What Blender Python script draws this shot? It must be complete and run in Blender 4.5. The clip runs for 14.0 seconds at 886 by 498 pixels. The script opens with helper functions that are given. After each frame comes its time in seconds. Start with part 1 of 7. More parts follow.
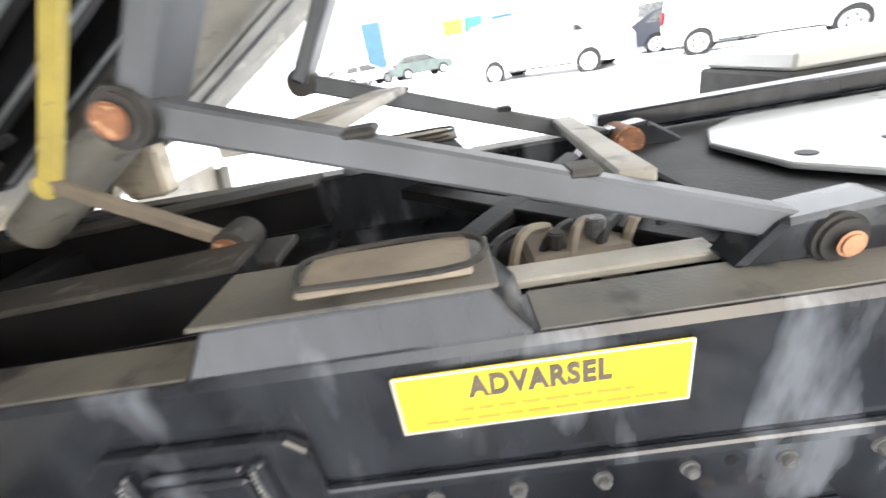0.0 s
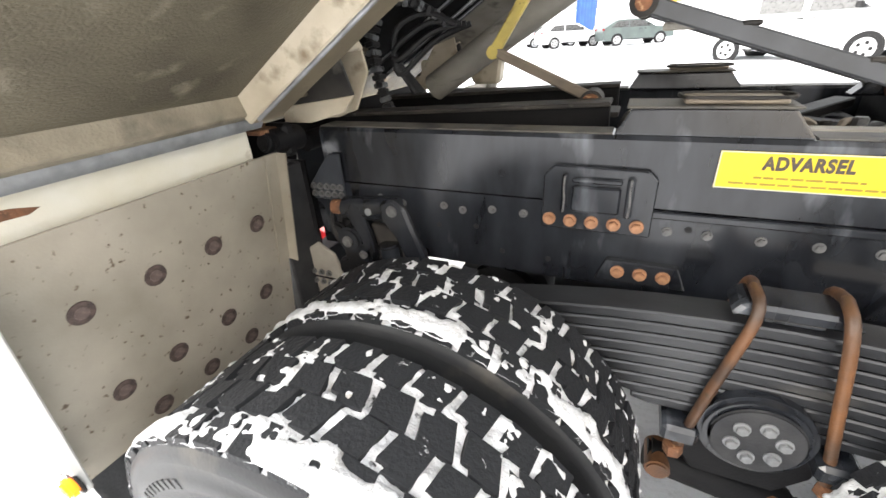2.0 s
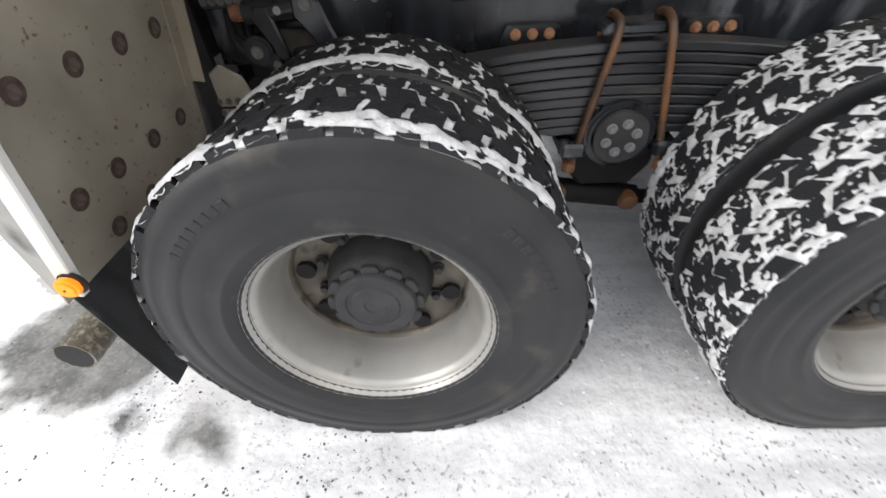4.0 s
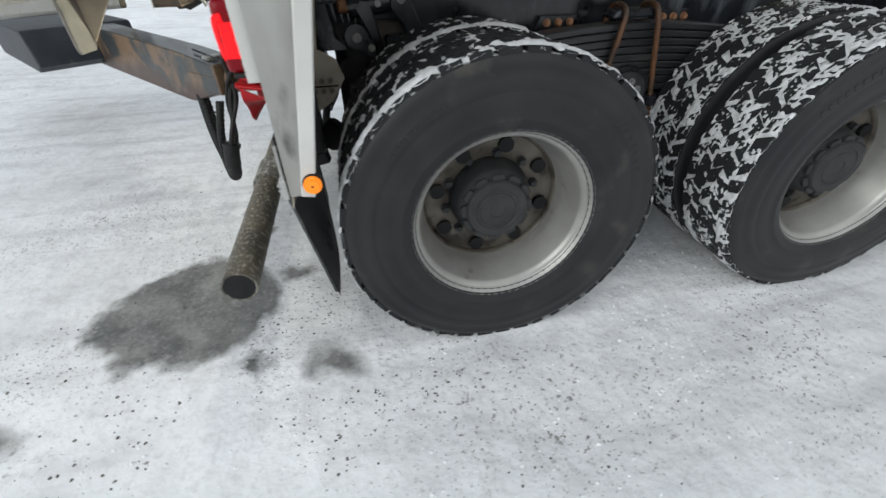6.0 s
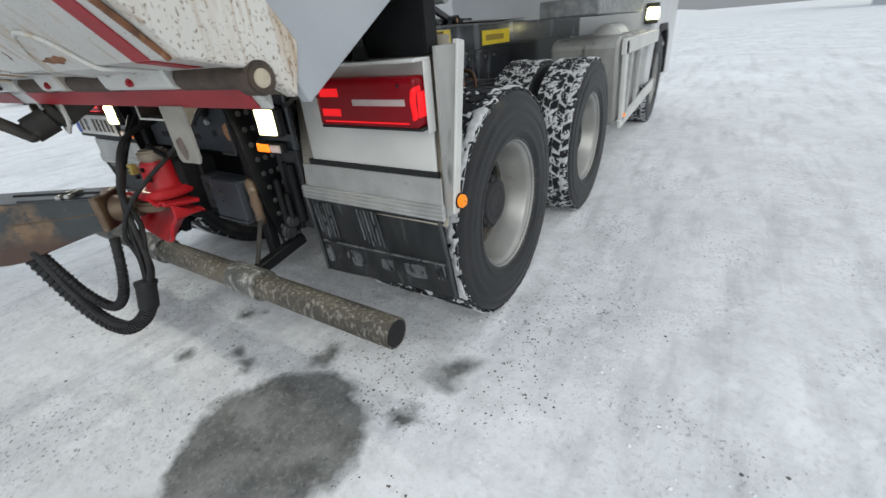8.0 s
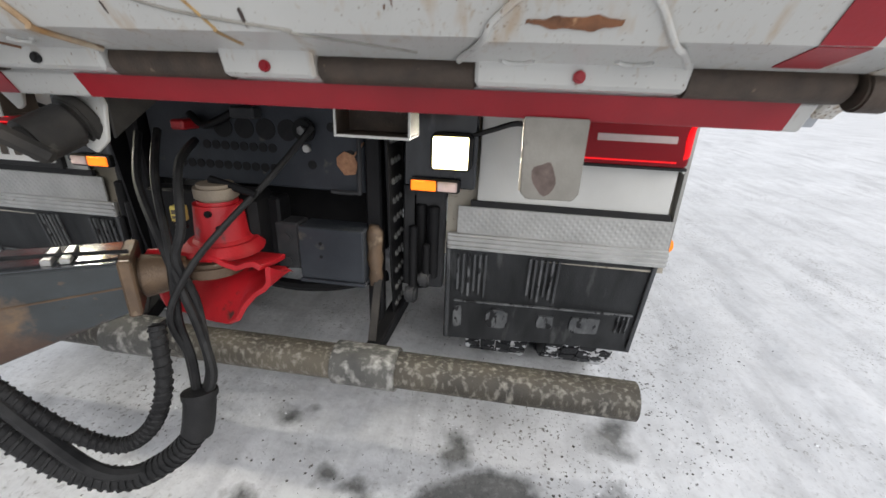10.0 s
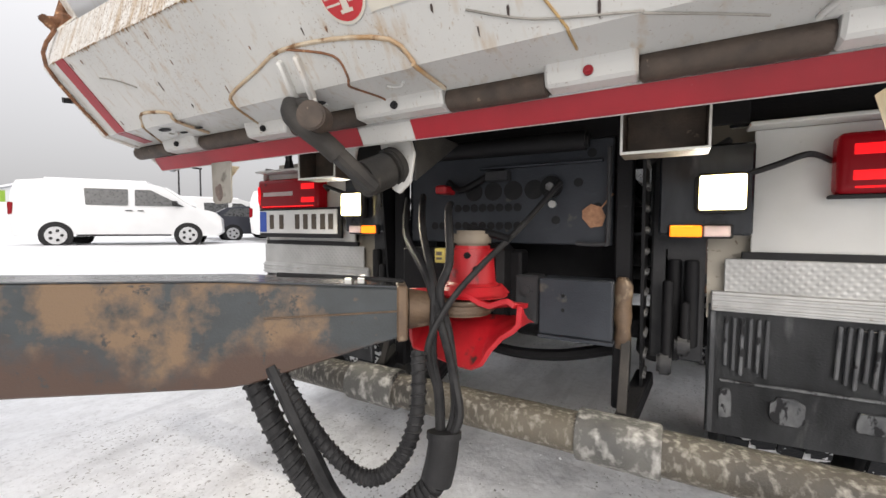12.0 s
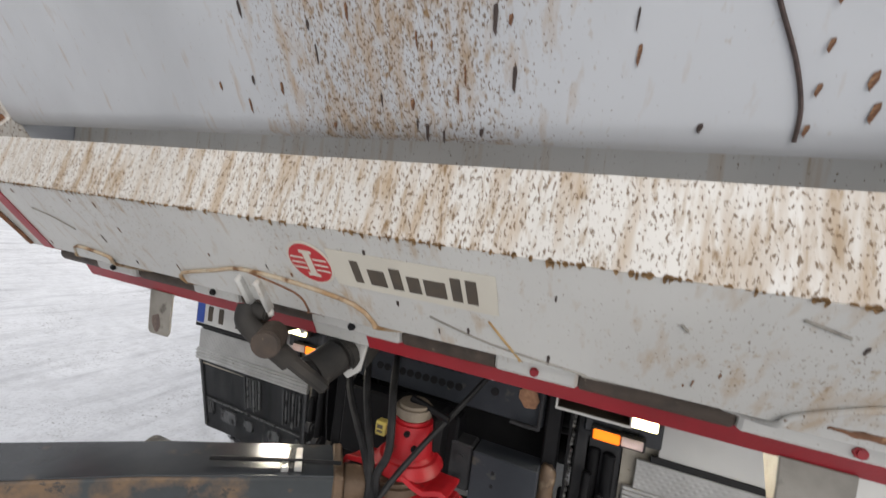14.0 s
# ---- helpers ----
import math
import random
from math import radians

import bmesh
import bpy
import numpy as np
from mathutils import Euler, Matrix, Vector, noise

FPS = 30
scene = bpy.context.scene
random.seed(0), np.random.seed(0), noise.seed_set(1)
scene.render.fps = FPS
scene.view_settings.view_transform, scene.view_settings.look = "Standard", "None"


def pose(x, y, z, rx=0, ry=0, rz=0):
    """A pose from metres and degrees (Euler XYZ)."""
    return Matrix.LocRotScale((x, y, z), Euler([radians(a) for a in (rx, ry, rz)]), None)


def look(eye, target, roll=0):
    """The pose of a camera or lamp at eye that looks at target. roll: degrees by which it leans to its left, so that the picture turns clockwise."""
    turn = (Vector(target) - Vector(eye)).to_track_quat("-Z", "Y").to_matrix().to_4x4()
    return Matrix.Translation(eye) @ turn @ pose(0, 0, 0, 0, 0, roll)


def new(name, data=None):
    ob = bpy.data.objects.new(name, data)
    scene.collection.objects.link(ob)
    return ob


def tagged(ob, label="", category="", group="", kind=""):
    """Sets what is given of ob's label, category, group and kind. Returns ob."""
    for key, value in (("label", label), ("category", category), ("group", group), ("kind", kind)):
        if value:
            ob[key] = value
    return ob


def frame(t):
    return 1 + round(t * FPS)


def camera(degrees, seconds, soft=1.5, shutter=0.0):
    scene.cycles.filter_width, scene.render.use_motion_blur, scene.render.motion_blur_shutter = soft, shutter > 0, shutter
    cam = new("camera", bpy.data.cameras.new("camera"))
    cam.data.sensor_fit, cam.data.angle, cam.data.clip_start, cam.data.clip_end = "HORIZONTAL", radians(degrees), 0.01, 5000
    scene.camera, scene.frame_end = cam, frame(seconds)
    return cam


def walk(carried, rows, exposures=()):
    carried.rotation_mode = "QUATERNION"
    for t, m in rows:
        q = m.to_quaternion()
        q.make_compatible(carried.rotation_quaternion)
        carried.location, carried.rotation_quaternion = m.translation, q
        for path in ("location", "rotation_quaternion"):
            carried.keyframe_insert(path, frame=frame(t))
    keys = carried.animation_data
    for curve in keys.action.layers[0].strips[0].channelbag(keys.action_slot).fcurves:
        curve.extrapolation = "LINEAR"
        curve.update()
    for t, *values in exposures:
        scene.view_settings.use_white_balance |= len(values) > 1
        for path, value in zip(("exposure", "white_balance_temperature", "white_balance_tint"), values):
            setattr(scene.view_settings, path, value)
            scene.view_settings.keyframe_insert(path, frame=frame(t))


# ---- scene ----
cam = camera(94.2, 14.0, shutter=0.3)
PATH = [
    (0, (0.686, 0.512, 1.608), (0.577, 2.322, 0.764), -10.3),
    (0.5, (0.611, 0.296, 1.632), (0.09, 2.081, 0.895), -9.4),
    (1, (0.521, 0.049, 1.602), (-0.081, 1.796, 0.837), -6.8),
    (1.5, (0.435, -0.119, 1.568), (-0.208, 1.57, 0.712), -4.4),
    (2, (0.408, -0.198, 1.562), (-0.36, 1.407, 0.649), -3.8),
    (2.5, (0.474, -0.236, 1.557), (-0.393, 1.297, 0.608), -5.9),
    (3, (0.465, -0.315, 1.516), (-0.464, 1.103, 0.454), -7.9),
    (3.5, (0.4, -0.44, 1.431), (-0.226, 1.008, 0.201), -7.5),
    (4, (0.22, -0.616, 1.34), (0.148, 0.899, 0.037), -3.1),
    (4.2, (0.208, -0.679, 1.331), (0.205, 0.832, 0.021), -2.0),
    (6.3, (-0.653, -1.084, 1.266), (-0.251, 0.501, 0.114), -2.9),
    (6.5, (-0.823, -1.031, 1.293), (-0.337, 0.543, 0.16), -3.8),
    (7, (-1.211, -0.982, 1.302), (-0.407, 0.519, 0.253), -1.1),
    (7.2, (-1.338, -0.969, 1.304), (-0.355, 0.46, 0.308), -2.1),
    (9.3, (-2.015, 0.115, 1.267), (-0.24, 0.548, 0.454), 1.1),
    (9.5, (-1.984, 0.271, 1.283), (-0.179, 0.663, 0.515), 3.4),
    (10, (-1.964, 0.518, 1.226), (-0.12, 0.781, 0.498), 2.4),
    (10.5, (-1.953, 0.659, 0.969), (-0.018, 1.142, 0.815), 4.3),
    (11, (-2.04, 0.753, 0.932), (-0.223, 1.586, 0.856), 0.7),
    (11.5, (-2.08, 0.797, 0.949), (-0.355, 1.803, 0.849), 0.6),
    (12, (-2.081, 0.781, 0.952), (-0.345, 1.768, 0.851), 0.2),
    (12.5, (-2.06, 0.734, 0.961), (-0.237, 1.556, 0.937), 1.0),
    (13, (-2.031, 0.697, 0.987), (-0.114, 1.263, 1.044), 2.9),
    (13.2, (-2.049, 0.706, 1.051), (-0.145, 1.317, 1.112), 5.9),
    (13.5, (-2.081, 0.767, 1.278), (-0.198, 1.44, 1.236), 8.0),
    (14, (-2.115, 0.822, 1.513), (-0.265, 1.577, 1.423), 7.4),
]
walk(cam, [(t, look(e, g, r)) for t, e, g, r in PATH], exposures=[(0, 2.92, 6650, 8), (0.5, 2.90, 6720, 8), (0.9, 2.72, 6750, 8), (2.0, 2.28, 6800, 9), (2.5, 2.15, 6850, 9), (3.0, 2.0, 6750, 9), (3.5, 1.36, 6600, 9), (4.0, 0.94, 6620, 10), (6.3, 0.05, 6250, 5), (7.2, 0.0, 6230, 5), (9.3, -0.04, 6230, 5), (10.2, 0.27, 6580, 11), (11, 0.65, 6850, 12), (13, 0.65, 6750, 12), (14, 0.08, 6650, 11)])

# ---- world and sun: flat winter overcast ----
world = bpy.data.worlds.new("overcast_sky")
scene.world = world
world.use_nodes = True
wn = world.node_tree.nodes
wl = world.node_tree.links
sky = wn.new("ShaderNodeTexSky")
sky.sky_type = 'NISHITA'
sky.sun_disc = False
sky.sun_elevation = radians(26)
sky.sun_rotation = radians(150)
sky.air_density = 1.0
sky.dust_density = 6.0
cloud = wn.new("ShaderNodeMix")
cloud.data_type = 'RGBA'
cloud.inputs[0].default_value = 0.86
cloud.inputs[7].default_value = (7.4, 7.6, 8.0, 1)
place = wn.new("ShaderNodeTexCoord")
height = wn.new("ShaderNodeSeparateXYZ")
wl.new(place.outputs["Generated"], height.inputs[0])
rise = wn.new("ShaderNodeMapRange")
rise.inputs[1].default_value, rise.inputs[2].default_value = 0.0, 0.75
rise.inputs[3].default_value, rise.inputs[4].default_value = 0.46, 1.34
wl.new(height.outputs[2], rise.inputs[0])
dome = wn.new("ShaderNodeVectorMath")
dome.operation = 'SCALE'
wl.new(cloud.outputs[2], dome.inputs[0])
wl.new(rise.outputs[0], dome.inputs["Scale"])
wl.new(sky.outputs[0], cloud.inputs[6])
wl.new(dome.outputs[0], wn["Background"].inputs[0])
wn["Background"].inputs[1].default_value = 0.100
sun_data = bpy.data.lights.new("sun", 'SUN')
sun_data.energy = 1.45
sun_data.angle = radians(40)
sun_data.color = (1.0, 0.97, 0.93)
sun = new("sun", sun_data)
sun.matrix_world = look((-10, -5.5, 5.5), (0, 0, 0))


# ---- materials ----
def mat(name, a, b=None, scale=18.0, rough=0.6, metal=0.0, bump=0.15, c=None, cscale=60.0, cut=0.62, stretch=(1, 1, 1), soft=0.08, detail=8.0, rough2=None, fine=160.0):
    """Two tones mixed by broad noise, a third in sharp specks or streaks, and a fine relief."""
    m = bpy.data.materials.new(name)
    m.use_nodes = True
    n, l = m.node_tree.nodes, m.node_tree.links
    p = n["Principled BSDF"]
    co = n.new("ShaderNodeTexCoord")
    mp = n.new("ShaderNodeMapping")
    mp.inputs["Scale"].default_value = stretch
    l.new(co.outputs["Object"], mp.inputs[0])
    b = b or tuple(v * 0.75 for v in a)
    n1 = n.new("ShaderNodeTexNoise")
    n1.inputs["Scale"].default_value = scale
    n1.inputs["Detail"].default_value = detail
    l.new(mp.outputs[0], n1.inputs["Vector"])
    r1 = n.new("ShaderNodeMapRange")
    r1.inputs[1].default_value, r1.inputs[2].default_value = 0.32, 0.68
    l.new(n1.outputs[0], r1.inputs[0])
    mx = n.new("ShaderNodeMix")
    mx.data_type = 'RGBA'
    mx.inputs[6].default_value, mx.inputs[7].default_value = (*a, 1), (*b, 1)
    l.new(r1.outputs[0], mx.inputs[0])
    out = mx.outputs[2]
    if c:
        n2 = n.new("ShaderNodeTexNoise")
        n2.inputs["Scale"].default_value = cscale
        n2.inputs["Detail"].default_value = 5.0
        l.new(mp.outputs[0], n2.inputs["Vector"])
        r2 = n.new("ShaderNodeMapRange")
        r2.inputs[1].default_value, r2.inputs[2].default_value = cut, cut + soft
        l.new(n2.outputs[0], r2.inputs[0])
        m2 = n.new("ShaderNodeMix")
        m2.data_type = 'RGBA'
        m2.inputs[7].default_value = (*c, 1)
        l.new(r2.outputs[0], m2.inputs[0])
        l.new(out, m2.inputs[6])
        out = m2.outputs[2]
    l.new(out, p.inputs["Base Color"])
    p.inputs["Metallic"].default_value = metal
    rr = n.new("ShaderNodeMapRange")
    rr.inputs[3].default_value, rr.inputs[4].default_value = rough, rough2 if rough2 is not None else min(1, rough + 0.18)
    l.new(n1.outputs[0], rr.inputs[0])
    l.new(rr.outputs[0], p.inputs["Roughness"])
    if bump:
        n3 = n.new("ShaderNodeTexNoise")
        n3.inputs["Scale"].default_value = fine
        n3.inputs["Detail"].default_value = 4.0
        l.new(co.outputs["Object"], n3.inputs["Vector"])
        bp = n.new("ShaderNodeBump")
        bp.inputs["Strength"].default_value = bump
        bp.inputs["Distance"].default_value = 0.004
        l.new(n3.outputs[0], bp.inputs["Height"])
        l.new(bp.outputs[0], p.inputs["Normal"])
    return m


def glow(name, colour, strength, base=None):
    m = bpy.data.materials.new(name)
    m.use_nodes = True
    p = m.node_tree.nodes["Principled BSDF"]
    p.inputs["Base Color"].default_value = (*(base or colour), 1)
    p.inputs["Emission Color"].default_value = (*colour, 1)
    p.inputs["Emission Strength"].default_value = strength
    p.inputs["Roughness"].default_value = 0.25
    p.inputs["Specular IOR Level"].default_value = 0.18
    return m


def tyre_mat(name, shoulder, everywhere, from_radius):
    """Black rubber with packed snow: more of it towards the shoulders."""
    m = bpy.data.materials.new(name)
    m.use_nodes = True
    n, l = m.node_tree.nodes, m.node_tree.links
    p = n["Principled BSDF"]
    co = n.new("ShaderNodeTexCoord")
    sp = n.new("ShaderNodeSeparateXYZ")
    l.new(co.outputs["Object"], sp.inputs[0])
    ab = n.new("ShaderNodeMath")
    ab.operation = 'ABSOLUTE'
    l.new(sp.outputs[1], ab.inputs[0])
    band = n.new("ShaderNodeMapRange")
    band.inputs[1].default_value, band.inputs[2].default_value = 0.085, 0.135
    band.inputs[3].default_value, band.inputs[4].default_value = everywhere, shoulder
    l.new(ab.outputs[0], band.inputs[0])
    n1 = n.new("ShaderNodeTexNoise")
    n1.inputs["Scale"].default_value = 16.0
    n1.inputs["Detail"].default_value = 6.0
    n1.inputs["Roughness"].default_value = 0.62
    l.new(co.outputs["Object"], n1.inputs["Vector"])
    ad = n.new("ShaderNodeMath")
    l.new(n1.outputs[0], ad.inputs[0])
    l.new(band.outputs[0], ad.inputs[1])
    r = n.new("ShaderNodeMapRange")
    r.inputs[1].default_value, r.inputs[2].default_value = 0.60, 0.64
    ln = n.new("ShaderNodeVectorMath")
    ln.operation = 'MULTIPLY'
    ln.inputs[1].default_value = (1, 0, 1)
    l.new(co.outputs["Object"], ln.inputs[0])
    le = n.new("ShaderNodeVectorMath")
    le.operation = 'LENGTH'
    l.new(ln.outputs[0], le.inputs[0])
    tops = n.new("ShaderNodeMath")
    tops.operation = 'GREATER_THAN'
    tops.inputs[1].default_value = from_radius
    l.new(le.outputs["Value"], tops.inputs[0])
    keep = n.new("ShaderNodeMath")
    keep.operation = 'MULTIPLY'
    l.new(ad.outputs[0], keep.inputs[0])
    l.new(tops.outputs[0], keep.inputs[1])
    l.new(keep.outputs[0], r.inputs[0])
    mx = n.new("ShaderNodeMix")
    mx.data_type = 'RGBA'
    mx.inputs[6].default_value, mx.inputs[7].default_value = (0.017, 0.018, 0.0205, 1), (0.64, 0.655, 0.675, 1)
    l.new(r.outputs[0], mx.inputs[0])
    l.new(mx.outputs[2], p.inputs["Base Color"])
    p.inputs["Roughness"].default_value = 0.62
    n3 = n.new("ShaderNodeTexNoise")
    n3.inputs["Scale"].default_value = 120.0
    l.new(co.outputs["Object"], n3.inputs["Vector"])
    hs = n.new("ShaderNodeMath")
    hs.operation = 'MULTIPLY_ADD'
    hs.inputs[1].default_value = 2.0
    l.new(r.outputs[0], hs.inputs[0])
    l.new(n3.outputs[0], hs.inputs[2])
    bp = n.new("ShaderNodeBump")
    bp.inputs["Strength"].default_value = 0.5
    bp.inputs["Distance"].default_value = 0.005
    l.new(hs.outputs[0], bp.inputs["Height"])
    l.new(bp.outputs[0], p.inputs["Normal"])
    return m


def rust_mat(name, base, centre, width, amount):
    """White paint with fine dark specks and orange runs; width > 0 gathers them round a place across the gate."""
    m = bpy.data.materials.new(name)
    m.use_nodes = True
    n, l = m.node_tree.nodes, m.node_tree.links
    p = n["Principled BSDF"]
    co = n.new("ShaderNodeTexCoord")

    def field(scale, stretch, detail=4.0):
        mp = n.new("ShaderNodeMapping")
        mp.inputs["Scale"].default_value = stretch
        l.new(co.outputs["Object"], mp.inputs[0])
        t = n.new("ShaderNodeTexNoise")
        t.inputs["Scale"].default_value = scale
        t.inputs["Detail"].default_value = detail
        l.new(mp.outputs[0], t.inputs["Vector"])
        return t.outputs[0]

    def ramp(v, lo, hi, a=0.0, b=1.0):
        r = n.new("ShaderNodeMapRange")
        r.inputs[1].default_value, r.inputs[2].default_value = lo, hi
        r.inputs[3].default_value, r.inputs[4].default_value = a, b
        l.new(v, r.inputs[0])
        return r.outputs[0]

    def maths(op, a, b):
        x = n.new("ShaderNodeMath")
        x.operation = op
        for i, v in enumerate((a, b)):
            if isinstance(v, (int, float)):
                x.inputs[i].default_value = v
            else:
                l.new(v, x.inputs[i])
        return x.outputs[0]

    def mix(fac, a, b):
        x = n.new("ShaderNodeMix")
        x.data_type = 'RGBA'
        l.new(fac, x.inputs[0])
        for sock, v in ((6, a), (7, b)):
            if isinstance(v, tuple):
                x.inputs[sock].default_value = (*v, 1)
            else:
                l.new(v, x.inputs[sock])
        return x.outputs[2]

    broad = field(3.0, (1, 1, 0.6), 6.0)
    col = mix(ramp(broad, 0.35, 0.68), base, tuple(v * 0.84 for v in base))
    if width:
        sp = n.new("ShaderNodeSeparateXYZ")
        l.new(co.outputs["Object"], sp.inputs[0])
        away = maths('ABSOLUTE', maths('SUBTRACT', sp.outputs[1], centre), 0.0)
        gate = maths('MULTIPLY', ramp(away, 0.35 * width, width, 1.0, -0.10), amount)
    else:
        gate = maths('MULTIPLY', ramp(broad, 0.3, 0.7), amount)
    gate = maths('ADD', gate, ramp(field(2.3, (1, 1, 1)), 0.3, 0.7, -0.03, 0.03))
    runs = ramp(maths('ADD', field(20.0, (1, 1.9, 0.13), 9.0), gate), 0.60, 0.82)
    col = mix(maths('MULTIPLY', runs, 0.58), col, (0.36, 0.215, 0.08))
    fine_runs = ramp(maths('ADD', field(90.0, (1, 1.0, 0.07), 5.0), gate), 0.66, 0.80)
    col = mix(maths('MULTIPLY', fine_runs, 0.55), col, (0.30, 0.19, 0.08))
    specks = ramp(maths('ADD', field(235.0, (1, 1, 0.45), 3.0), gate), 0.70, 0.76)
    col = mix(maths('MULTIPLY', specks, 0.85), col, (0.13, 0.075, 0.032))
    clots = ramp(maths('ADD', field(70.0, (1, 1, 0.26), 8.0), gate), 0.765, 0.85)
    col = mix(maths('MULTIPLY', clots, 0.85), col, (0.22, 0.13, 0.05))
    l.new(col, p.inputs["Base Color"])
    l.new(ramp(maths('MAXIMUM', runs, specks), 0, 1, 0.34, 0.75), p.inputs["Roughness"])
    bp = n.new("ShaderNodeBump")
    bp.inputs["Strength"].default_value = 0.12
    bp.inputs["Distance"].default_value = 0.006
    l.new(field(7.0, (1, 1, 1), 3.0), bp.inputs["Height"])
    l.new(bp.outputs[0], p.inputs["Normal"])
    return m


def drawbar_mat():
    """Slate-grey paint worn to tan primer in large islands, rusting along the lower half."""
    m = mat("worn_drawbar_paint", (0.040, 0.048, 0.052), (0.026, 0.030, 0.032), 9.0, 0.34, 0.0, 0.2, (0.105, 0.074, 0.048), 30, 0.66, (1, 1, 1.4), 0.10, 12.0)
    n, l = m.node_tree.nodes, m.node_tree.links
    p = n["Principled BSDF"]
    paint = p.inputs["Base Color"].links[0].from_socket
    co = n.new("ShaderNodeTexCoord")
    sp = n.new("ShaderNodeSeparateXYZ")
    l.new(co.outputs["Object"], sp.inputs[0])

    def blot(scale, offset, rough):
        mp = n.new("ShaderNodeMapping")
        mp.inputs["Location"].default_value = (offset, 0, offset)
        l.new(co.outputs["Object"], mp.inputs[0])
        t = n.new("ShaderNodeTexNoise")
        t.inputs["Scale"].default_value, t.inputs["Detail"].default_value, t.inputs["Roughness"].default_value = scale, 12.0, rough
        l.new(mp.outputs[0], t.inputs["Vector"])
        return t.outputs[0]

    def ramp(v, lo, hi, a=0.0, b=1.0):
        r = n.new("ShaderNodeMapRange")
        r.inputs[1].default_value, r.inputs[2].default_value, r.inputs[3].default_value, r.inputs[4].default_value = lo, hi, a, b
        l.new(v, r.inputs[0])
        return r.outputs[0]

    def add(a, b):
        x = n.new("ShaderNodeMath")
        l.new(a, x.inputs[0])
        l.new(b, x.inputs[1])
        return x.outputs[0]

    def over(fac, a, b):
        x = n.new("ShaderNodeMix")
        x.data_type = 'RGBA'
        l.new(fac, x.inputs[0])
        l.new(a, x.inputs[6])
        x.inputs[7].default_value = (*b, 1)
        return x.outputs[2]

    low_edge = ramp(sp.outputs[2], -0.17, 0.05, 0.30, -0.20)
    outward = ramp(sp.outputs[0], 0.20, 0.50, 0.07, -0.10)
    tan = ramp(add(blot(2.9, 3.7, 0.60), outward), 0.535, 0.605)
    col = over(tan, paint, (0.165, 0.105, 0.060))
    rust = ramp(add(blot(4.0, 0.0, 0.62), low_edge), 0.52, 0.68)
    col = over(rust, col, (0.062, 0.034, 0.023))
    chips = ramp(blot(17.0, 8.1, 0.70), 0.60, 0.64)
    col = over(chips, col, (0.034, 0.034, 0.034))
    l.new(col, p.inputs["Base Color"])
    return m


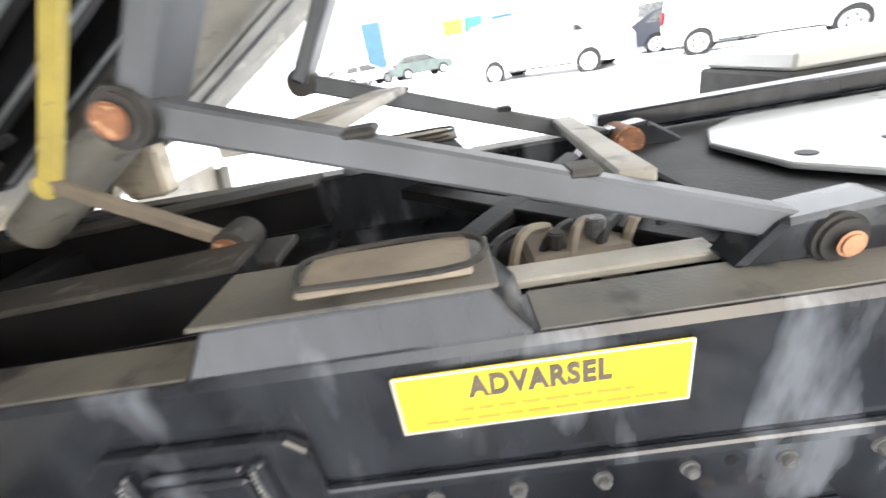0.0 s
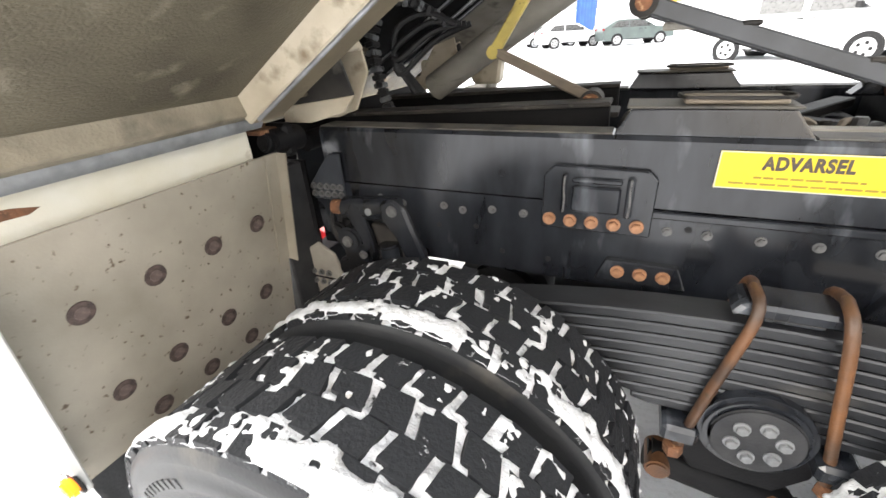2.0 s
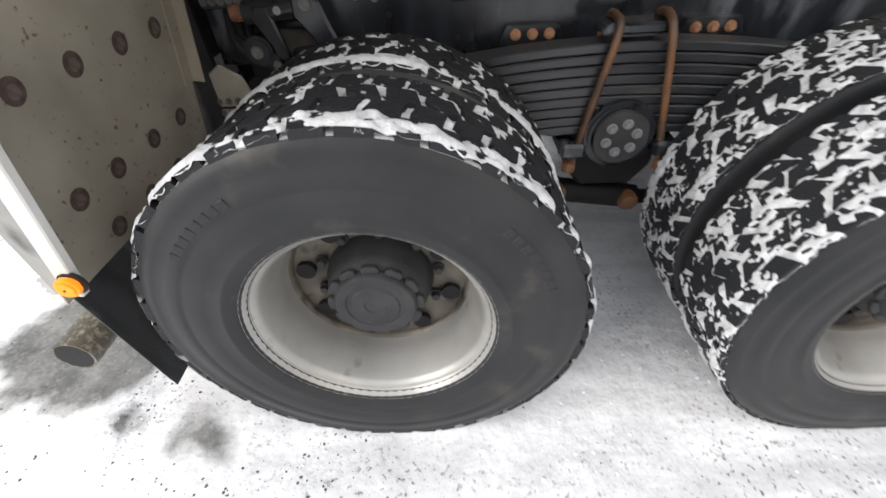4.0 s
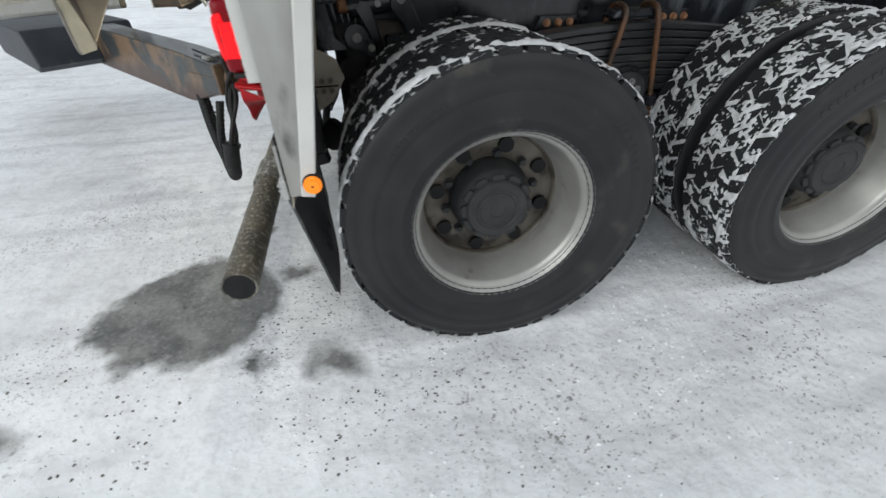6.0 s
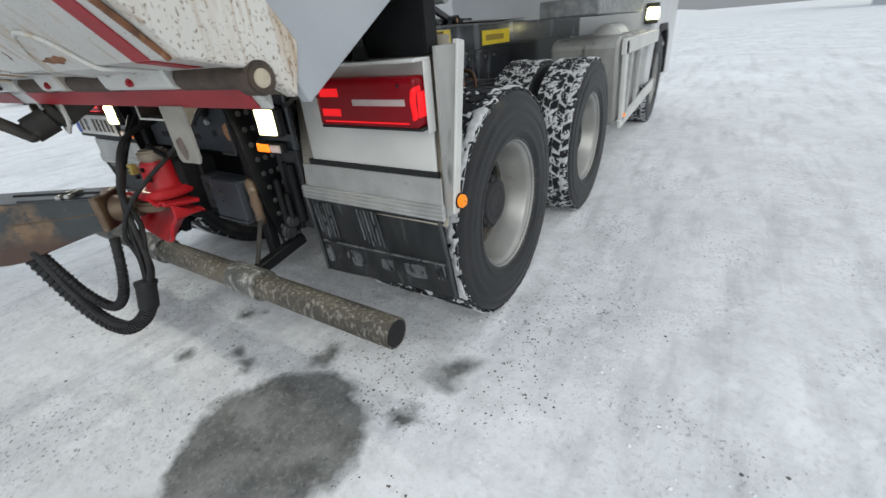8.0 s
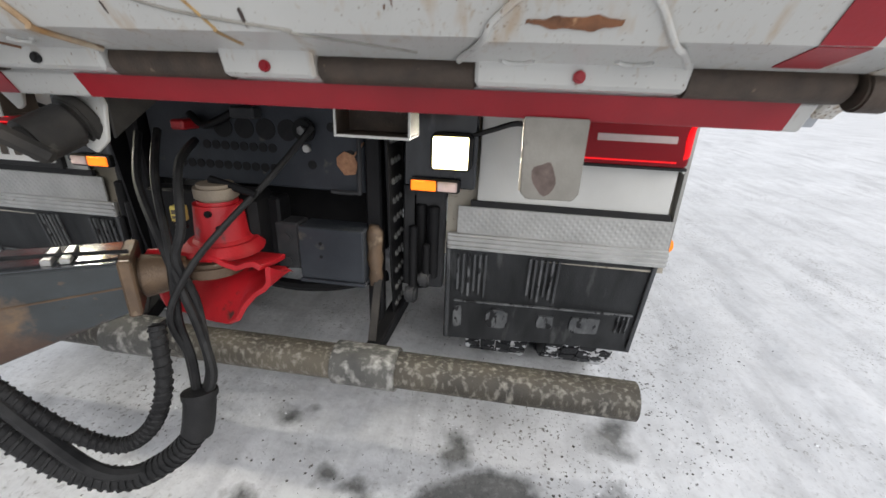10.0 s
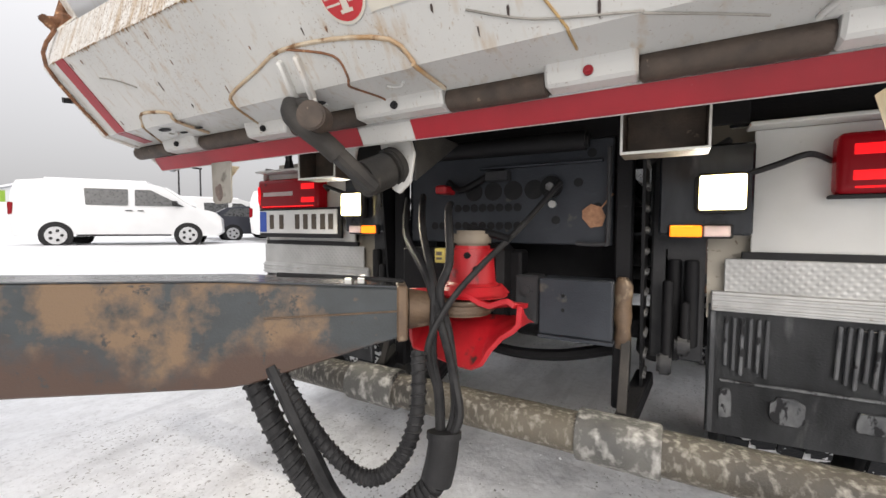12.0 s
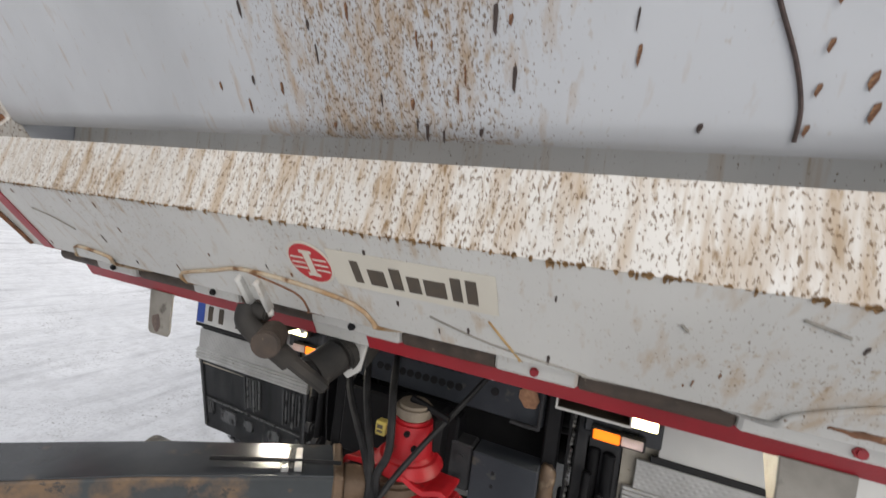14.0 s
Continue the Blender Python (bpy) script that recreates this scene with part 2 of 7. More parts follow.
def ground_mat():
    m = bpy.data.materials.new("packed_snow")
    m.use_nodes = True
    n, l = m.node_tree.nodes, m.node_tree.links
    p = n["Principled BSDF"]
    co = n.new("ShaderNodeTexCoord")

    def noise_range(scale, lo, hi, detail=6.0, vec=None, rough=0.55):
        t = n.new("ShaderNodeTexNoise")
        t.inputs["Scale"].default_value = scale
        t.inputs["Detail"].default_value = detail
        t.inputs["Roughness"].default_value = rough
        l.new(vec or co.outputs["Object"], t.inputs["Vector"])
        r = n.new("ShaderNodeMapRange")
        r.inputs[1].default_value, r.inputs[2].default_value = lo, hi
        l.new(t.outputs[0], r.inputs[0])
        return t, r.outputs[0]

    def mix(fac, a, b):
        x = n.new("ShaderNodeMix")
        x.data_type = 'RGBA'
        l.new(fac, x.inputs[0])
        for sock, v in ((6, a), (7, b)):
            if isinstance(v, tuple):
                x.inputs[sock].default_value = (*v, 1)
            else:
                l.new(v, x.inputs[sock])
        return x.outputs[2]

    def maths(op, a, b):
        x = n.new("ShaderNodeMath")
        x.operation = op
        for i, v in enumerate((a, b)):
            if isinstance(v, (int, float)):
                x.inputs[i].default_value = v
            else:
                l.new(v, x.inputs[i])
        return x.outputs[0]

    warp_n, _ = noise_range(5.0, 0, 1, 6.0)
    wv = n.new("ShaderNodeVectorMath")
    wv.operation = 'MULTIPLY_ADD'
    wv.inputs[1].default_value = (0.30, 0.30, 0.0)
    l.new(warp_n.outputs["Color"], wv.inputs[0])
    l.new(co.outputs["Object"], wv.inputs[2])

    def stain(x, y, rx, ry, soft):
        s = n.new("ShaderNodeVectorMath")
        s.operation = 'SUBTRACT'
        s.inputs[1].default_value = (x + 0.15, y + 0.15, 0)
        l.new(wv.outputs[0], s.inputs[0])
        d = n.new("ShaderNodeVectorMath")
        d.operation = 'MULTIPLY'
        d.inputs[1].default_value = (1 / rx, 1 / ry, 0)
        l.new(s.outputs[0], d.inputs[0])
        e = n.new("ShaderNodeVectorMath")
        e.operation = 'LENGTH'
        l.new(d.outputs[0], e.inputs[0])
        r = n.new("ShaderNodeMapRange")
        r.inputs[1].default_value, r.inputs[2].default_value = 1.0 + soft, 1.0 - soft
        l.new(e.outputs["Value"], r.inputs[0])
        return r.outputs[0]

    _, broad = noise_range(0.9, 0.35, 0.7)
    col = mix(broad, (0.83, 0.84, 0.862), (0.70, 0.71, 0.73))
    mpn = n.new("ShaderNodeMapping")
    mpn.inputs["Scale"].default_value = (0.5, 2.6, 1)
    mpn.inputs["Rotation"].default_value = (0, 0, 0.25)
    l.new(co.outputs["Object"], mpn.inputs[0])
    _, tracks = noise_range(2.2, 0.50, 0.72, 8.0, mpn.outputs[0])
    col = mix(maths('MULTIPLY', tracks, 0.60), col, (0.45, 0.455, 0.475))
    mps = n.new("ShaderNodeMapping")
    mps.inputs["Scale"].default_value = (0.35, 6.0, 1)
    mps.inputs["Rotation"].default_value = (0, 0, 0.42)
    l.new(co.outputs["Object"], mps.inputs[0])
    _, scrapes = noise_range(3.2, 0.62, 0.70, 9.0, mps.outputs[0], 0.62)
    col = mix(maths('MULTIPLY', scrapes, 0.40), col, (0.86, 0.87, 0.89))
    _, ruts = noise_range(2.0, 0.60, 0.74, 7.0, mps.outputs[0])
    col = mix(maths('MULTIPLY', ruts, 0.30), col, (0.40, 0.405, 0.42))
    _, mottle = noise_range(6.5, 0.46, 0.72, 11.0, None, 0.66)
    col = mix(maths('MULTIPLY', mottle, 0.45), col, (0.50, 0.50, 0.505))
    _, grain = noise_range(34.0, 0.52, 0.75, 4.0)
    col = mix(maths('MULTIPLY', grain, 0.5), col, (0.52, 0.52, 0.53))
    _, grit = noise_range(70.0, 0.605, 0.665, 3.0)
    _, where = noise_range(1.3, 0.44, 0.62, 6.0)
    col = mix(maths('MULTIPLY', grit, where), col, (0.18, 0.172, 0.16))
    _, clods = noise_range(26.0, 0.655, 0.71, 4.0)
    col = mix(maths('MULTIPLY', clods, where), col, (0.24, 0.235, 0.225))
    wet = stain(-1.27, 0.45, 0.38, 0.35, 0.08)
    for s in ((-0.64, 0.02, 0.10, 0.08, 0.5), (-0.93, 0.09, 0.05, 0.04, 0.5), (-1.02, 1.02, 0.05, 0.045, 0.6), (-1.12, 1.25, 0.045, 0.04, 0.6),
              (-1.75, -0.12, 0.07, 0.06, 0.6), (-1.05, 0.9, 0.04, 0.05, 0.6), (-0.82, 0.62, 0.07, 0.05, 0.6), (-0.78, 1.25, 0.045, 0.06, 0.6)):
        wet = maths('MAXIMUM', wet, stain(*s))
    _, blot = noise_range(7.0, 0.36, 0.70, 10.0)
    dark = mix(blot, (0.050, 0.052, 0.050), (0.20, 0.20, 0.192))
    _, flecks = noise_range(48.0, 0.50, 0.70, 5.0, None, 0.7)
    dark = mix(maths('MULTIPLY', flecks, 0.55), dark, (0.30, 0.30, 0.295))
    _, pits = noise_range(30.0, 0.58, 0.66, 6.0, None, 0.7)
    dark = mix(maths('MULTIPLY', pits, 0.8), dark, (0.035, 0.036, 0.034))
    col = mix(maths('MULTIPLY', wet, 0.92), col, dark)
    l.new(col, p.inputs["Base Color"])
    lines = n.new("ShaderNodeTexWave")
    lines.inputs["Scale"].default_value = 2.3
    lines.inputs["Distortion"].default_value = 9.0
    lines.inputs["Detail"].default_value = 3.0
    lines.inputs["Detail Scale"].default_value = 0.6
    mpl = n.new("ShaderNodeMapping")
    mpl.inputs["Rotation"].default_value = (0, 0, 1.35)
    mpl.inputs["Scale"].default_value = (1.0, 0.35, 1)
    l.new(co.outputs["Object"], mpl.inputs[0])
    l.new(mpl.outputs[0], lines.inputs["Vector"])
    p.inputs["Roughness"].default_value = 0.62
    p.inputs["Subsurface Weight"].default_value = 0.0
    b1, _ = noise_range(15.0, 0, 1, 9.0)
    bp = n.new("ShaderNodeBump")
    bp.inputs["Strength"].default_value = 0.6
    bp.inputs["Distance"].default_value = 0.016
    l.new(maths('ADD', b1.outputs[0], maths('MULTIPLY', lines.outputs[1], 0.8)), bp.inputs["Height"])
    l.new(bp.outputs[0], p.inputs["Normal"])
    return m


def tread_mat():
    """Aluminium plate with a raised pattern of short crossed bars."""
    m = mat("aluminium_tread_plate", (0.46, 0.46, 0.45), (0.35, 0.35, 0.34), 8, 0.36, 0.4, 0.2, (0.16, 0.15, 0.13), 22, 0.68)
    n, l = m.node_tree.nodes, m.node_tree.links
    co = n.new("ShaderNodeTexCoord")
    waves = []
    for a in (0.785, -0.785):
        mp = n.new("ShaderNodeMapping")
        mp.inputs["Rotation"].default_value = (a, a, 0)
        l.new(co.outputs["Object"], mp.inputs[0])
        w = n.new("ShaderNodeTexWave")
        w.bands_direction = 'Z'
        w.inputs["Scale"].default_value = 26.0
        l.new(mp.outputs[0], w.inputs["Vector"])
        waves.append(w.outputs[1])
    d = n.new("ShaderNodeMath")
    d.operation = 'MULTIPLY'
    l.new(waves[0], d.inputs[0])
    l.new(waves[1], d.inputs[1])
    bp = n.new("ShaderNodeBump")
    bp.inputs["Strength"].default_value = 0.45
    bp.inputs["Distance"].default_value = 0.003
    l.new(d.outputs[0], bp.inputs["Height"])
    l.new(bp.outputs[0], n["Principled BSDF"].inputs["Normal"])
    return m


M = dict(
    # the pale blue-grey patches are gloss reflections painted into the black
    black=mat("black_paint_with_reflections", (0.008, 0.009, 0.0115), (0.026, 0.029, 0.035), 5, 0.07, 0.0, 0.05, (0.100, 0.108, 0.122), 2.6, 0.565, (2.4, 2.4, 0.8), 0.09, 9.0, 0.30, 60.0),
    leafsteel=mat("black_leaf_steel", (0.018, 0.019, 0.022), (0.044, 0.046, 0.050), 9, 0.24, 0.2, 0.08, (0.07, 0.068, 0.065), 12, 0.66, (0.3, 1, 1), 0.10),
    dusty=mat("dusty_black_steel", (0.020, 0.020, 0.020), (0.055, 0.050, 0.045), 9, 0.55, 0.0, 0.3, (0.16, 0.15, 0.13), 12, 0.62, (1, 1, 1), 0.15),
    # set well below the chassis black, so the frame interior's shade is partly colour
    nearblack=mat("near_black_steel", (0.004, 0.004, 0.005), (0.009, 0.009, 0.010), 14, 0.5, 0.0, 0.3),
    grey=mat("grey_arm_paint", (0.085, 0.090, 0.100), (0.052, 0.054, 0.058), 7, 0.42, 0.0, 0.06, (0.30, 0.27, 0.22), 5, 0.64, (1, 1, 1), 0.03),
    yellow=mat("yellow_prop_paint", (0.55, 0.44, 0.10), (0.38, 0.30, 0.09), 12, 0.5, 0.0, 0.2, (0.20, 0.15, 0.06), 40, 0.64),
    raildust=mat("dust_on_black", (0.060, 0.058, 0.054), (0.13, 0.12, 0.10), 6, 0.5, 0.0, 0.2, (0.02, 0.02, 0.021), 9, 0.55, (1, 1, 1), 0.10),
    drab=mat("dusty_bare_bar", (0.24, 0.20, 0.15), (0.17, 0.14, 0.11), 14, 0.6, 0.0, 0.3),
    rust=mat("rusty_steel", (0.24, 0.105, 0.05), (0.11, 0.055, 0.032), 40, 0.7, 0.1, 0.6, (0.42, 0.24, 0.13), 70, 0.6),
    ubolt=mat("brown_rusted_rod", (0.20, 0.088, 0.036), (0.060, 0.036, 0.024), 9, 0.34, 0.1, 0.3, (0.035, 0.028, 0.022), 14, 0.60, (1, 1, 1), 0.12),
    copper=mat("copper_brown_bolt", (0.42, 0.22, 0.12), (0.26, 0.13, 0.07), 60, 0.5, 0.2, 0.3),
    zinc=mat("zinc_bolt", (0.22, 0.22, 0.22), (0.11, 0.11, 0.11), 60, 0.45, 0.6, 0.3),
    cream=mat("stained_cream_paint", (0.56, 0.50, 0.39), (0.36, 0.305, 0.22), 6, 0.5, 0.0, 0.25, (0.20, 0.155, 0.10), 13, 0.55, (1, 1, 1), 0.16, 10.0),
    under=mat("caked_underbody", (0.140, 0.122, 0.084), (0.070, 0.059, 0.040), 4, 0.50, 0.0, 0.7, (0.225, 0.200, 0.150), 11, 0.57, (1, 1, 1), 0.14, 10.0),
    tanbeam=mat("tan_dirt_and_shade_paint", (0.22, 0.18, 0.12), (0.15, 0.122, 0.082), 6, 0.55, 0.0, 0.15, (0.12, 0.09, 0.06), 16, 0.62, (1, 1, 1), 0.15),
    recess=mat("streaked_grey_underside", (0.46, 0.43, 0.37), (0.30, 0.275, 0.23), 5, 0.35, 0.0, 0.12, (0.14, 0.12, 0.09), 9, 0.62, (0.5, 1, 1), 0.2),
    greybeam=mat("weathered_grey_beam", (0.30, 0.285, 0.255), (0.17, 0.16, 0.14), 8, 0.6, 0.0, 0.2, (0.08, 0.07, 0.06), 20, 0.60, (0.4, 1, 1), 0.15),
    caked=mat("caked_cream_lip", (0.33, 0.285, 0.21), (0.125, 0.108, 0.078), 7, 0.6, 0.0, 0.6, (0.075, 0.065, 0.048), 10, 0.53, (1, 1, 1), 0.18, 10.0),
    creamsill=mat("stained_white_sill", (0.70, 0.69, 0.63), (0.62, 0.58, 0.46), 5, 0.45, 0.0, 0.15, (0.25, 0.17, 0.09), 8, 0.67, (1, 1, 1), 0.08),
    sidecover=mat("smeared_grey_cover", (0.40, 0.40, 0.385), (0.20, 0.198, 0.185), 5, 0.40, 0.2, 0.15, (0.055, 0.053, 0.048), 9, 0.60, (1, 1, 0.35), 0.12, 10.0),
    palegrey=mat("pale_dusty_steel", (0.34, 0.32, 0.28), (0.22, 0.20, 0.17), 8, 0.5, 0.0, 0.2, (0.09, 0.085, 0.075), 14, 0.60, (1, 1, 1), 0.12),
    galv=mat("galvanised_edge", (0.34, 0.35, 0.36), (0.20, 0.205, 0.21), 18, 0.45, 0.5, 0.3),
    steel=mat("stained_stainless_sheet", (0.40, 0.365, 0.305), (0.255, 0.230, 0.188), 4, 0.36, 0.15, 0.10, (0.12, 0.088, 0.06), 55, 0.64, (1, 1, 1), 0.07, 12.0),
    dot=mat("rust_spot", (0.090, 0.062, 0.055), (0.045, 0.033, 0.030), 70, 0.7, 0.0, 0.5),
    ring=mat("stain_centre", (0.15, 0.11, 0.095), (0.085, 0.062, 0.055), 60, 0.6, 0.0, 0.3),
    white=rust_mat("white_tipper_paint", (0.55, 0.548, 0.525), 0.0, 0.0, 0.075),
    rusty_white=rust_mat("rust_streaked_white_paint", (0.68, 0.66, 0.62), 0.0, 3.0, 0.125),
    spray_white=rust_mat("rust_sprayed_white_paint", (0.53, 0.55, 0.575), -0.10, 0.42, 0.145),
    crust=mat("ochre_brown_crust", (0.36, 0.22, 0.095), (0.17, 0.095, 0.042), 50, 0.75, 0.0, 0.5),
    rusty_bead=mat("rust_broken_bead", (0.50, 0.44, 0.34), (0.30, 0.17, 0.07), 16, 0.65, 0.0, 0.4, (0.15, 0.075, 0.03), 26, 0.56),
    ochre=mat("ochre_rust_stain", (0.44, 0.30, 0.13), (0.26, 0.15, 0.06), 30, 0.65, 0.0, 0.4, (0.55, 0.50, 0.42), 24, 0.60),
    # sides of the white body: the blue cast of the light is in this colour
    bluegrey=mat("bluish_lit_side_paint", (0.40, 0.42, 0.45), (0.33, 0.35, 0.38), 3, 0.4, 0.0, 0.15),
    panel=mat("white_lamp_panel", (0.62, 0.62, 0.60), (0.52, 0.52, 0.50), 4, 0.4, 0.0, 0.1, (0.20, 0.18, 0.15), 30, 0.74),
    wet=mat("wet_pale_steel", (0.42, 0.43, 0.44), (0.30, 0.31, 0.32), 5, 0.12, 0.2, 0.03, (0.03, 0.03, 0.03), 9, 0.66, (1, 1, 1), 0.06),
    tread=tread_mat(),
    alu=mat("aluminium_strip", (0.55, 0.55, 0.54), (0.42, 0.42, 0.41), 12, 0.35, 0.6, 0.2, (0.25, 0.22, 0.18), 30, 0.68),
    flap=mat("black_rubber_flap", (0.030, 0.032, 0.035), (0.075, 0.078, 0.083), 8, 0.42, 0.0, 0.3, (0.17, 0.175, 0.18), 9, 0.62, (1.5, 1.5, 0.4), 0.12),
    scuff=mat("worn_pale_rubber", (0.155, 0.16, 0.165), (0.07, 0.073, 0.078), 30, 0.6, 0.0, 0.2, (0.02, 0.02, 0.022), 45, 0.55, (1, 1, 0.5), 0.06),
    rubber=mat("tyre_sidewall", (0.017, 0.018, 0.020), (0.029, 0.0295, 0.031), 5, 0.36, 0.0, 0.12, (0.070, 0.064, 0.056), 6, 0.59, (1, 1, 1), 0.16, 8.0),
    # black rubber, and the painted dark of holes drawn as flat discs
    gap=mat("rubber_and_hole_black", (0.008, 0.008, 0.009), (0.014, 0.014, 0.015), 20, 0.45, 0.0, 0.2),
    lug=tyre_mat("tread_lug_rubber", -0.03, -0.10, 0.527),
    groove=tyre_mat("snow_filled_groove", 0.28, 0.19, 0.0),
    lug_b=tyre_mat("snowy_lug_rubber", -0.10, -0.10, 0.527),
    groove_b=tyre_mat("snowier_groove", 0.03, 0.0, 0.0),
    disc=mat("brownish_wheel_disc", (0.15, 0.135, 0.11), (0.06, 0.052, 0.042), 9, 0.32, 0.3, 0.2, (0.025, 0.02, 0.016), 11, 0.56, (1, 1, 1), 0.10),
    packsnow=mat("packed_tread_snow", (0.66, 0.67, 0.69), (0.46, 0.465, 0.475), 40, 0.7, 0.0, 0.9, (0.24, 0.22, 0.19), 18, 0.66, (1, 1, 1), 0.10),
    rim=mat("silver_wheel_rim", (0.38, 0.375, 0.36), (0.27, 0.265, 0.25), 5, 0.30, 0.45, 0.08, (0.17, 0.145, 0.11), 13, 0.64, (1, 1, 1), 0.14),
    hub=mat("dark_hub", (0.030, 0.031, 0.034), (0.050, 0.050, 0.052), 16, 0.5, 0.1, 0.3),
    red=mat("red_coupling_paint", (0.48, 0.010, 0.018), (0.30, 0.010, 0.014), 8, 0.30, 0.0, 0.25, (0.045, 0.022, 0.018), 20, 0.63, (1, 1, 1), 0.10),
    necksteel=mat("rust_brown_forging", (0.150, 0.098, 0.060), (0.085, 0.058, 0.040), 16, 0.45, 0.2, 0.4, (0.26, 0.20, 0.14), 22, 0.60, (1, 1, 1), 0.12),
    tape=mat("red_reflective_tape", (0.33, 0.006, 0.016), (0.23, 0.005, 0.012), 6, 0.35, 0.0, 0.1, (0.40, 0.34, 0.30), 50, 0.745),
    draw=drawbar_mat(),
    topfilm=mat("wet_dark_top", (0.055, 0.060, 0.066), (0.030, 0.033, 0.037), 6, 0.10, 0.0, 0.05, (0.10, 0.08, 0.06), 7, 0.62),
    brown=mat("worn_brown_barrel", (0.080, 0.057, 0.042), (0.045, 0.034, 0.027), 24, 0.55, 0.1, 0.4, (0.25, 0.20, 0.14), 40, 0.68),
    pipe=mat("flaking_underrun_tube", (0.022, 0.021, 0.020), (0.125, 0.108, 0.080), 7, 0.45, 0.0, 0.8, (0.36, 0.34, 0.295), 95, 0.50, (1, 0.55, 0.22), 0.28, 14.0),
    cuff=mat("flecked_collar", (0.050, 0.051, 0.050), (0.16, 0.155, 0.14), 9, 0.45, 0.0, 0.8, (0.50, 0.49, 0.46), 50, 0.49, (1, 0.6, 0.4), 0.26, 12.0),
    slate=mat("slate_steel", (0.028, 0.032, 0.039), (0.044, 0.049, 0.058), 6, 0.4, 0.1, 0.25, (0.08, 0.075, 0.066), 14, 0.66),
    hose=mat("black_hose", (0.012, 0.012, 0.013), (0.028, 0.028, 0.029), 20, 0.45, 0.0, 0.3),
    sign=mat("yellow_sign", (0.80, 0.60, 0.02), (0.74, 0.54, 0.02), 8, 0.4, 0.0, 0.03),
    ink=mat("dark_print", (0.06, 0.05, 0.04), (0.09, 0.07, 0.05), 30, 0.6, 0.0, 0.0),
    print_y=mat("ochre_print", (0.33, 0.23, 0.03), (0.28, 0.20, 0.03), 30, 0.6, 0.0, 0.0),
    orange=glow("amber_marker", (1.0, 0.27, 0.02), 0.35, (0.85, 0.25, 0.02)),
    amber_on=glow("lit_amber_lamp", (1.0, 0.17, 0.006), 1.25, (0.75, 0.20, 0.02)),
    redlens=glow("red_lens", (0.62, 0.006, 0.010), 0.05, (0.16, 0.004, 0.009)),
    red_on=glow("lit_red_lamp", (1.0, 0.010, 0.014), 0.75, (0.35, 0.006, 0.010)),
    reflector=mat("grey_reflector_bar", (0.52, 0.42, 0.41), (0.42, 0.34, 0.33), 30, 0.3, 0.0, 0.0),
    work=glow("lit_work_lamp", (1.0, 0.88, 0.48), 7.0),
    plastic=mat("black_plastic", (0.016, 0.016, 0.017), (0.025, 0.025, 0.026), 20, 0.5, 0.0, 0.2),
    plate=mat("number_plate_white", (0.72, 0.72, 0.71), (0.62, 0.62, 0.61), 9, 0.4, 0.0, 0.03),
    blue=mat("number_plate_blue", (0.02, 0.09, 0.45), (0.02, 0.07, 0.38), 9, 0.4, 0.0, 0.03),
    logo_red=mat("red_decal", (0.50, 0.025, 0.035), (0.42, 0.025, 0.03), 9, 0.45, 0.0, 0.03),
    decal=mat("cream_decal", (0.60, 0.57, 0.49), (0.54, 0.51, 0.44), 9, 0.45, 0.0, 0.03),
    palebluewall=mat("pale_blue_cladding", (0.36, 0.46, 0.50), (0.31, 0.41, 0.45), 2, 0.6, 0.0, 0.05),
    snow=ground_mat(),
    grit=mat("dark_grit", (0.060, 0.057, 0.052), (0.12, 0.115, 0.105), 30, 0.7, 0.0, 0.2),
    carwhite=mat("white_car_paint", (0.60, 0.61, 0.62), (0.54, 0.55, 0.56), 1.5, 0.25, 0.0, 0.02),
    carsnow=mat("fresh_snow_cover", (0.82, 0.83, 0.85), (0.76, 0.77, 0.79), 3, 0.8, 0.0, 0.5, None, 60, 0.6, (1, 1, 1), 0.08, 8, None, 30),
    cardark=mat("dark_car_paint", (0.030, 0.033, 0.045), (0.022, 0.024, 0.033), 2, 0.25, 0.2, 0.02),
    cargreen=mat("grey_green_car_paint", (0.10, 0.13, 0.125), (0.08, 0.10, 0.10), 2, 0.25, 0.2, 0.02),
    glass=mat("frosted_car_glass", (0.022, 0.024, 0.026), (0.075, 0.078, 0.082), 14, 0.2, 0.0, 0.05),
    alloy=mat("alloy_rim", (0.45, 0.46, 0.47), (0.36, 0.36, 0.37), 20, 0.35, 0.6, 0.05),
    wall=mat("pale_hall_cladding", (0.55, 0.57, 0.60), (0.49, 0.51, 0.54), 0.5, 0.6, 0.0, 0.05),
    roofsnow=mat("snowy_roof", (0.72, 0.74, 0.77), (0.64, 0.66, 0.70), 0.6, 0.8, 0.0, 0.05),
    c_yellow=mat("yellow_container_paint", (0.62, 0.40, 0.03), (0.5, 0.32, 0.03), 1, 0.5, 0.0, 0.05),
    c_green=mat("green_container_paint", (0.03, 0.30, 0.14), (0.03, 0.22, 0.11), 1, 0.5, 0.0, 0.05),
    c_blue=mat("blue_container_paint", (0.03, 0.10, 0.34), (0.03, 0.08, 0.26), 1, 0.5, 0.0, 0.05),
    c_lime=mat("lime_container_paint", (0.28, 0.46, 0.05), (0.22, 0.37, 0.05), 1, 0.5, 0.0, 0.05),
    bark=mat("dark_bark", (0.05, 0.04, 0.035), (0.035, 0.03, 0.025), 6, 0.8, 0.0, 0.4),
    # needle green is greyed and lightened: distance haze as colour
    needle=mat("hazy_spruce_needles", (0.075, 0.09, 0.09), (0.16, 0.175, 0.185), 2, 0.8, 0.0, 0.2),
)

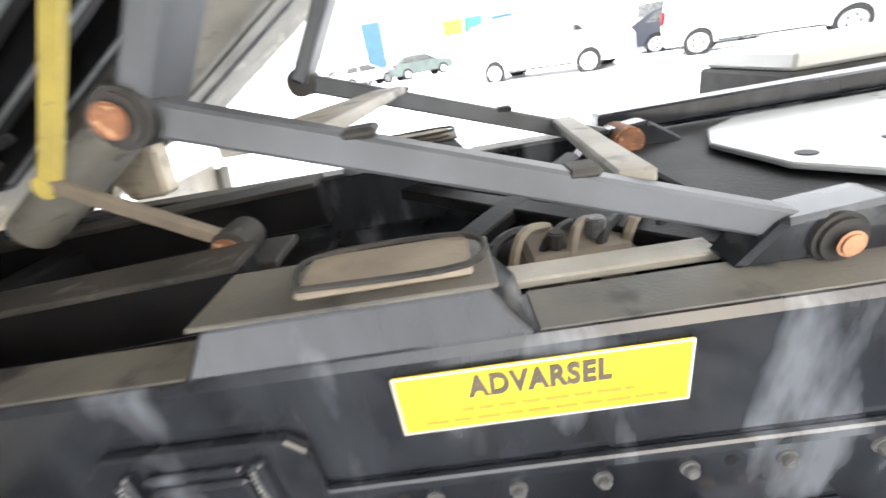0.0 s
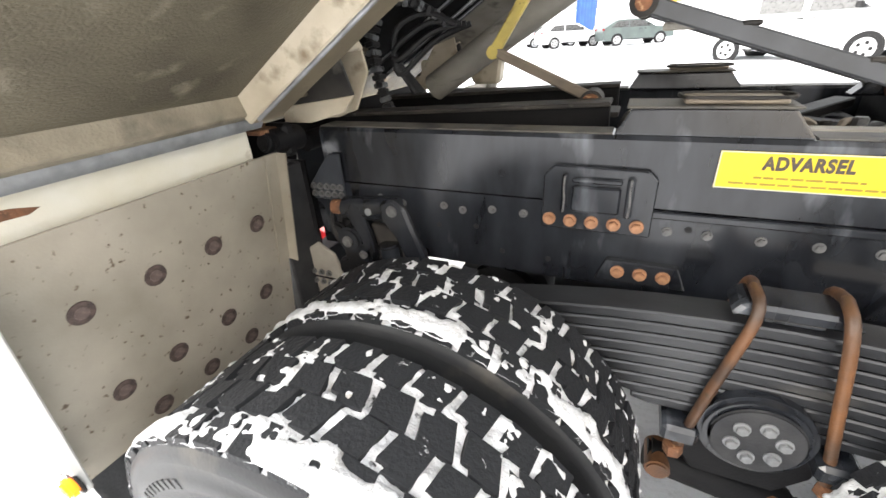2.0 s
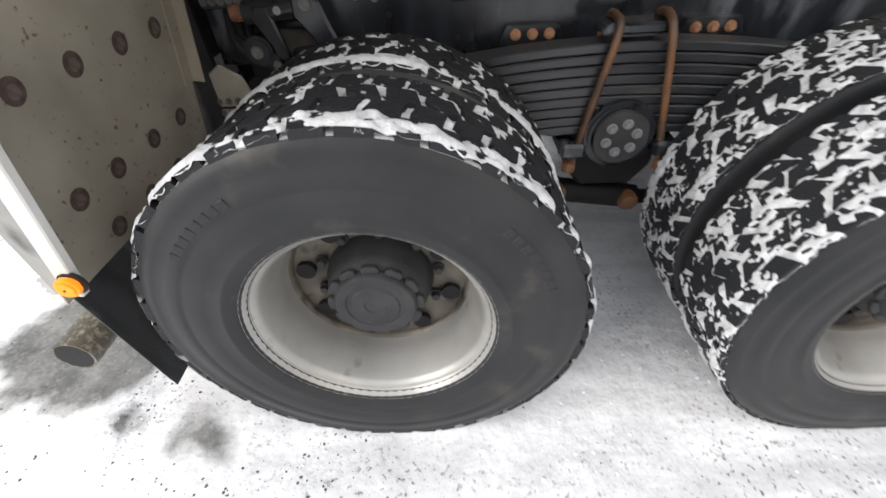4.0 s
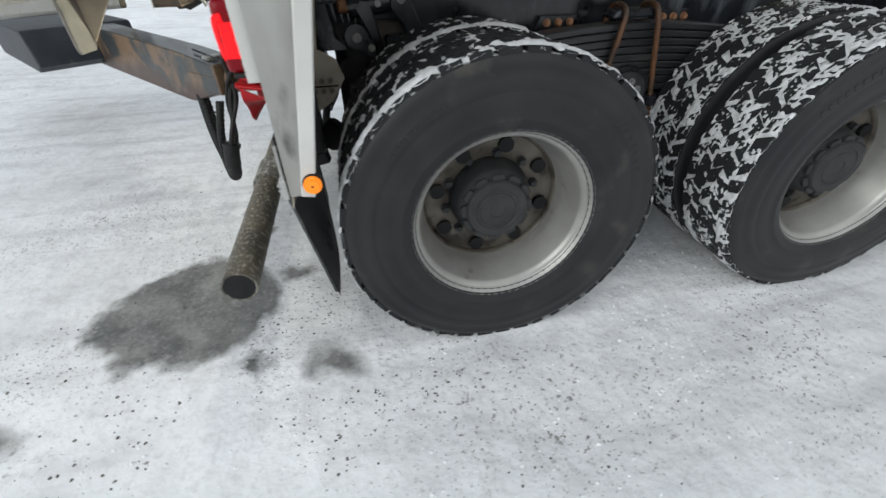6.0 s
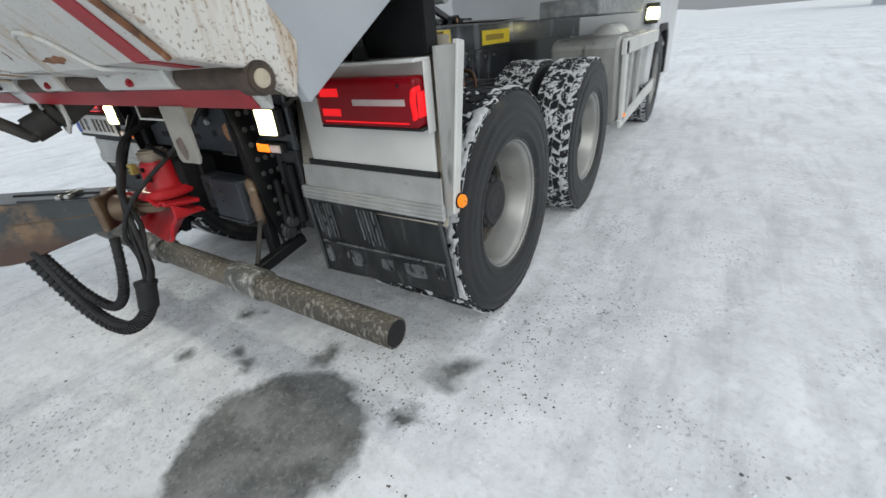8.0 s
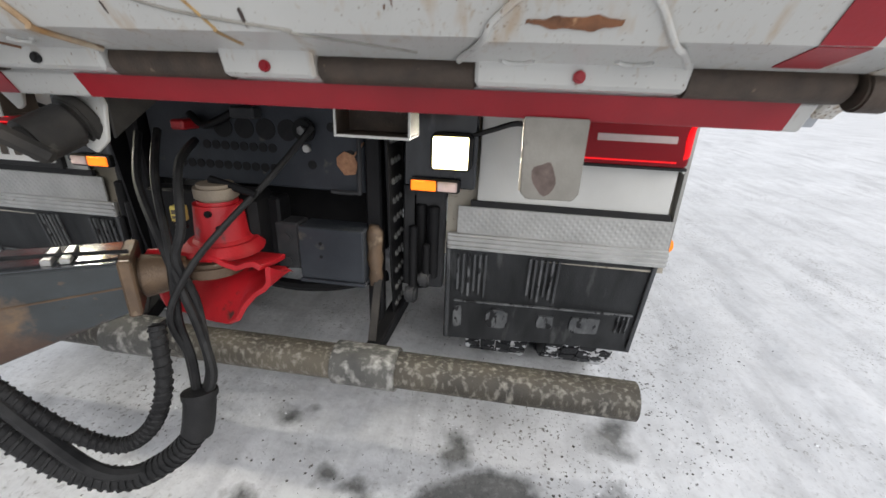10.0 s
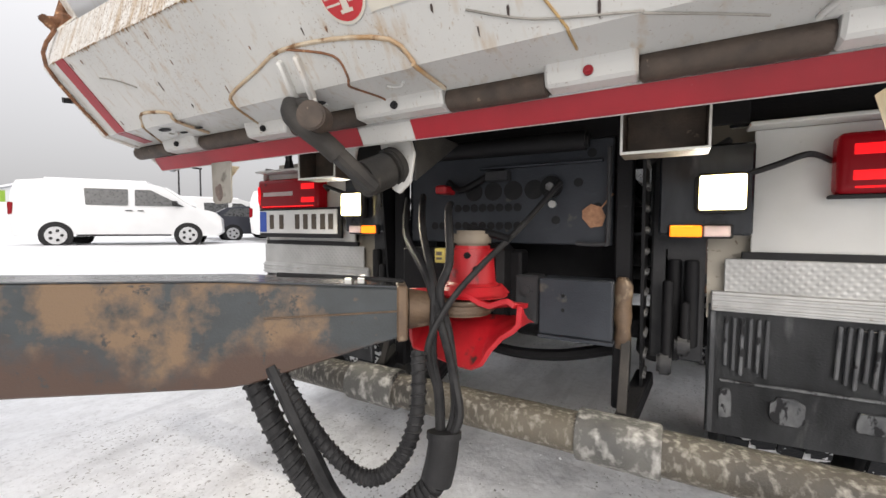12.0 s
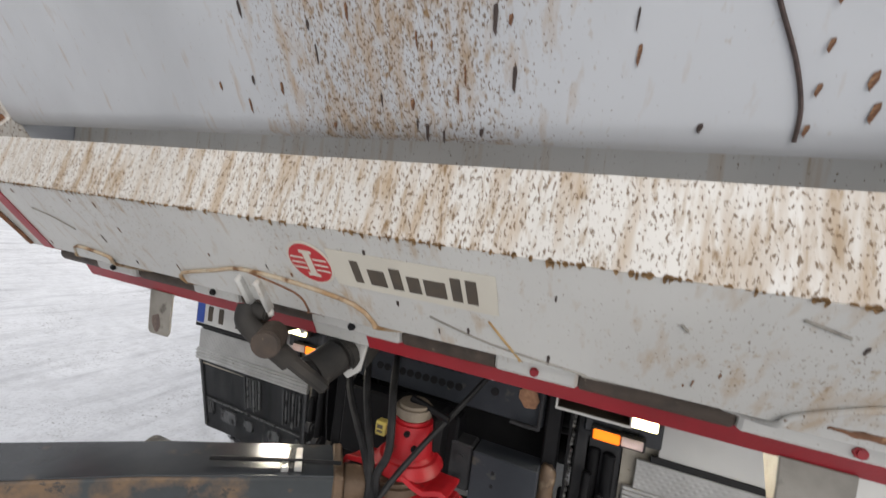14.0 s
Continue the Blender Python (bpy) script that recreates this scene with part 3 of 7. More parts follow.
# rubbery surfaces and dull black steel shine less than paint
for key in ("rubber", "gap", "nearblack", "hose", "plastic", "lug", "lug_b", "scuff", "dusty", "slate", "hub"):
    M[key].node_tree.nodes["Principled BSDF"].inputs["Specular IOR Level"].default_value = 0.22

# ---- mesh helpers ----
ORG = {}


def thing(name, loc, label, category, group="", kind=""):
    ob = new(name)
    ob.location = loc
    ORG[ob] = Vector(loc)
    return tagged(ob, label, category, group, kind)


def finish(bm, name, material, smooth=False):
    bmesh.ops.recalc_face_normals(bm, faces=bm.faces[:])
    me = bpy.data.meshes.new(name)
    bm.to_mesh(me)
    bm.free()
    me.materials.append(M[material] if isinstance(material, str) else material)
    if smooth:
        for p in me.polygons:
            p.use_smooth = True
        me.set_sharp_from_angle(angle=radians(smooth if smooth is not True else 40))
    return me


def part(name, bm, material, parent, label="", loc=None, smooth=False):
    """Links a bmesh, given in world places (or round loc), as one mesh under a thing or a part."""
    at = Vector(loc) if loc is not None else ORG[parent]
    if loc is None:
        bmesh.ops.translate(bm, verts=bm.verts[:], vec=-at)
    ob = new(name, finish(bm, name, material, smooth))
    ob.parent = parent
    ob.location = at - ORG[parent]
    ORG[ob] = at
    return tagged(ob, label)


def same(name, mesh, parent, loc, rot=None):
    """Another part on mesh data that already exists."""
    ob = new(name, mesh)
    ob.parent = parent
    ob.location = Vector(loc) - ORG[parent]
    if rot:
        ob.rotation_euler = rot
    ORG[ob] = Vector(loc)
    return ob


def bevelled(bm, w, seg=1):
    if w:
        bmesh.ops.bevel(bm, geom=bm.edges[:], offset=w, segments=seg, affect='EDGES', profile=0.7)
    return bm


def box(x0, x1, y0, y1, z0, z1, w=0.004, bm=None):
    out = bmesh.new()
    bmesh.ops.create_cube(out, size=1, matrix=Matrix.Translation(((x0 + x1) / 2, (y0 + y1) / 2, (z0 + z1) / 2)) @ Matrix.Diagonal((abs(x1 - x0), abs(y1 - y0), abs(z1 - z0), 1)))
    bevelled(out, w)
    return merge(bm, out)


def merge(bm, other):
    if bm is None:
        return other
    me = bpy.data.meshes.new("joined")
    other.to_mesh(me)
    other.free()
    bm.from_mesh(me)
    bpy.data.meshes.remove(me)
    return bm


def frame_to(a, b):
    a, b = Vector(a), Vector(b)
    return Matrix.Translation((a + b) / 2) @ (b - a).to_track_quat('Z', 'Y').to_matrix().to_4x4(), (b - a).length


def rod(a, b, r, seg=16, w=0.0, bm=None, r2=None):
    out = bmesh.new()
    m, length = frame_to(a, b)
    bmesh.ops.create_cone(out, cap_ends=True, segments=seg, radius1=r, radius2=r if r2 is None else r2, depth=length, matrix=m)
    if w:
        bmesh.ops.bevel(out, geom=[e for e in out.edges if len(e.link_faces) == 2 and any(len(f.verts) > 4 for f in e.link_faces)], offset=w, segments=2, affect='EDGES')
    return merge(bm, out)


def bar(a, b, wide, high, w=0.004, bm=None, up=(0, 0, 1)):
    """A straight bar of rectangular section from a to b."""
    a, b = Vector(a), Vector(b)
    f = (b - a).normalized()
    s = f.cross(Vector(up)).normalized()
    u = s.cross(f)
    m = Matrix((s, f, u)).transposed().to_4x4()
    m.translation = (a + b) / 2
    out = bmesh.new()
    bmesh.ops.create_cube(out, size=1, matrix=m @ Matrix.Diagonal((wide, (b - a).length, high, 1)))
    bevelled(out, w)
    return merge(bm, out)


def prism(pts, axis, lo, hi, w=0.0, bm=None):
    """A polygon of (u, v) pairs drawn out along an axis: u, v are the other two axes in order."""
    out = bmesh.new()

    def put(u, v, d):
        return {"x": (d, u, v), "y": (u, d, v), "z": (u, v, d)}[axis]

    low = [out.verts.new(put(u, v, lo)) for u, v in pts]
    high = [out.verts.new(put(u, v, hi)) for u, v in pts]
    out.faces.new(low)
    out.faces.new(high[::-1])
    k = len(pts)
    for i in range(k):
        out.faces.new((low[i], low[(i + 1) % k], high[(i + 1) % k], high[i]))
    bmesh.ops.recalc_face_normals(out, faces=out.faces[:])
    bevelled(out, w)
    return merge(bm, out)


def lathe(profile, seg=48, axis="y"):
    """Profile of (radius, place along the axis)."""
    out = bmesh.new()
    rings = []
    for r, d in profile:
        ring = []
        for i in range(seg):
            a = 2 * math.pi * i / seg
            c, s = r * math.cos(a), r * math.sin(a)
            ring.append(out.verts.new((c, d, s) if axis == "y" else (d, c, s) if axis == "x" else (c, s, d)))
        rings.append(ring)
    for p, q in zip(rings, rings[1:]):
        for i in range(seg):
            out.faces.new((p[i], p[(i + 1) % seg], q[(i + 1) % seg], q[i]))
    return out


def tube(points, r, seg=8, steps=6, bm=None, rib=0.0):
    """A round hose along a smooth line through the points."""
    pts = [Vector(p) for p in points]
    line = []
    for i in range(len(pts) - 1):
        p0, p1, p2, p3 = pts[max(i - 1, 0)], pts[i], pts[i + 1], pts[min(i + 2, len(pts) - 1)]
        for k in range(steps):
            t = k / steps
            line.append(0.5 * ((2 * p1) + (p2 - p0) * t + (2 * p0 - 5 * p1 + 4 * p2 - p3) * t * t + (3 * p1 - p0 - 3 * p2 + p3) * t ** 3))
    line.append(pts[-1])
    out = bmesh.new()
    rings = []
    side = Vector((0.31, 0.77, 0.55))
    for i, p in enumerate(line):
        d = (line[min(i + 1, len(line) - 1)] - line[max(i - 1, 0)]).normalized()
        side = (side - d * side.dot(d)).normalized()
        other = d.cross(side)
        rr = r * (1 + rib * (1 if i % 2 else -1))
        rings.append([out.verts.new(p + (side * math.cos(2 * math.pi * k / seg) + other * math.sin(2 * math.pi * k / seg)) * rr) for k in range(seg)])
    for p, q in zip(rings, rings[1:]):
        for k in range(seg):
            out.faces.new((p[k], p[(k + 1) % seg], q[(k + 1) % seg], q[k]))
    out.faces.new(rings[0])
    out.faces.new(rings[-1][::-1])
    return merge(bm, out)


def bolt_mesh(name, r, h, material, axis="y", sign=-1):
    """A washer and a hexagonal head, standing out along one axis."""
    d = {"y": Vector((0, 1, 0)), "x": Vector((1, 0, 0)), "z": Vector((0, 0, 1))}[axis] * sign
    bm = rod((0, 0, 0), d * h * 0.3, r * 1.35, 12)
    rod(d * h * 0.3, d * h, r, 6, 0.0015, bm)
    return finish(bm, name, material)


def writing(name, text, size, material, parent, m, thick=0.0008):
    cu = bpy.data.curves.new(name, 'FONT')
    cu.body, cu.size, cu.align_x, cu.align_y, cu.extrude, cu.offset, cu.space_character = text, size, 'CENTER', 'CENTER', thick, size * 0.048, 1.13
    tmp = bpy.data.objects.new(name, cu)
    me = bpy.data.meshes.new_from_object(tmp)
    bpy.data.objects.remove(tmp)
    me.materials.clear()
    me.materials.append(M[material])
    ob = new(name, me)
    ob.parent = parent
    ob.matrix_basis = Matrix.Translation(-ORG[parent]) @ m
    ORG[ob] = m.translation.copy()
    return ob


# ---- ground ----
def axis_steps(lo, hi, fine, far):
    out = list(np.arange(lo, hi + 1e-6, fine))
    step = fine
    while out[-1] < far:
        step *= 1.28
        out.append(out[-1] + step)
    step = fine
    while out[0] > -far:
        step *= 1.28
        out.insert(0, out[0] - step)
    return out


def yard_rise(y):
    """The yard climbs a little on the far side of the truck."""
    u = max(0.0, min(1.0, (y - 4.0) / 7.0))
    return 0.20 * u * u * (3 - 2 * u)


def ground_height(x, y):
    far = max(0.0, min(1.0, (math.hypot(x, y) - 5.0) / 7.0))
    h = 0.22 * far * far * (3 - 2 * far)
    h += yard_rise(y)
    bank = max(0.0, min(1.0, (y - 44.0) / 38.0))
    h += 3.9 * bank * bank * (3 - 2 * bank)
    near = 1.0 if math.hypot(x + 0.3, y) < 6 else 0.3
    bumps = 0.012 * noise.noise(Vector((x * 1.7, y * 4.0, 0.3))) + 0.006 * noise.noise(Vector((x * 9, y * 9, 2.0))) + 0.0035 * noise.noise(Vector((x * 26, y * 26, 5.0)))
    return h + near * bumps - 0.004 + 0.05 * far * noise.noise(Vector((x * 0.25, y * 0.25, 7.0)))


gx, gy = axis_steps(-3.6, 3.4, 0.035, 900), axis_steps(-2.6, 3.2, 0.035, 900)
verts = [(x, y, ground_height(x, y)) for y in gy for x in gx]
nx = len(gx)
faces = [(j * nx + i, j * nx + i + 1, (j + 1) * nx + i + 1, (j + 1) * nx + i) for j in range(len(gy) - 1) for i in range(nx - 1)]
gm = bpy.data.meshes.new("ground")
gm.from_pydata(verts, [], faces)
gm.materials.append(M["snow"])
for p in gm.polygons:
    p.use_smooth = True
ground = tagged(new("ground", gm), "packed snow with tyre tracks, grit and dark wet patches", "ground", kind="structure")



def scattered(name, material, seed, count, sizes, spots, label):
    """Small chips lying on the snow, joined as one; spots: (x, y, spread along x, spread along y, share)."""
    rnd = random.Random(seed)
    vs, fs = [], []
    shares = [q[4] for q in spots]
    for _ in range(count):
        x0, y0, sx, sy, _share = rnd.choices(spots, shares)[0]
        x, y = rnd.gauss(x0, sx), rnd.gauss(y0, sy)
        if not (-3.5 < x < 3.3 and -2.5 < y < 3.1):
            continue
        if material == "carsnow" and math.hypot(x + 1.29, y - 0.47) < 0.50:
            continue
        if noise.noise(Vector((x * 2.6, y * 2.6, seed))) < -0.05 + 0.25 * rnd.random():
            continue
        r = sizes[0] + (sizes[1] - sizes[0]) * rnd.random() ** 3
        z, a, k = ground_height(x, y), rnd.uniform(0, 6.283), len(vs)
        flat = rnd.uniform(0.35, 0.75)
        for i in range(5):
            w = a + i * 1.2566
            q = r * rnd.uniform(0.6, 1.25)
            vs.append((x + q * math.cos(w), y + q * math.sin(w), z - 0.0008))
        vs.append((x + r * rnd.uniform(-0.3, 0.3), y + r * rnd.uniform(-0.3, 0.3), z + r * flat))
        fs += [(k + i, k + (i + 1) % 5, k + 5) for i in range(5)]
    me = bpy.data.meshes.new(name)
    me.from_pydata(vs, [], fs)
    me.materials.append(M[material])
    return tagged(new(name, me), label, "grit" if material == "grit" else "snow", kind="stuff")


scattered("grit", "grit", 21, 6000, (0.0010, 0.0072), [(-0.45, -0.25, 0.45, 0.22, 4), (-1.35, 0.35, 0.5, 0.45, 3), (-1.0, 1.1, 0.5, 0.6, 3), (0.9, -0.35, 0.9, 0.35, 2), (-1.2, -0.6, 0.9, 0.5, 2)], "dark grit and small stones lying on the packed snow")
scattered("snow_crumbs", "carsnow", 22, 4200, (0.002, 0.010), [(-1.1, 0.9, 0.7, 0.9, 4), (0.1, -0.35, 0.9, 0.35, 4), (-1.5, -0.5, 0.9, 0.7, 2), (0.75, 0.4, 0.4, 0.5, 2)], "loose crumbs of snow on the packed ground")

# ---- the truck: chassis ----
C = 1.33
truck = thing("truck", (0.7, C, 0), "black three-axle tipper truck chassis with snow-packed twin tyres", "truck")


def other_side(y):
    return 2 * C - y


for s in (0, 1):
    def Y(y):
        return other_side(y) if s else y
    # frame rail: a channel with its open side inward
    rail = prism([(Y(0.850), 0.93), (Y(0.850), 1.160), (Y(0.930), 1.160), (Y(0.930), 1.150), (Y(0.860), 1.150), (Y(0.860), 0.94), (Y(0.930), 0.94), (Y(0.930), 0.93)], "x", -0.56, 6.2)
    part("frame_rail", rail, "black", truck, "black channel frame rail")
    sub = prism([(Y(0.851), 1.164), (Y(0.851), 1.325), (Y(0.858), 1.335), (Y(0.935), 1.335), (Y(0.940), 1.328), (Y(0.940), 1.164)], "x", -0.50, 6.2)
    part("subframe_rail", sub, "black", truck, "black box subframe rail under the tipper")
    for x0, x1 in ((-0.50, 0.362), (0.75, 1.9)):
        part("dusty_top", box(x0, x1, Y(0.862), Y(0.936), 1.3352, 1.338, 0.0), "raildust", truck, "dust lying on the rail")
    # lower lip of the subframe
    part("lip", box(0.46, 1.6, Y(0.838), Y(0.850), 1.142, 1.160, 0.003), "black", truck)
    # wedge-shaped support with a worn pad
    pad = bmesh.new()
    base = [(0.366, 0.855), (0.745, 0.855), (0.745, 0.985), (0.366, 0.985)]
    top = [(0.397, 0.868), (0.703, 0.868), (0.703, 0.975), (0.397, 0.975)]
    lo = [pad.verts.new((x, Y(y), 1.336)) for x, y in base]
    hi = [pad.verts.new((x, Y(y), 1.392)) for x, y in top]
    pad.faces.new(lo), pad.faces.new(hi)
    for i in range(4):
        pad.faces.new((lo[i], lo[(i + 1) % 4], hi[(i + 1) % 4], hi[i]))
    bevelled(pad, 0.005, 2)
    rest = part("body_rest", pad, "black", truck, "black wedge-shaped body rest")
    part("rest_plate", box(0.387, 0.713, Y(0.862), Y(0.982), 1.393, 1.399, 0.002), "raildust", rest, "dusty brown top plate")
    part("wear_pad", box(0.500, 0.690, Y(0.880), Y(0.968), 1.400, 1.412, 0.004), "drab", rest, "brown worn rubber pad")
    part("wear_rim", tube([(0.505, Y(0.885), 1.413), (0.685, Y(0.885), 1.413), (0.685, Y(0.962), 1.413), (0.505, Y(0.962), 1.413), (0.505, Y(0.885), 1.413)], 0.0042, 6, 5), "dusty", rest)

# bracket with five brown bolts
bracket = part("bracket", prism([(0.214, 1.092), (0.214, 1.235), (0.238, 1.262), (0.455, 1.258), (0.478, 1.236), (0.478, 1.092)], "y", 0.833, 0.849, 0.003), "black", truck, "black welded bracket plate")
part("rib", box(0.262, 0.275, 0.818, 0.833, 1.142, 1.245, 0.004), "black", bracket)
part("rib", box(0.412, 0.430, 0.818, 0.833, 1.142, 1.242, 0.004), "black", bracket)
part("rib", box(0.285, 0.402, 0.822, 0.833, 1.222, 1.236, 0.004), "black", bracket)
part("boss", box(0.285, 0.402, 0.824, 0.833, 1.145, 1.215, 0.006), "black", bracket)
for x in (0.2685, 0.421):
    part("weld_bead", tube([(x, 0.8165, 1.145), (x + 0.002, 0.8165, 1.18), (x - 0.001, 0.8165, 1.21), (x, 0.8165, 1.24)], 0.0024, 6, 9, None, 0.45), "zinc", bracket, "bright lumpy weld bead")
copper_bolt = bolt_mesh("bolt", 0.0125, 0.018, "copper")
zinc_bolt = bolt_mesh("bolt", 0.0088, 0.012, "zinc")
dark_bolt = bolt_mesh("bolt", 0.0095, 0.012, "black")
for i in range(5):
    same("bolt", copper_bolt, truck, (0.234 + 0.053 * i, 0.832, 1.119), (0, 0.4 * i, 0))
for x in (0.515, 0.600, 0.705, 0.810, 0.915, 1.030, 1.140, 1.260, 1.40, 1.55):
    same("bolt", zinc_bolt, truck, (x, 0.850, 1.108), (0, x * 7, 0))
for x in (-0.36, -0.30, -0.22, -0.08, -0.02, 0.07, 0.16):
    same("bolt", zinc_bolt, truck, (x, 0.850, 1.115 + 0.01 * math.sin(x * 40)), (0, x * 9, 0))
for x, z in ((0.56, 1.118), (0.965, 1.112), (0.02, 1.06), (-0.10, 1.05), (0.235, 0.985), (-0.18, 1.0), (0.10, 0.99)):
    part("hole", rod((x, 0.8485, z), (x, 0.8505, z), 0.008, 12), "gap", truck)
for k in (0, 1):
    xs = (0.418, 0.471, 0.524) if not k else (0.976, 1.029, 1.082)
    plate = part("spring_stop", prism([(xs[0] - 0.055, 0.962), (xs[0] - 0.03, 1.022), (xs[2] + 0.03, 1.022), (xs[2] + 0.055, 0.962)], "y", 0.820, 0.849, 0.003), "black", truck)
    for x in xs:
        same("bolt", copper_bolt, plate, (x, 0.819, 0.995), (0, x * 5, 0))

# warning sign
sign = part("warning_sign", box(0.586, 0.902, 0.846, 0.8495, 1.229, 1.311, 0.0015), "sign", truck, "yellow warning sign with dark lettering")
SY = 0.8455
part("margin", prism([(0.586, 1.229), (0.902, 1.229), (0.902, 1.311), (0.586, 1.311), (0.586, 1.229), (0.5885, 1.2315), (0.5885, 1.3085), (0.8995, 1.3085), (0.8995, 1.2315), (0.5885, 1.2315)], "y", SY - 0.0002, SY + 0.0002), "decal", sign)
writing("lettering", "ADVARSEL", 0.038, "ink", sign, Matrix.Translation((0.742, SY, 1.286)) @ Euler((radians(90), 0, 0)).to_matrix().to_4x4() @ Matrix.Diagonal((0.76, 1, 1, 1)))
for x0, x1, z in ((0.655, 0.842, 1.256), (0.612, 0.878, 1.242)):
    x = x0
    while x < x1:
        w = 0.014 + 0.014 * abs(math.sin(x * 331))
        part("print_bar", box(x, min(x + w, x1), SY - 0.0004, SY + 0.0004, z - 0.0024, z + 0.0024, 0), "print_y", sign)
        x += w + 0.0035

# a second yellow sticker and a maker's sticker farther forward
sticker = part("sticker", box(1.36, 1.86, 0.846, 0.8495, 1.185, 1.285, 0.001), "sign", truck, "faded yellow sticker")
part("print_bar", box(1.42, 1.74, 0.8445, 0.8455, 1.215, 1.255, 0), "print_y", sticker)

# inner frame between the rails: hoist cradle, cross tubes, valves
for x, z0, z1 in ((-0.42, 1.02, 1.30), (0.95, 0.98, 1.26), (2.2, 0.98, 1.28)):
    part("cross_member", box(x, x + 0.10, 0.94, other_side(0.94), z0, z1, 0.008), "nearblack", truck)
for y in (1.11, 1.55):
    part("cradle_beam", bar((-0.66, y, 1.27), (0.34, y, 1.31), 0.05, 0.11), "nearblack", truck)
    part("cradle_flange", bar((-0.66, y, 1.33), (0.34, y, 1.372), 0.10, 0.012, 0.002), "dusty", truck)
part("cradle_plate", box(-0.60, 0.34, 1.13, 1.53, 1.19, 1.21, 0.003), "nearblack", truck)
part("belly_tank", rod((0.40, 1.33, 1.02), (1.9, 1.33, 1.02), 0.20, 24, 0.02), "nearblack", truck, smooth=True)
part("drive_shaft", rod((-0.5, 1.33, 0.72), (2.4, 1.33, 0.74), 0.06, 16), "nearblack", truck, smooth=True)
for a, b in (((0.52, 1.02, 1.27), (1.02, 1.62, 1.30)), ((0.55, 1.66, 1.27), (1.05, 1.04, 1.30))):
    part("cross_brace", bar(a, b, 0.06, 0.03), "nearblack", truck)
valve = part("valve_block", box(0.78, 0.95, 1.08, 1.20, 1.22, 1.30, 0.01), "drab", truck, "dusty brown hydraulic valve block")
for i in range(9):
    x = 0.70 + 0.045 * i
    part("pipe", tube([(x, 1.06 + 0.02 * (i % 3), 1.24), (x + 0.03, 1.12, 1.31 + 0.012 * (i % 2)), (x + 0.09, 1.20, 1.30), (x + 0.12, 1.30, 1.24)], 0.009, 6, 4), "drab" if i % 2 else "hose", valve)
part("cap", rod((0.90, 1.13, 1.30), (0.90, 1.13, 1.335), 0.016, 10, 0.003), "zinc", valve)
part("cap", rod((0.83, 1.11, 1.30), (0.83, 1.11, 1.33), 0.014, 10, 0.003), "dusty", valve)
for i in range(7):
    y = 0.96 + 0.012 * i
    part("hose", tube([(-0.55, y, 1.16 + 0.012 * i), (-0.2, y + 0.01, 1.12), (0.5, y, 1.10 + 0.01 * i), (1.4, y, 1.12)], 0.010, 6, 5), "hose", truck)
# rear axle gear case, levers and brake parts behind the wheel
part("axle_tube", rod((0, 0.60, 0.525), (0, other_side(0.60), 0.525), 0.075, 20, 0.01), "nearblack", truck, smooth=True)
part("axle_tube", rod((1.42, 0.60, 0.525), (1.42, other_side(0.60), 0.525), 0.075, 20, 0.01), "nearblack", truck, smooth=True)
part("gear_case", rod((0, 1.15, 0.60), (0, 1.52, 0.60), 0.20, 24, 0.05), "nearblack", truck, smooth=True)
lug = part("hanger", rod((-0.42, 0.815, 1.085), (-0.215, 0.815, 1.105), 0.040, 20, 0.008), "black", truck, "black cast spring hanger with two legs", smooth=True)
part("leg", prism([(-0.395, 1.08), (-0.375, 1.115), (-0.335, 1.11), (-0.318, 1.04), (-0.275, 0.86), (-0.315, 0.85), (-0.352, 1.00)], "y", 0.775, 0.800, 0.006), "black", lug)
part("leg", prism([(-0.258, 1.135), (-0.215, 1.148), (-0.175, 1.120), (-0.155, 1.06), (-0.105, 0.93), (-0.118, 0.87), (-0.165, 0.90), (-0.215, 1.02), (-0.262, 1.08)], "y", 0.770, 0.800, 0.008), "black", lug)
part("web", prism([(-0.33, 1.04), (-0.20, 1.03), (-0.16, 0.90), (-0.29, 0.87)], "y", 0.810, 0.838, 0.006), "dusty", lug)
part("pin", rod((-0.215, 0.762, 1.112), (-0.215, 0.772, 1.112), 0.018, 12, 0.003), "zinc", lug)
part("pin", rod((-0.305, 0.772, 1.098), (-0.305, 0.785, 1.098), 0.012, 12, 0.002), "galv", lug)
part("bush", rod((-0.46, 0.80, 1.092), (-0.415, 0.812, 1.090), 0.024, 14, 0.004), "rust", lug, "rusty end bush", smooth=True)
for x, z, r in ((-0.40, 0.985, 0.046), (-0.345, 0.945, 0.034)):
    damper = part("damper", rod((x, 0.775, z), (x, 0.845, z), r, 20, 0.008), "black", truck, "black round damper mount", smooth=True)
    part("damper_bolt", rod((x, 0.764, z), (x, 0.776, z), r * 0.42, 12, 0.003), "zinc", damper)
part("shock_body", rod((-0.255, 0.79, 0.99), (-0.235, 0.79, 0.78), 0.038, 18, 0.006), "black", truck, "black shock absorber", smooth=True)
# added plate: hides the bright snow so the space under the rail stays dark
part("dark_gap_plate", box(0.25, 1.35, 0.895, 0.905, 0.62, 0.928, 0.003), "nearblack", truck, "added dark plate closing the view below the rail")
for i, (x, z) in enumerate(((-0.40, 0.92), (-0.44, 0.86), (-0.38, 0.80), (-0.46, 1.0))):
    part("brake_part", rod((x, 0.80, z), (x, 0.93, z), 0.05 - 0.006 * i, 16, 0.008), "nearblack", truck, smooth=True)
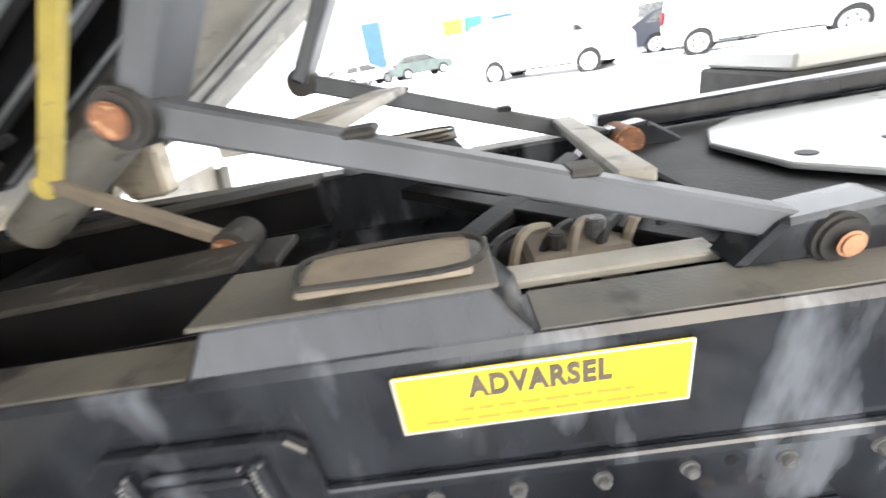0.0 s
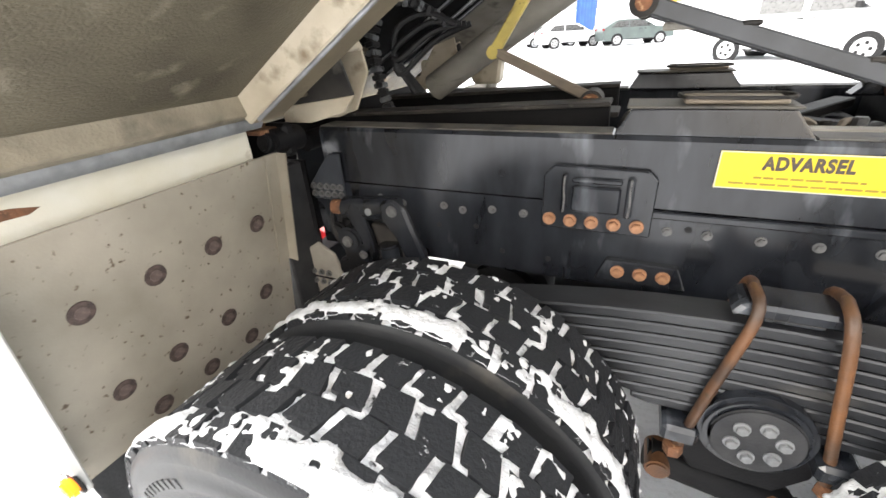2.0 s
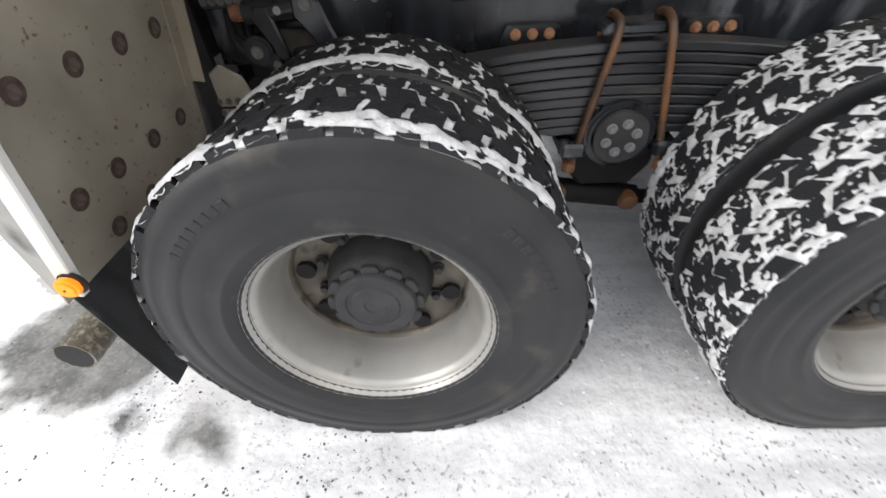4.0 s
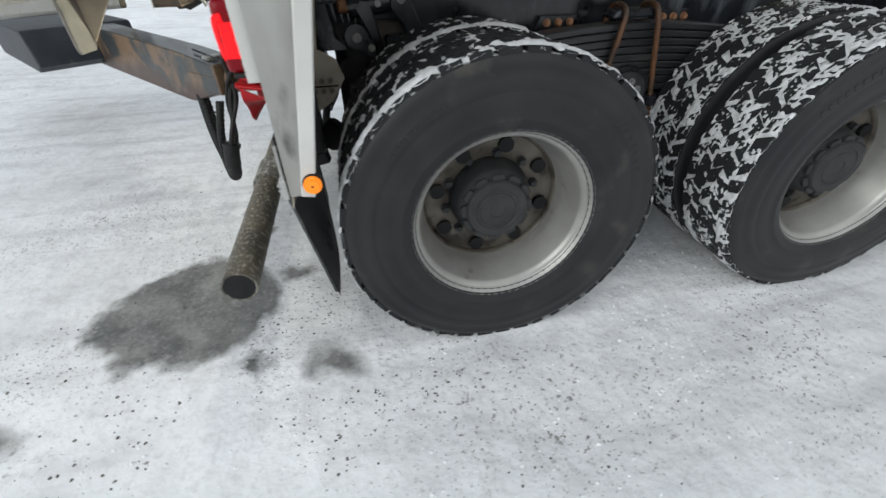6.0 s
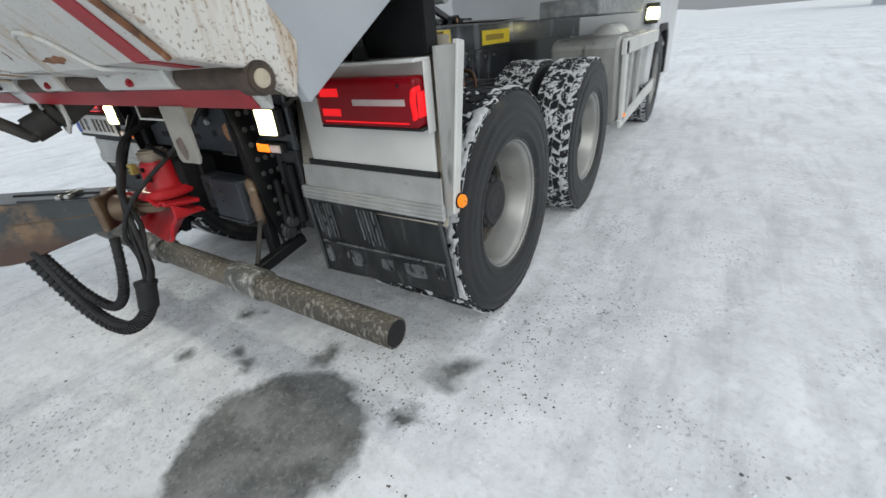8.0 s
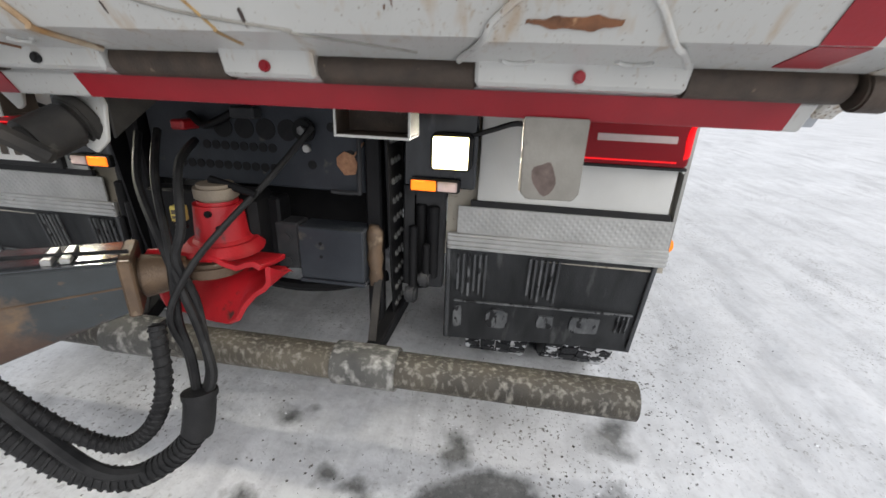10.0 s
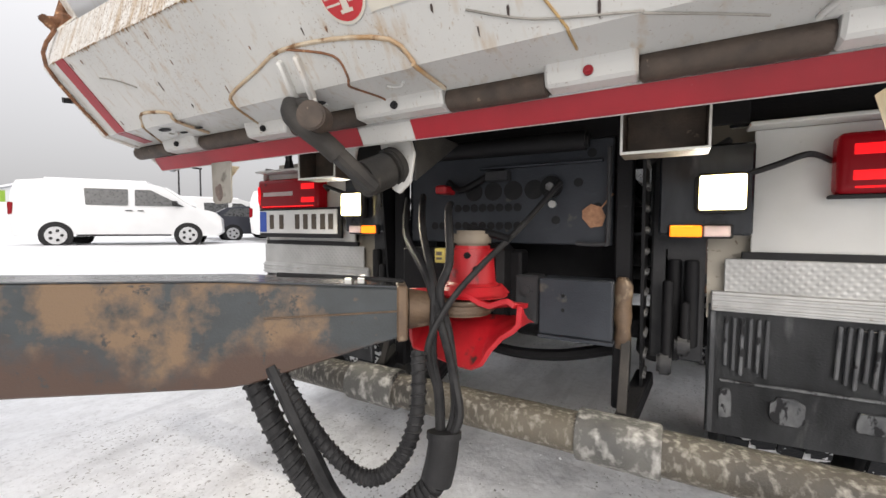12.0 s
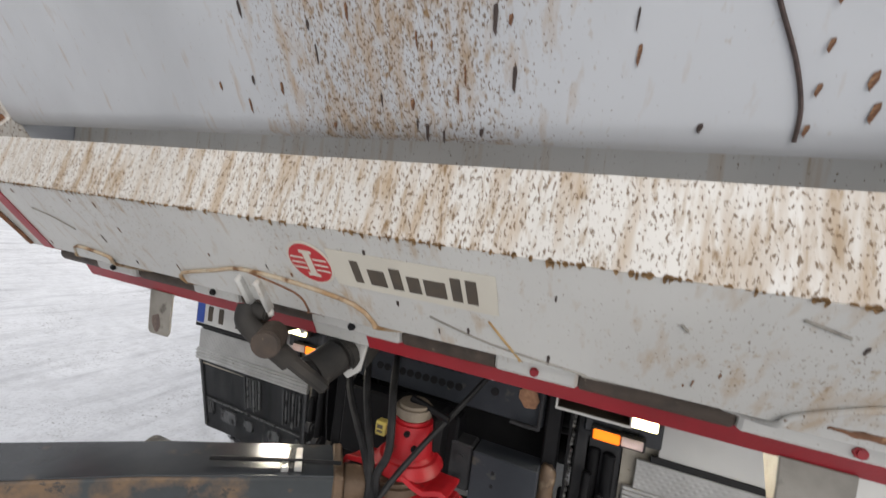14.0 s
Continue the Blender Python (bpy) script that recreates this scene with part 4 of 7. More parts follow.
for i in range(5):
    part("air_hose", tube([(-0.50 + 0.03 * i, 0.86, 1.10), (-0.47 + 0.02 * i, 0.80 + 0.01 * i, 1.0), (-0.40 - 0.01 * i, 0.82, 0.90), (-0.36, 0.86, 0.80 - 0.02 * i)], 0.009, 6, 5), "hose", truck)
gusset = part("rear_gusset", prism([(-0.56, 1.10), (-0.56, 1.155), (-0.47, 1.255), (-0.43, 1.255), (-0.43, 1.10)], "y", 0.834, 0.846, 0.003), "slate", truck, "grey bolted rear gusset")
# added dark sheet behind the cross plate, in place of a shaded gap
part("dark_gap_screen", box(-0.50, -0.46, 0.945, 1.72, 0.62, 1.16, 0.01), "nearblack", truck)
for i in range(10):
    same("bolt", zinc_bolt, gusset, (-0.548 + 0.027 * (i % 5), 0.833, 1.146 - 0.026 * (i // 5)))
low_gusset = part("axle_gusset", prism([(-0.640, 0.895), (-0.560, 0.945), (-0.495, 0.905), (-0.470, 0.83), (-0.530, 0.74), (-0.600, 0.70), (-0.640, 0.70)], "y", 0.800, 0.814, 0.004), "palegrey", truck, "pale bolted gusset plate")
for i in range(6):
    same("bolt", zinc_bolt, low_gusset, (-0.600 + 0.034 * (i % 3), 0.799, 0.825 - 0.040 * (i // 3)))
part("seam", box(-0.632, -0.50, 0.796, 0.8005, 0.800, 0.806, 0.001), "nearblack", low_gusset)
# ---- bogie springs ----
for s in (0, 1):
    def Y(y):
        return other_side(y) if s else y
    spring = part("leaf_spring", box(0.70, 0.80, Y(0.668), Y(0.752), 1.012, 1.020, 0.002), "black", truck, "black many-leaf bogie spring")
    for i in range(9):
        half = 0.70 - 0.055 * i
        t = 0.027
        z_mid = 1.0 - i * (t + 0.004)
        pts, low = [], []
        for k in range(13):
            u = -half + 2 * half * k / 12
            drop = 0.075 * (u / 0.70) ** 2
            end = 0.55 if abs(u) > half - 0.01 and i else 1
            pts.append((0.75 + u, z_mid - drop))
            low.append((0.75 + u, z_mid - drop - t * end))
        part("leaf", prism(pts + low[::-1], "y", Y(0.665), Y(0.755), 0.004), "leafsteel", spring)
    saddle = part("spring_saddle", prism([(0.64, 1.018), (0.66, 1.05), (0.84, 1.05), (0.86, 1.018)], "y", Y(0.662), Y(0.758), 0.008), "black", spring)
    for top, foot in ((0.680, 0.607), (0.828, 0.908)):
        for y in (0.645, 0.775):
            part("u_bolt", tube([(foot, Y(y), 0.60), (foot + (top - foot) * 0.5, Y(y), 0.82), (top, Y(y), 1.03), (top, Y(0.71), 1.066)], 0.0118, 10, 6), "ubolt", spring, "brown rusted U-bolt", smooth=True)
        part("nut", rod((foot - 0.004 * (1 if foot < 0.7 else -1), Y(0.645), 0.635), (foot, Y(0.645), 0.60), 0.023, 6, 0.002), "rust", spring)
        part("clamp", box(foot - 0.04, foot + 0.04, Y(0.62), Y(0.78), 0.655, 0.705, 0.01), "black", spring)
    trunnion = part("trunnion", rod((0.75, Y(0.80), 0.727), (0.75, Y(0.632), 0.727), 0.112, 36, 0.01), "black", truck, "black bogie trunnion cap", smooth=True)
    part("cap", rod((0.75, Y(0.632), 0.727), (0.75, Y(0.622), 0.727), 0.092, 36, 0.005), "hub", trunnion, smooth=True)
    nut = bolt_mesh("nut", 0.0125, 0.014, "galv", "y", 1 if s else -1)
    for k in range(6):
        a = 2 * math.pi * k / 6 + 0.3
        same("nut", nut, trunnion, (0.75 + 0.048 * math.cos(a), Y(0.621), 0.727 + 0.048 * math.sin(a)))
    part("trunnion_block", prism([(0.60, 0.60), (0.62, 0.83), (0.88, 0.83), (0.90, 0.60), (0.84, 0.52), (0.66, 0.52)], "y", Y(0.672), Y(0.80), 0.012), "nearblack", truck)
    link = part("torque_rod", rod((0.56, Y(0.72), 0.485), (0.90, Y(0.72), 0.435), 0.045, 18, 0.008), "nearblack", truck, smooth=True)
    part("torque_rod_end", rod((0.856, Y(0.66), 0.446), (0.856, Y(0.76), 0.446), 0.036, 16, 0.006), "ubolt", link, smooth=True)
    part("torque_rod_end", rod((0.590, Y(0.66), 0.49), (0.590, Y(0.76), 0.49), 0.032, 16, 0.006), "ubolt", link, smooth=True)
    part("torque_arm", rod((0.90, Y(0.72), 0.435), (1.38, Y(0.72), 0.45), 0.028, 14), "nearblack", link, smooth=True)


# ---- wheels ----
def tread_lugs(count, rows, seed, width, fill, notch, jitter):
    """Rows of blocks with one stepped corner each, so that the grooves between them run in hooks."""
    rnd = random.Random(seed)
    out = bmesh.new()
    pitch = 2 * math.pi / count
    for j, (yc, stagger, skew, top, side_cut) in enumerate(rows):
        w = width / 2
        for i in range(count):
            a0 = i * pitch + stagger * pitch + rnd.uniform(-jitter, jitter)
            half = pitch * fill / 2 * rnd.uniform(0.92, 1.05)
            cut_a, cut_w = notch * rnd.uniform(0.5, 1.25), width * rnd.uniform(0.16, 0.30)
            e = side_cut if rnd.random() < 0.8 else -side_cut
            plan = [(-half, -e * w), (half, -e * w), (half, e * (w - cut_w)), (half - cut_a, e * (w - cut_w * rnd.uniform(0.8, 1.1))), (half - cut_a, e * w), (-half, e * w)]
            ring = []
            for r, k in ((0.520, 1.0), (top + 0.014, 0.945)):
                ring.append([out.verts.new((r * math.cos(a0 + pa * k + skew * py / w), yc + py * k, r * math.sin(a0 + pa * k + skew * py / w))) for pa, py in plan])
            for q in range(6):
                turn_by, push = rnd.uniform(-jitter, jitter), rnd.uniform(-0.0015, 0.0015)
                for rr in ring:
                    rr[q].co = Matrix.Rotation(turn_by, 3, 'Y') @ rr[q].co + Vector((0, push, 0))
            lo, hi = ring
            out.faces.new(hi)
            for q in range(6):
                out.faces.new((lo[q], lo[(q + 1) % 6], hi[(q + 1) % 6], hi[q]))
    return out


side = [(0.300, -0.112), (0.312, -0.128), (0.325, -0.134), (0.345, -0.143), (0.352, -0.1445), (0.356, -0.1415), (0.385, -0.1475), (0.425, -0.149), (0.432, -0.147), (0.436, -0.149), (0.448, -0.1485), (0.462, -0.1475), (0.466, -0.1455), (0.492, -0.1425), (0.497, -0.1435), (0.514, -0.136), (0.5225, -0.130)]
sidewall_bm = lathe(side, 72)
merge(sidewall_bm, lathe([(r, -y) for r, y in side], 72))
sidewall_mesh = finish(sidewall_bm, "sidewall", "rubber", 60)
band_a = finish(lathe([(0.522, -0.131), (0.526, -0.10), (0.527, 0.0), (0.526, 0.10), (0.522, 0.131)], 96), "tread_base", "groove", 60)
band_b = finish(lathe([(0.522, -0.131), (0.526, -0.10), (0.527, 0.0), (0.526, 0.10), (0.522, 0.131)], 96), "tread_base", "groove_b", 60)
lugs_a = finish(tread_lugs(42, [(-0.099, 0.0, 0.010, 0.5235, 1), (-0.033, 0.42, -0.014, 0.526, -1), (0.033, 0.10, 0.014, 0.526, 1), (0.099, 0.52, -0.010, 0.5235, -1)], 3, 0.066, 0.815, 0.040, 0.006), "tread", "lug")
lugs_b = finish(tread_lugs(44, [(-0.106, 0.0, 0.02, 0.523, 1), (-0.053, 0.4, -0.03, 0.526, -1), (0.0, 0.1, 0.035, 0.526, 1), (0.053, 0.7, -0.025, 0.526, -1), (0.106, 0.2, 0.02, 0.523, 1)], 5, 0.050, 0.80, 0.045, 0.016), "tread", "lug_b")
rim_mesh = finish(lathe([(0.296, -0.104), (0.306, -0.122), (0.316, -0.130), (0.322, -0.128), (0.320, -0.120), (0.312, -0.112), (0.300, -0.108), (0.288, -0.100), (0.280, -0.085), (0.276, -0.05), (0.262, -0.02), (0.258, 0.02), (0.250, 0.042)], 72), "rim", "rim", 50)
disc_plate = finish(lathe([(0.250, 0.042), (0.244, 0.046), (0.238, 0.060), (0.205, 0.058), (0.165, 0.074), (0.150, 0.076), (0.150, 0.14), (0.29, 0.14), (0.30, 0.112)], 72), "wheel_disc", "disc", 50)
inner_rim_mesh = finish(lathe([(0.30, -0.112), (0.28, -0.09), (0.27, 0.06), (0.16, 0.07), (0.15, 0.10), (0.28, 0.12), (0.30, 0.112)], 48), "rim", "rim", 50)
hub_mesh = finish(lathe([(0.150, 0.076), (0.148, 0.05), (0.142, 0.035), (0.136, 0.010), (0.128, -0.010), (0.112, -0.020), (0.110, -0.040), (0.104, -0.046), (0.080, -0.047), (0.077, -0.043), (0.066, -0.043), (0.063, -0.046), (0.030, -0.046), (0.028, -0.043), (0.0001, -0.043)], 40), "hub", "hub", 40)
tooth_mesh = finish(prism([(-0.019, 0.100), (0.019, 0.100), (0.024, 0.120), (0.015, 0.129), (-0.015, 0.129), (-0.024, 0.120)], "y", -0.034, -0.018, 0.003), "hub_lobe", "hub")
# dark discs paint the depth of the hand holes; the disc isn't cut
hole_mesh = finish(rod((0, 0.040, 0), (0, 0.056, 0), 0.027, 18), "hand_hole", "gap")
mark_mesh = finish(box(-0.011, 0.011, -0.0015, 0.002, -0.008, 0.008, 0.001), "raised_bar", "rubber")
nut_mesh = bolt_mesh("wheel_nut", 0.013, 0.022, "hub")


def snow_skin(seed, bias, shoulder, fine):
    """Snow packed on the tread: a skin that rises out of the rubber in clumps."""
    out = bmesh.new()
    cols, rows_ = 400, 44
    ring = []
    for i in range(cols):
        a = 2 * math.pi * i / cols
        col = []
        for j in range(rows_ + 1):
            y = -0.1315 + 0.263 * j / rows_
            q = Vector((math.cos(a) * 0.54, y * 1.2, math.sin(a) * 0.54 + seed))
            f = 0.55 * noise.noise(q * 13) + 0.55 * noise.noise(q * fine) + 0.40 * noise.noise(q * 75)
            edge = max(0.0, min(1.0, ((-y if y < 0 else 0.3 * y) - 0.060) / 0.040)) + 0.35 * max(0.0, (y - 0.100) / 0.03)
            h = f + bias + shoulder * edge * (0.70 + 0.9 * noise.noise(q * 5 + Vector((4, 0, 0))) + 0.8 * noise.noise(q * 19 + Vector((0, 7, 0))))
            top = 0.5395 - 0.012 * max(0.0, (abs(y) - 0.122) / 0.017)
            r = top + max(-0.014, min(0.006, 0.020 * h))
            col.append(out.verts.new((r * math.cos(a), y, r * math.sin(a))))
        ring.append(col)
    for i in range(cols):
        p, q = ring[i], ring[(i + 1) % cols]
        for j in range(rows_):
            out.faces.new((p[j], p[j + 1], q[j + 1], q[j]))
    return out


snow_a = finish(snow_skin(3.0, -0.46, 0.80, 30), "packed_snow", "packsnow", 70)
snow_b = finish(snow_skin(9.0, -0.27, 0.10, 64), "packed_snow", "packsnow", 70)


def wheel(x, y, flip, snowy, outer, label):
    w = new("wheel")
    w.parent = truck
    w.location = Vector((x, y, 0.525)) - truck.location
    if flip:
        w.rotation_euler = (0, 0, math.pi)
    ORG[w] = Vector((x, y, 0.525))
    tagged(w, label)
    turn = (0, 0.7 * x + 2.1 * y, 0)

    def sub(name, mesh, loc=(0, 0, 0), rot=None):
        ob = new(name, mesh)
        ob.parent = w
        ob.location = loc
        if rot:
            ob.rotation_euler = rot
        return ob
    sub("sidewall", sidewall_mesh, (0, 0, 0), turn)
    sub("tread_base", band_b if snowy else band_a, (0, 0, 0), turn)
    sub("tread", lugs_b if snowy else lugs_a, (0, 0, 0), turn)
    tagged(sub("packed_snow", snow_b if snowy else snow_a, (0, 0, 0), turn), "white snow packed onto the tread", kind="stuff")
    if outer:
        sub("rim", rim_mesh)
        sub("wheel_disc", disc_plate)
        for k in range(16):
            a = 0.35 + 0.062 * k + (1.2 if k > 7 else 0)
            sub("raised_bar", mark_mesh, (0.452 * math.cos(a), -0.1485, 0.452 * math.sin(a)), (0, -a, 0))
        sub("hub", hub_mesh)
        for k in range(12):
            sub("hub_lobe", tooth_mesh, (0, 0, 0), (0, 2 * math.pi * k / 12, 0))
        for k in range(8):
            a = 2 * math.pi * k / 8 + 0.55
            sub("hand_hole", hole_mesh, (0.203 * math.cos(a), 0.004, 0.203 * math.sin(a)))
        for k in range(10):
            a = 2 * math.pi * k / 10 + 0.2
            sub("wheel_nut", nut_mesh, (0.168 * math.cos(a), 0.068, 0.168 * math.sin(a)))
    else:
        sub("rim", inner_rim_mesh)
    return w


for x, snowy in ((0.0, False), (1.42, True)):
    kind = "finely lugged tyre speckled with snow" if snowy else "block-tread tyre with snow packed in its grooves"
    wheel(x, 0.150, False, snowy, True, kind)
    wheel(x, 0.492, False, snowy, False, kind)
    wheel(x, other_side(0.150), True, snowy, True, kind)
    wheel(x, other_side(0.492), True, snowy, False, kind)
wheel(4.75, 0.17, False, True, True, "front steering tyre")
wheel(4.75, other_side(0.17), True, True, True, "front steering tyre")

# ---- rear mudguards, lamps and flaps ----
disc_mesh = finish(rod((0, 0, 0), (0.003, 0, 0), 0.0265, 24, 0.001), "rust_ring", "dot")
pit_mesh = finish(rod((0, 0, 0), (0.004, 0, 0), 0.015, 16, 0.001), "plug", "ring")
small_bolt = bolt_mesh("bolt", 0.007, 0.008, "zinc", "x", -1)
for s in (0, 1):
    def Y(y):
        return other_side(y) if s else y
    guard = part("mudguard", prism([(-0.549, 1.288), (-0.640, 0.690), (-0.644, 0.691), (-0.554, 1.290)], "y", Y(-0.018), Y(0.700), 0.0), "steel", truck, "stained stainless mudguard sheet with brown rust rings")
    part("flange", prism([(-0.509, 1.289), (-0.546, 1.289), (-0.601, 0.93), (-0.563, 0.925)], "y", Y(0.698), Y(0.703), 0.0), "steel", guard, "folded pale flange")
    part("flange_face", prism([(-0.543, 1.289), (-0.548, 1.290), (-0.603, 0.93), (-0.597, 0.93)], "y", Y(0.655), Y(0.704), 0.0), "steel", guard)
    for z, ys in ((1.103, (0.123, 0.281, 0.442, 0.594)), (0.862, (0.136, 0.276, 0.438, 0.585)), (0.74, (0.20, 0.35, 0.50))):
        for y in ys:
            x = -0.549 - (1.288 - z) * 0.152
            o = same("rust_ring", disc_mesh, guard, (x - 0.0005, Y(y), z), (0, 0.151, 0))
            same("plug", pit_mesh, guard, (x - 0.0005, Y(y), z), (0, 0.136, 0))
    cover = part("side_cover", prism([(-0.640, 0.728), (-0.640, 1.262), (-0.505, 1.262), (-0.605, 0.728)], "y", Y(-0.012), Y(-0.022), 0.0), "sidecover", truck, "smeared grey side cover")
    part("edge_strip", prism([(-0.520, 1.275), (-0.478, 1.268), (-0.490, 1.20), (-0.575, 0.722), (-0.612, 0.728)], "y", Y(-0.008), Y(-0.030), 0.003), "panel", cover, "white folded edge strip")
    marker = part("side_marker", rod((-0.574, Y(-0.030), 0.766), (-0.574, Y(-0.052), 0.766), 0.024, 24, 0.006), "orange", truck, "round amber side marker", smooth=True)
    part("marker_base", rod((-0.574, Y(-0.024), 0.766), (-0.574, Y(-0.031), 0.766), 0.030, 20, 0.002), "plastic", marker)
    part("marker_screw", rod((-0.574, Y(-0.052), 0.766), (-0.574, Y(-0.0535), 0.766), 0.003, 8), "plastic", marker)
    # back of the guard: white panel, tread plate, ridged strip, rubber flap
    back = part("lamp_panel", box(-0.645, -0.635, Y(0.008), Y(0.600), 0.885, 1.225, 0.002), "panel", truck, "white painted rear lamp panel")
    part("lamp_shelf", box(-0.720, -0.635, Y(0.002), Y(0.620), 1.226, 1.236, 0.002), "panel", back)
    part("shelf_edge", box(-0.672, -0.635, Y(0.0015), Y(0.0075), 1.02, 1.226, 0.001), "panel", back)
    part("kick_plate", box(-0.656, -0.647, Y(-0.012), Y(0.660), 0.772, 0.868, 0.002), "tread", truck, "tread-plate kick panel")
    part("gap_strip", box(-0.652, -0.636, Y(0.0), Y(0.62), 0.866, 0.888, 0.001), "plastic", truck)
    strip = part("clamp_strip", box(-0.663, -0.645, Y(-0.016), Y(0.690), 0.716, 0.774, 0.003), "alu", truck, "ridged aluminium clamp strip")
    for z in (0.728, 0.744, 0.760):
        part("ridge", box(-0.669, -0.662, Y(-0.016), Y(0.690), z - 0.004, z + 0.004, 0.002), "alu", strip)
    # flap: a sheet that bows a little and swings forward at its foot, with ribs
    def flap_x(y, z):
        d = (0.735 - z) / 0.4
        return -0.650 + d * (0.078 - 0.060 * y) + 0.010 * d * d * math.sin(7 * y)

    def on_flap(y0, z0, y1, z1, wide, thick):
        return bar((flap_x(y0, z0) - 0.007, Y(y0), z0), (flap_x(y1, z1) - 0.007, Y(y1), z1), wide, thick, 0.002, None, (1, 0, 0))

    fb = bmesh.new()
    cols, rows_ = 12, 10
    grid = []
    for j in range(rows_ + 1):
        z = 0.735 - (0.735 - 0.335) * j / rows_
        grid.append([fb.verts.new((flap_x(0.695 * i / cols, z), Y(0.695 * i / cols), z + 0.012 * (0.695 * i / cols - 0.3) * (j / rows_))) for i in range(cols + 1)])
    for j in range(rows_):
        for i in range(cols):
            fb.faces.new((grid[j][i], grid[j][i + 1], grid[j + 1][i + 1], grid[j + 1][i]))
    bmesh.ops.solidify(fb, geom=fb.faces[:], thickness=0.007)
    flap = part("mud_flap", fb, "flap", truck, "black rubber mud flap with moulded ribs", smooth=True)
    for y_from in (0.555, 0.310):
        for k in range(6):
            y = y_from + 0.019 * k
            part("rib", on_flap(y, 0.700, y, 0.530 + 0.012 * (k % 3), 0.009, 0.009), "scuff" if k % 2 else "flap", flap)
    for k in range(3):
        y = 0.040 + 0.017 * k
        part("rib", on_flap(y, 0.500, y, 0.425, 0.006, 0.008), "scuff", flap)
    part("rib", on_flap(0.03, 0.508, 0.66, 0.508, 0.007, 0.012), "scuff", flap)
    for k, (yc, w, h) in enumerate(((0.645, 0.018, 0.055), (0.500, 0.046, 0.050), (0.325, 0.034, 0.034), (0.185, 0.060, 0.046))):
        blob = [(yc + w * max(-0.85, min(0.85, (1.05 + 0.18 * math.sin(5 * q + k)) * math.cos(q))), 0.440 + h * max(-0.8, min(0.8, (1.0 + 0.22 * math.sin(4 * q + 2 * k)) * math.sin(q)))) for q in [0.2618 * i for i in range(24)]]
        sb = prism(blob, "x", -0.0090, 0.002, 0.0)
        for v in sb.verts:
            v.co = (v.co.x + flap_x(v.co.y, v.co.z), Y(v.co.y), v.co.z)
        part("scuff", sb, "scuff", flap)
    part("border", on_flap(0.011, 0.715, 0.011, 0.345, 0.014, 0.010), "flap", flap)
    part("border", on_flap(0.683, 0.715, 0.683, 0.345, 0.014, 0.010), "flap", flap)
    # tail lamp
    lamp = part("tail_lamp", bevelled(box(-0.712, -0.646, Y(0.012), Y(0.440), 1.040, 1.190, 0.0), 0.022, 3), "redlens", truck, "long red tail lamp with rounded corners, lit", smooth=50)
    part("reflector_bar", box(-0.7135, -0.709, Y(0.055), Y(0.270), 1.106, 1.127, 0.002), "reflector", lamp)
    part("lit_segment", box(-0.7132, -0.708, Y(0.325), Y(0.415), 1.132, 1.162, 0.003), "red_on", lamp)
    part("lit_segment", box(-0.7132, -0.708, Y(0.325), Y(0.415), 1.070, 1.098, 0.003), "red_on", lamp)
    part("lit_segment", tube([(-0.690, Y(0.014), 1.155), (-0.706, Y(0.022), 1.150), (-0.709, Y(0.026), 1.115), (-0.706, Y(0.024), 1.078), (-0.700, Y(0.034), 1.062)], 0.010, 8, 6), "red_on", lamp, "glowing outer end of the lamp", smooth=True)
    part("lit_segment", box(-0.704, -0.664, Y(0.0108), Y(0.020), 1.070, 1.148, 0.003), "red_on", lamp)
    part("lit_segment", box(-0.7128, -0.708, Y(0.045), Y(0.41), 1.052, 1.059, 0.002), "red_on", lamp)
    part("lamp_screw", rod((-0.712, Y(0.075), 1.165), (-0.7145, Y(0.075), 1.165), 0.005, 8), "gap", lamp)
    part("lamp_rim", box(-0.7, -0.647, Y(0.008), Y(0.446), 1.030, 1.040, 0.003), "plastic", lamp)
    part("lamp_cable", tube([(-0.650, Y(0.44), 1.13), (-0.73, Y(0.50), 1.14), (-0.72, Y(0.56), 1.12), (-0.71, Y(0.62), 1.10)], 0.008, 6, 5), "hose", lamp)
    part("shelf_bracket", prism([(-0.70, 1.236), (-0.680, 1.24), (-0.71, 1.33), (-0.68, 1.33)], "y", Y(0.20), Y(0.245), 0.003), "plastic", truck, "black rubber stop on the lamp shelf")
    # work lamp and indicator beside it
    holder = part("lamp_holder", box(-0.715, -0.690, Y(0.605), Y(0.830), 0.935, 1.185, 0.006), "black", truck, "black bracket plate for the work lamp")
    work = part("work_lamp", box(-0.758, -0.716, Y(0.618), Y(0.742), 0.995, 1.105, 0.012), "plastic", truck, "square lit LED work lamp")
    part("lens", box(-0.763, -0.757, Y(0.628), Y(0.732), 1.004, 1.096, 0.004), "work", work)
    beam_data = bpy.data.lights.new("work_lamp_light", 'AREA')
    beam_data.shape, beam_data.size, beam_data.size_y = 'RECTANGLE', 0.09, 0.08
    beam_data.energy, beam_data.color = 4.4, (1.0, 0.94, 0.80)
    beam_light = new("work_lamp_light", beam_data)
    beam_light.matrix_world = look((-0.768, Y(0.680), 1.050), (-1.70, Y(0.680), 0.42))
    blink = part("indicator", box(-0.742, -0.716, Y(0.650), Y(0.806), 0.926, 0.966, 0.005), "plastic", truck, "small amber indicator, lit at one end")
    part("lit_lens", box(-0.747, -0.741, Y(0.722), Y(0.800), 0.930, 0.962, 0.003), "amber_on", blink)
    part("dull_lens", box(-0.746, -0.741, Y(0.657), Y(0.718), 0.931, 0.961, 0.003), "reflector", blink)
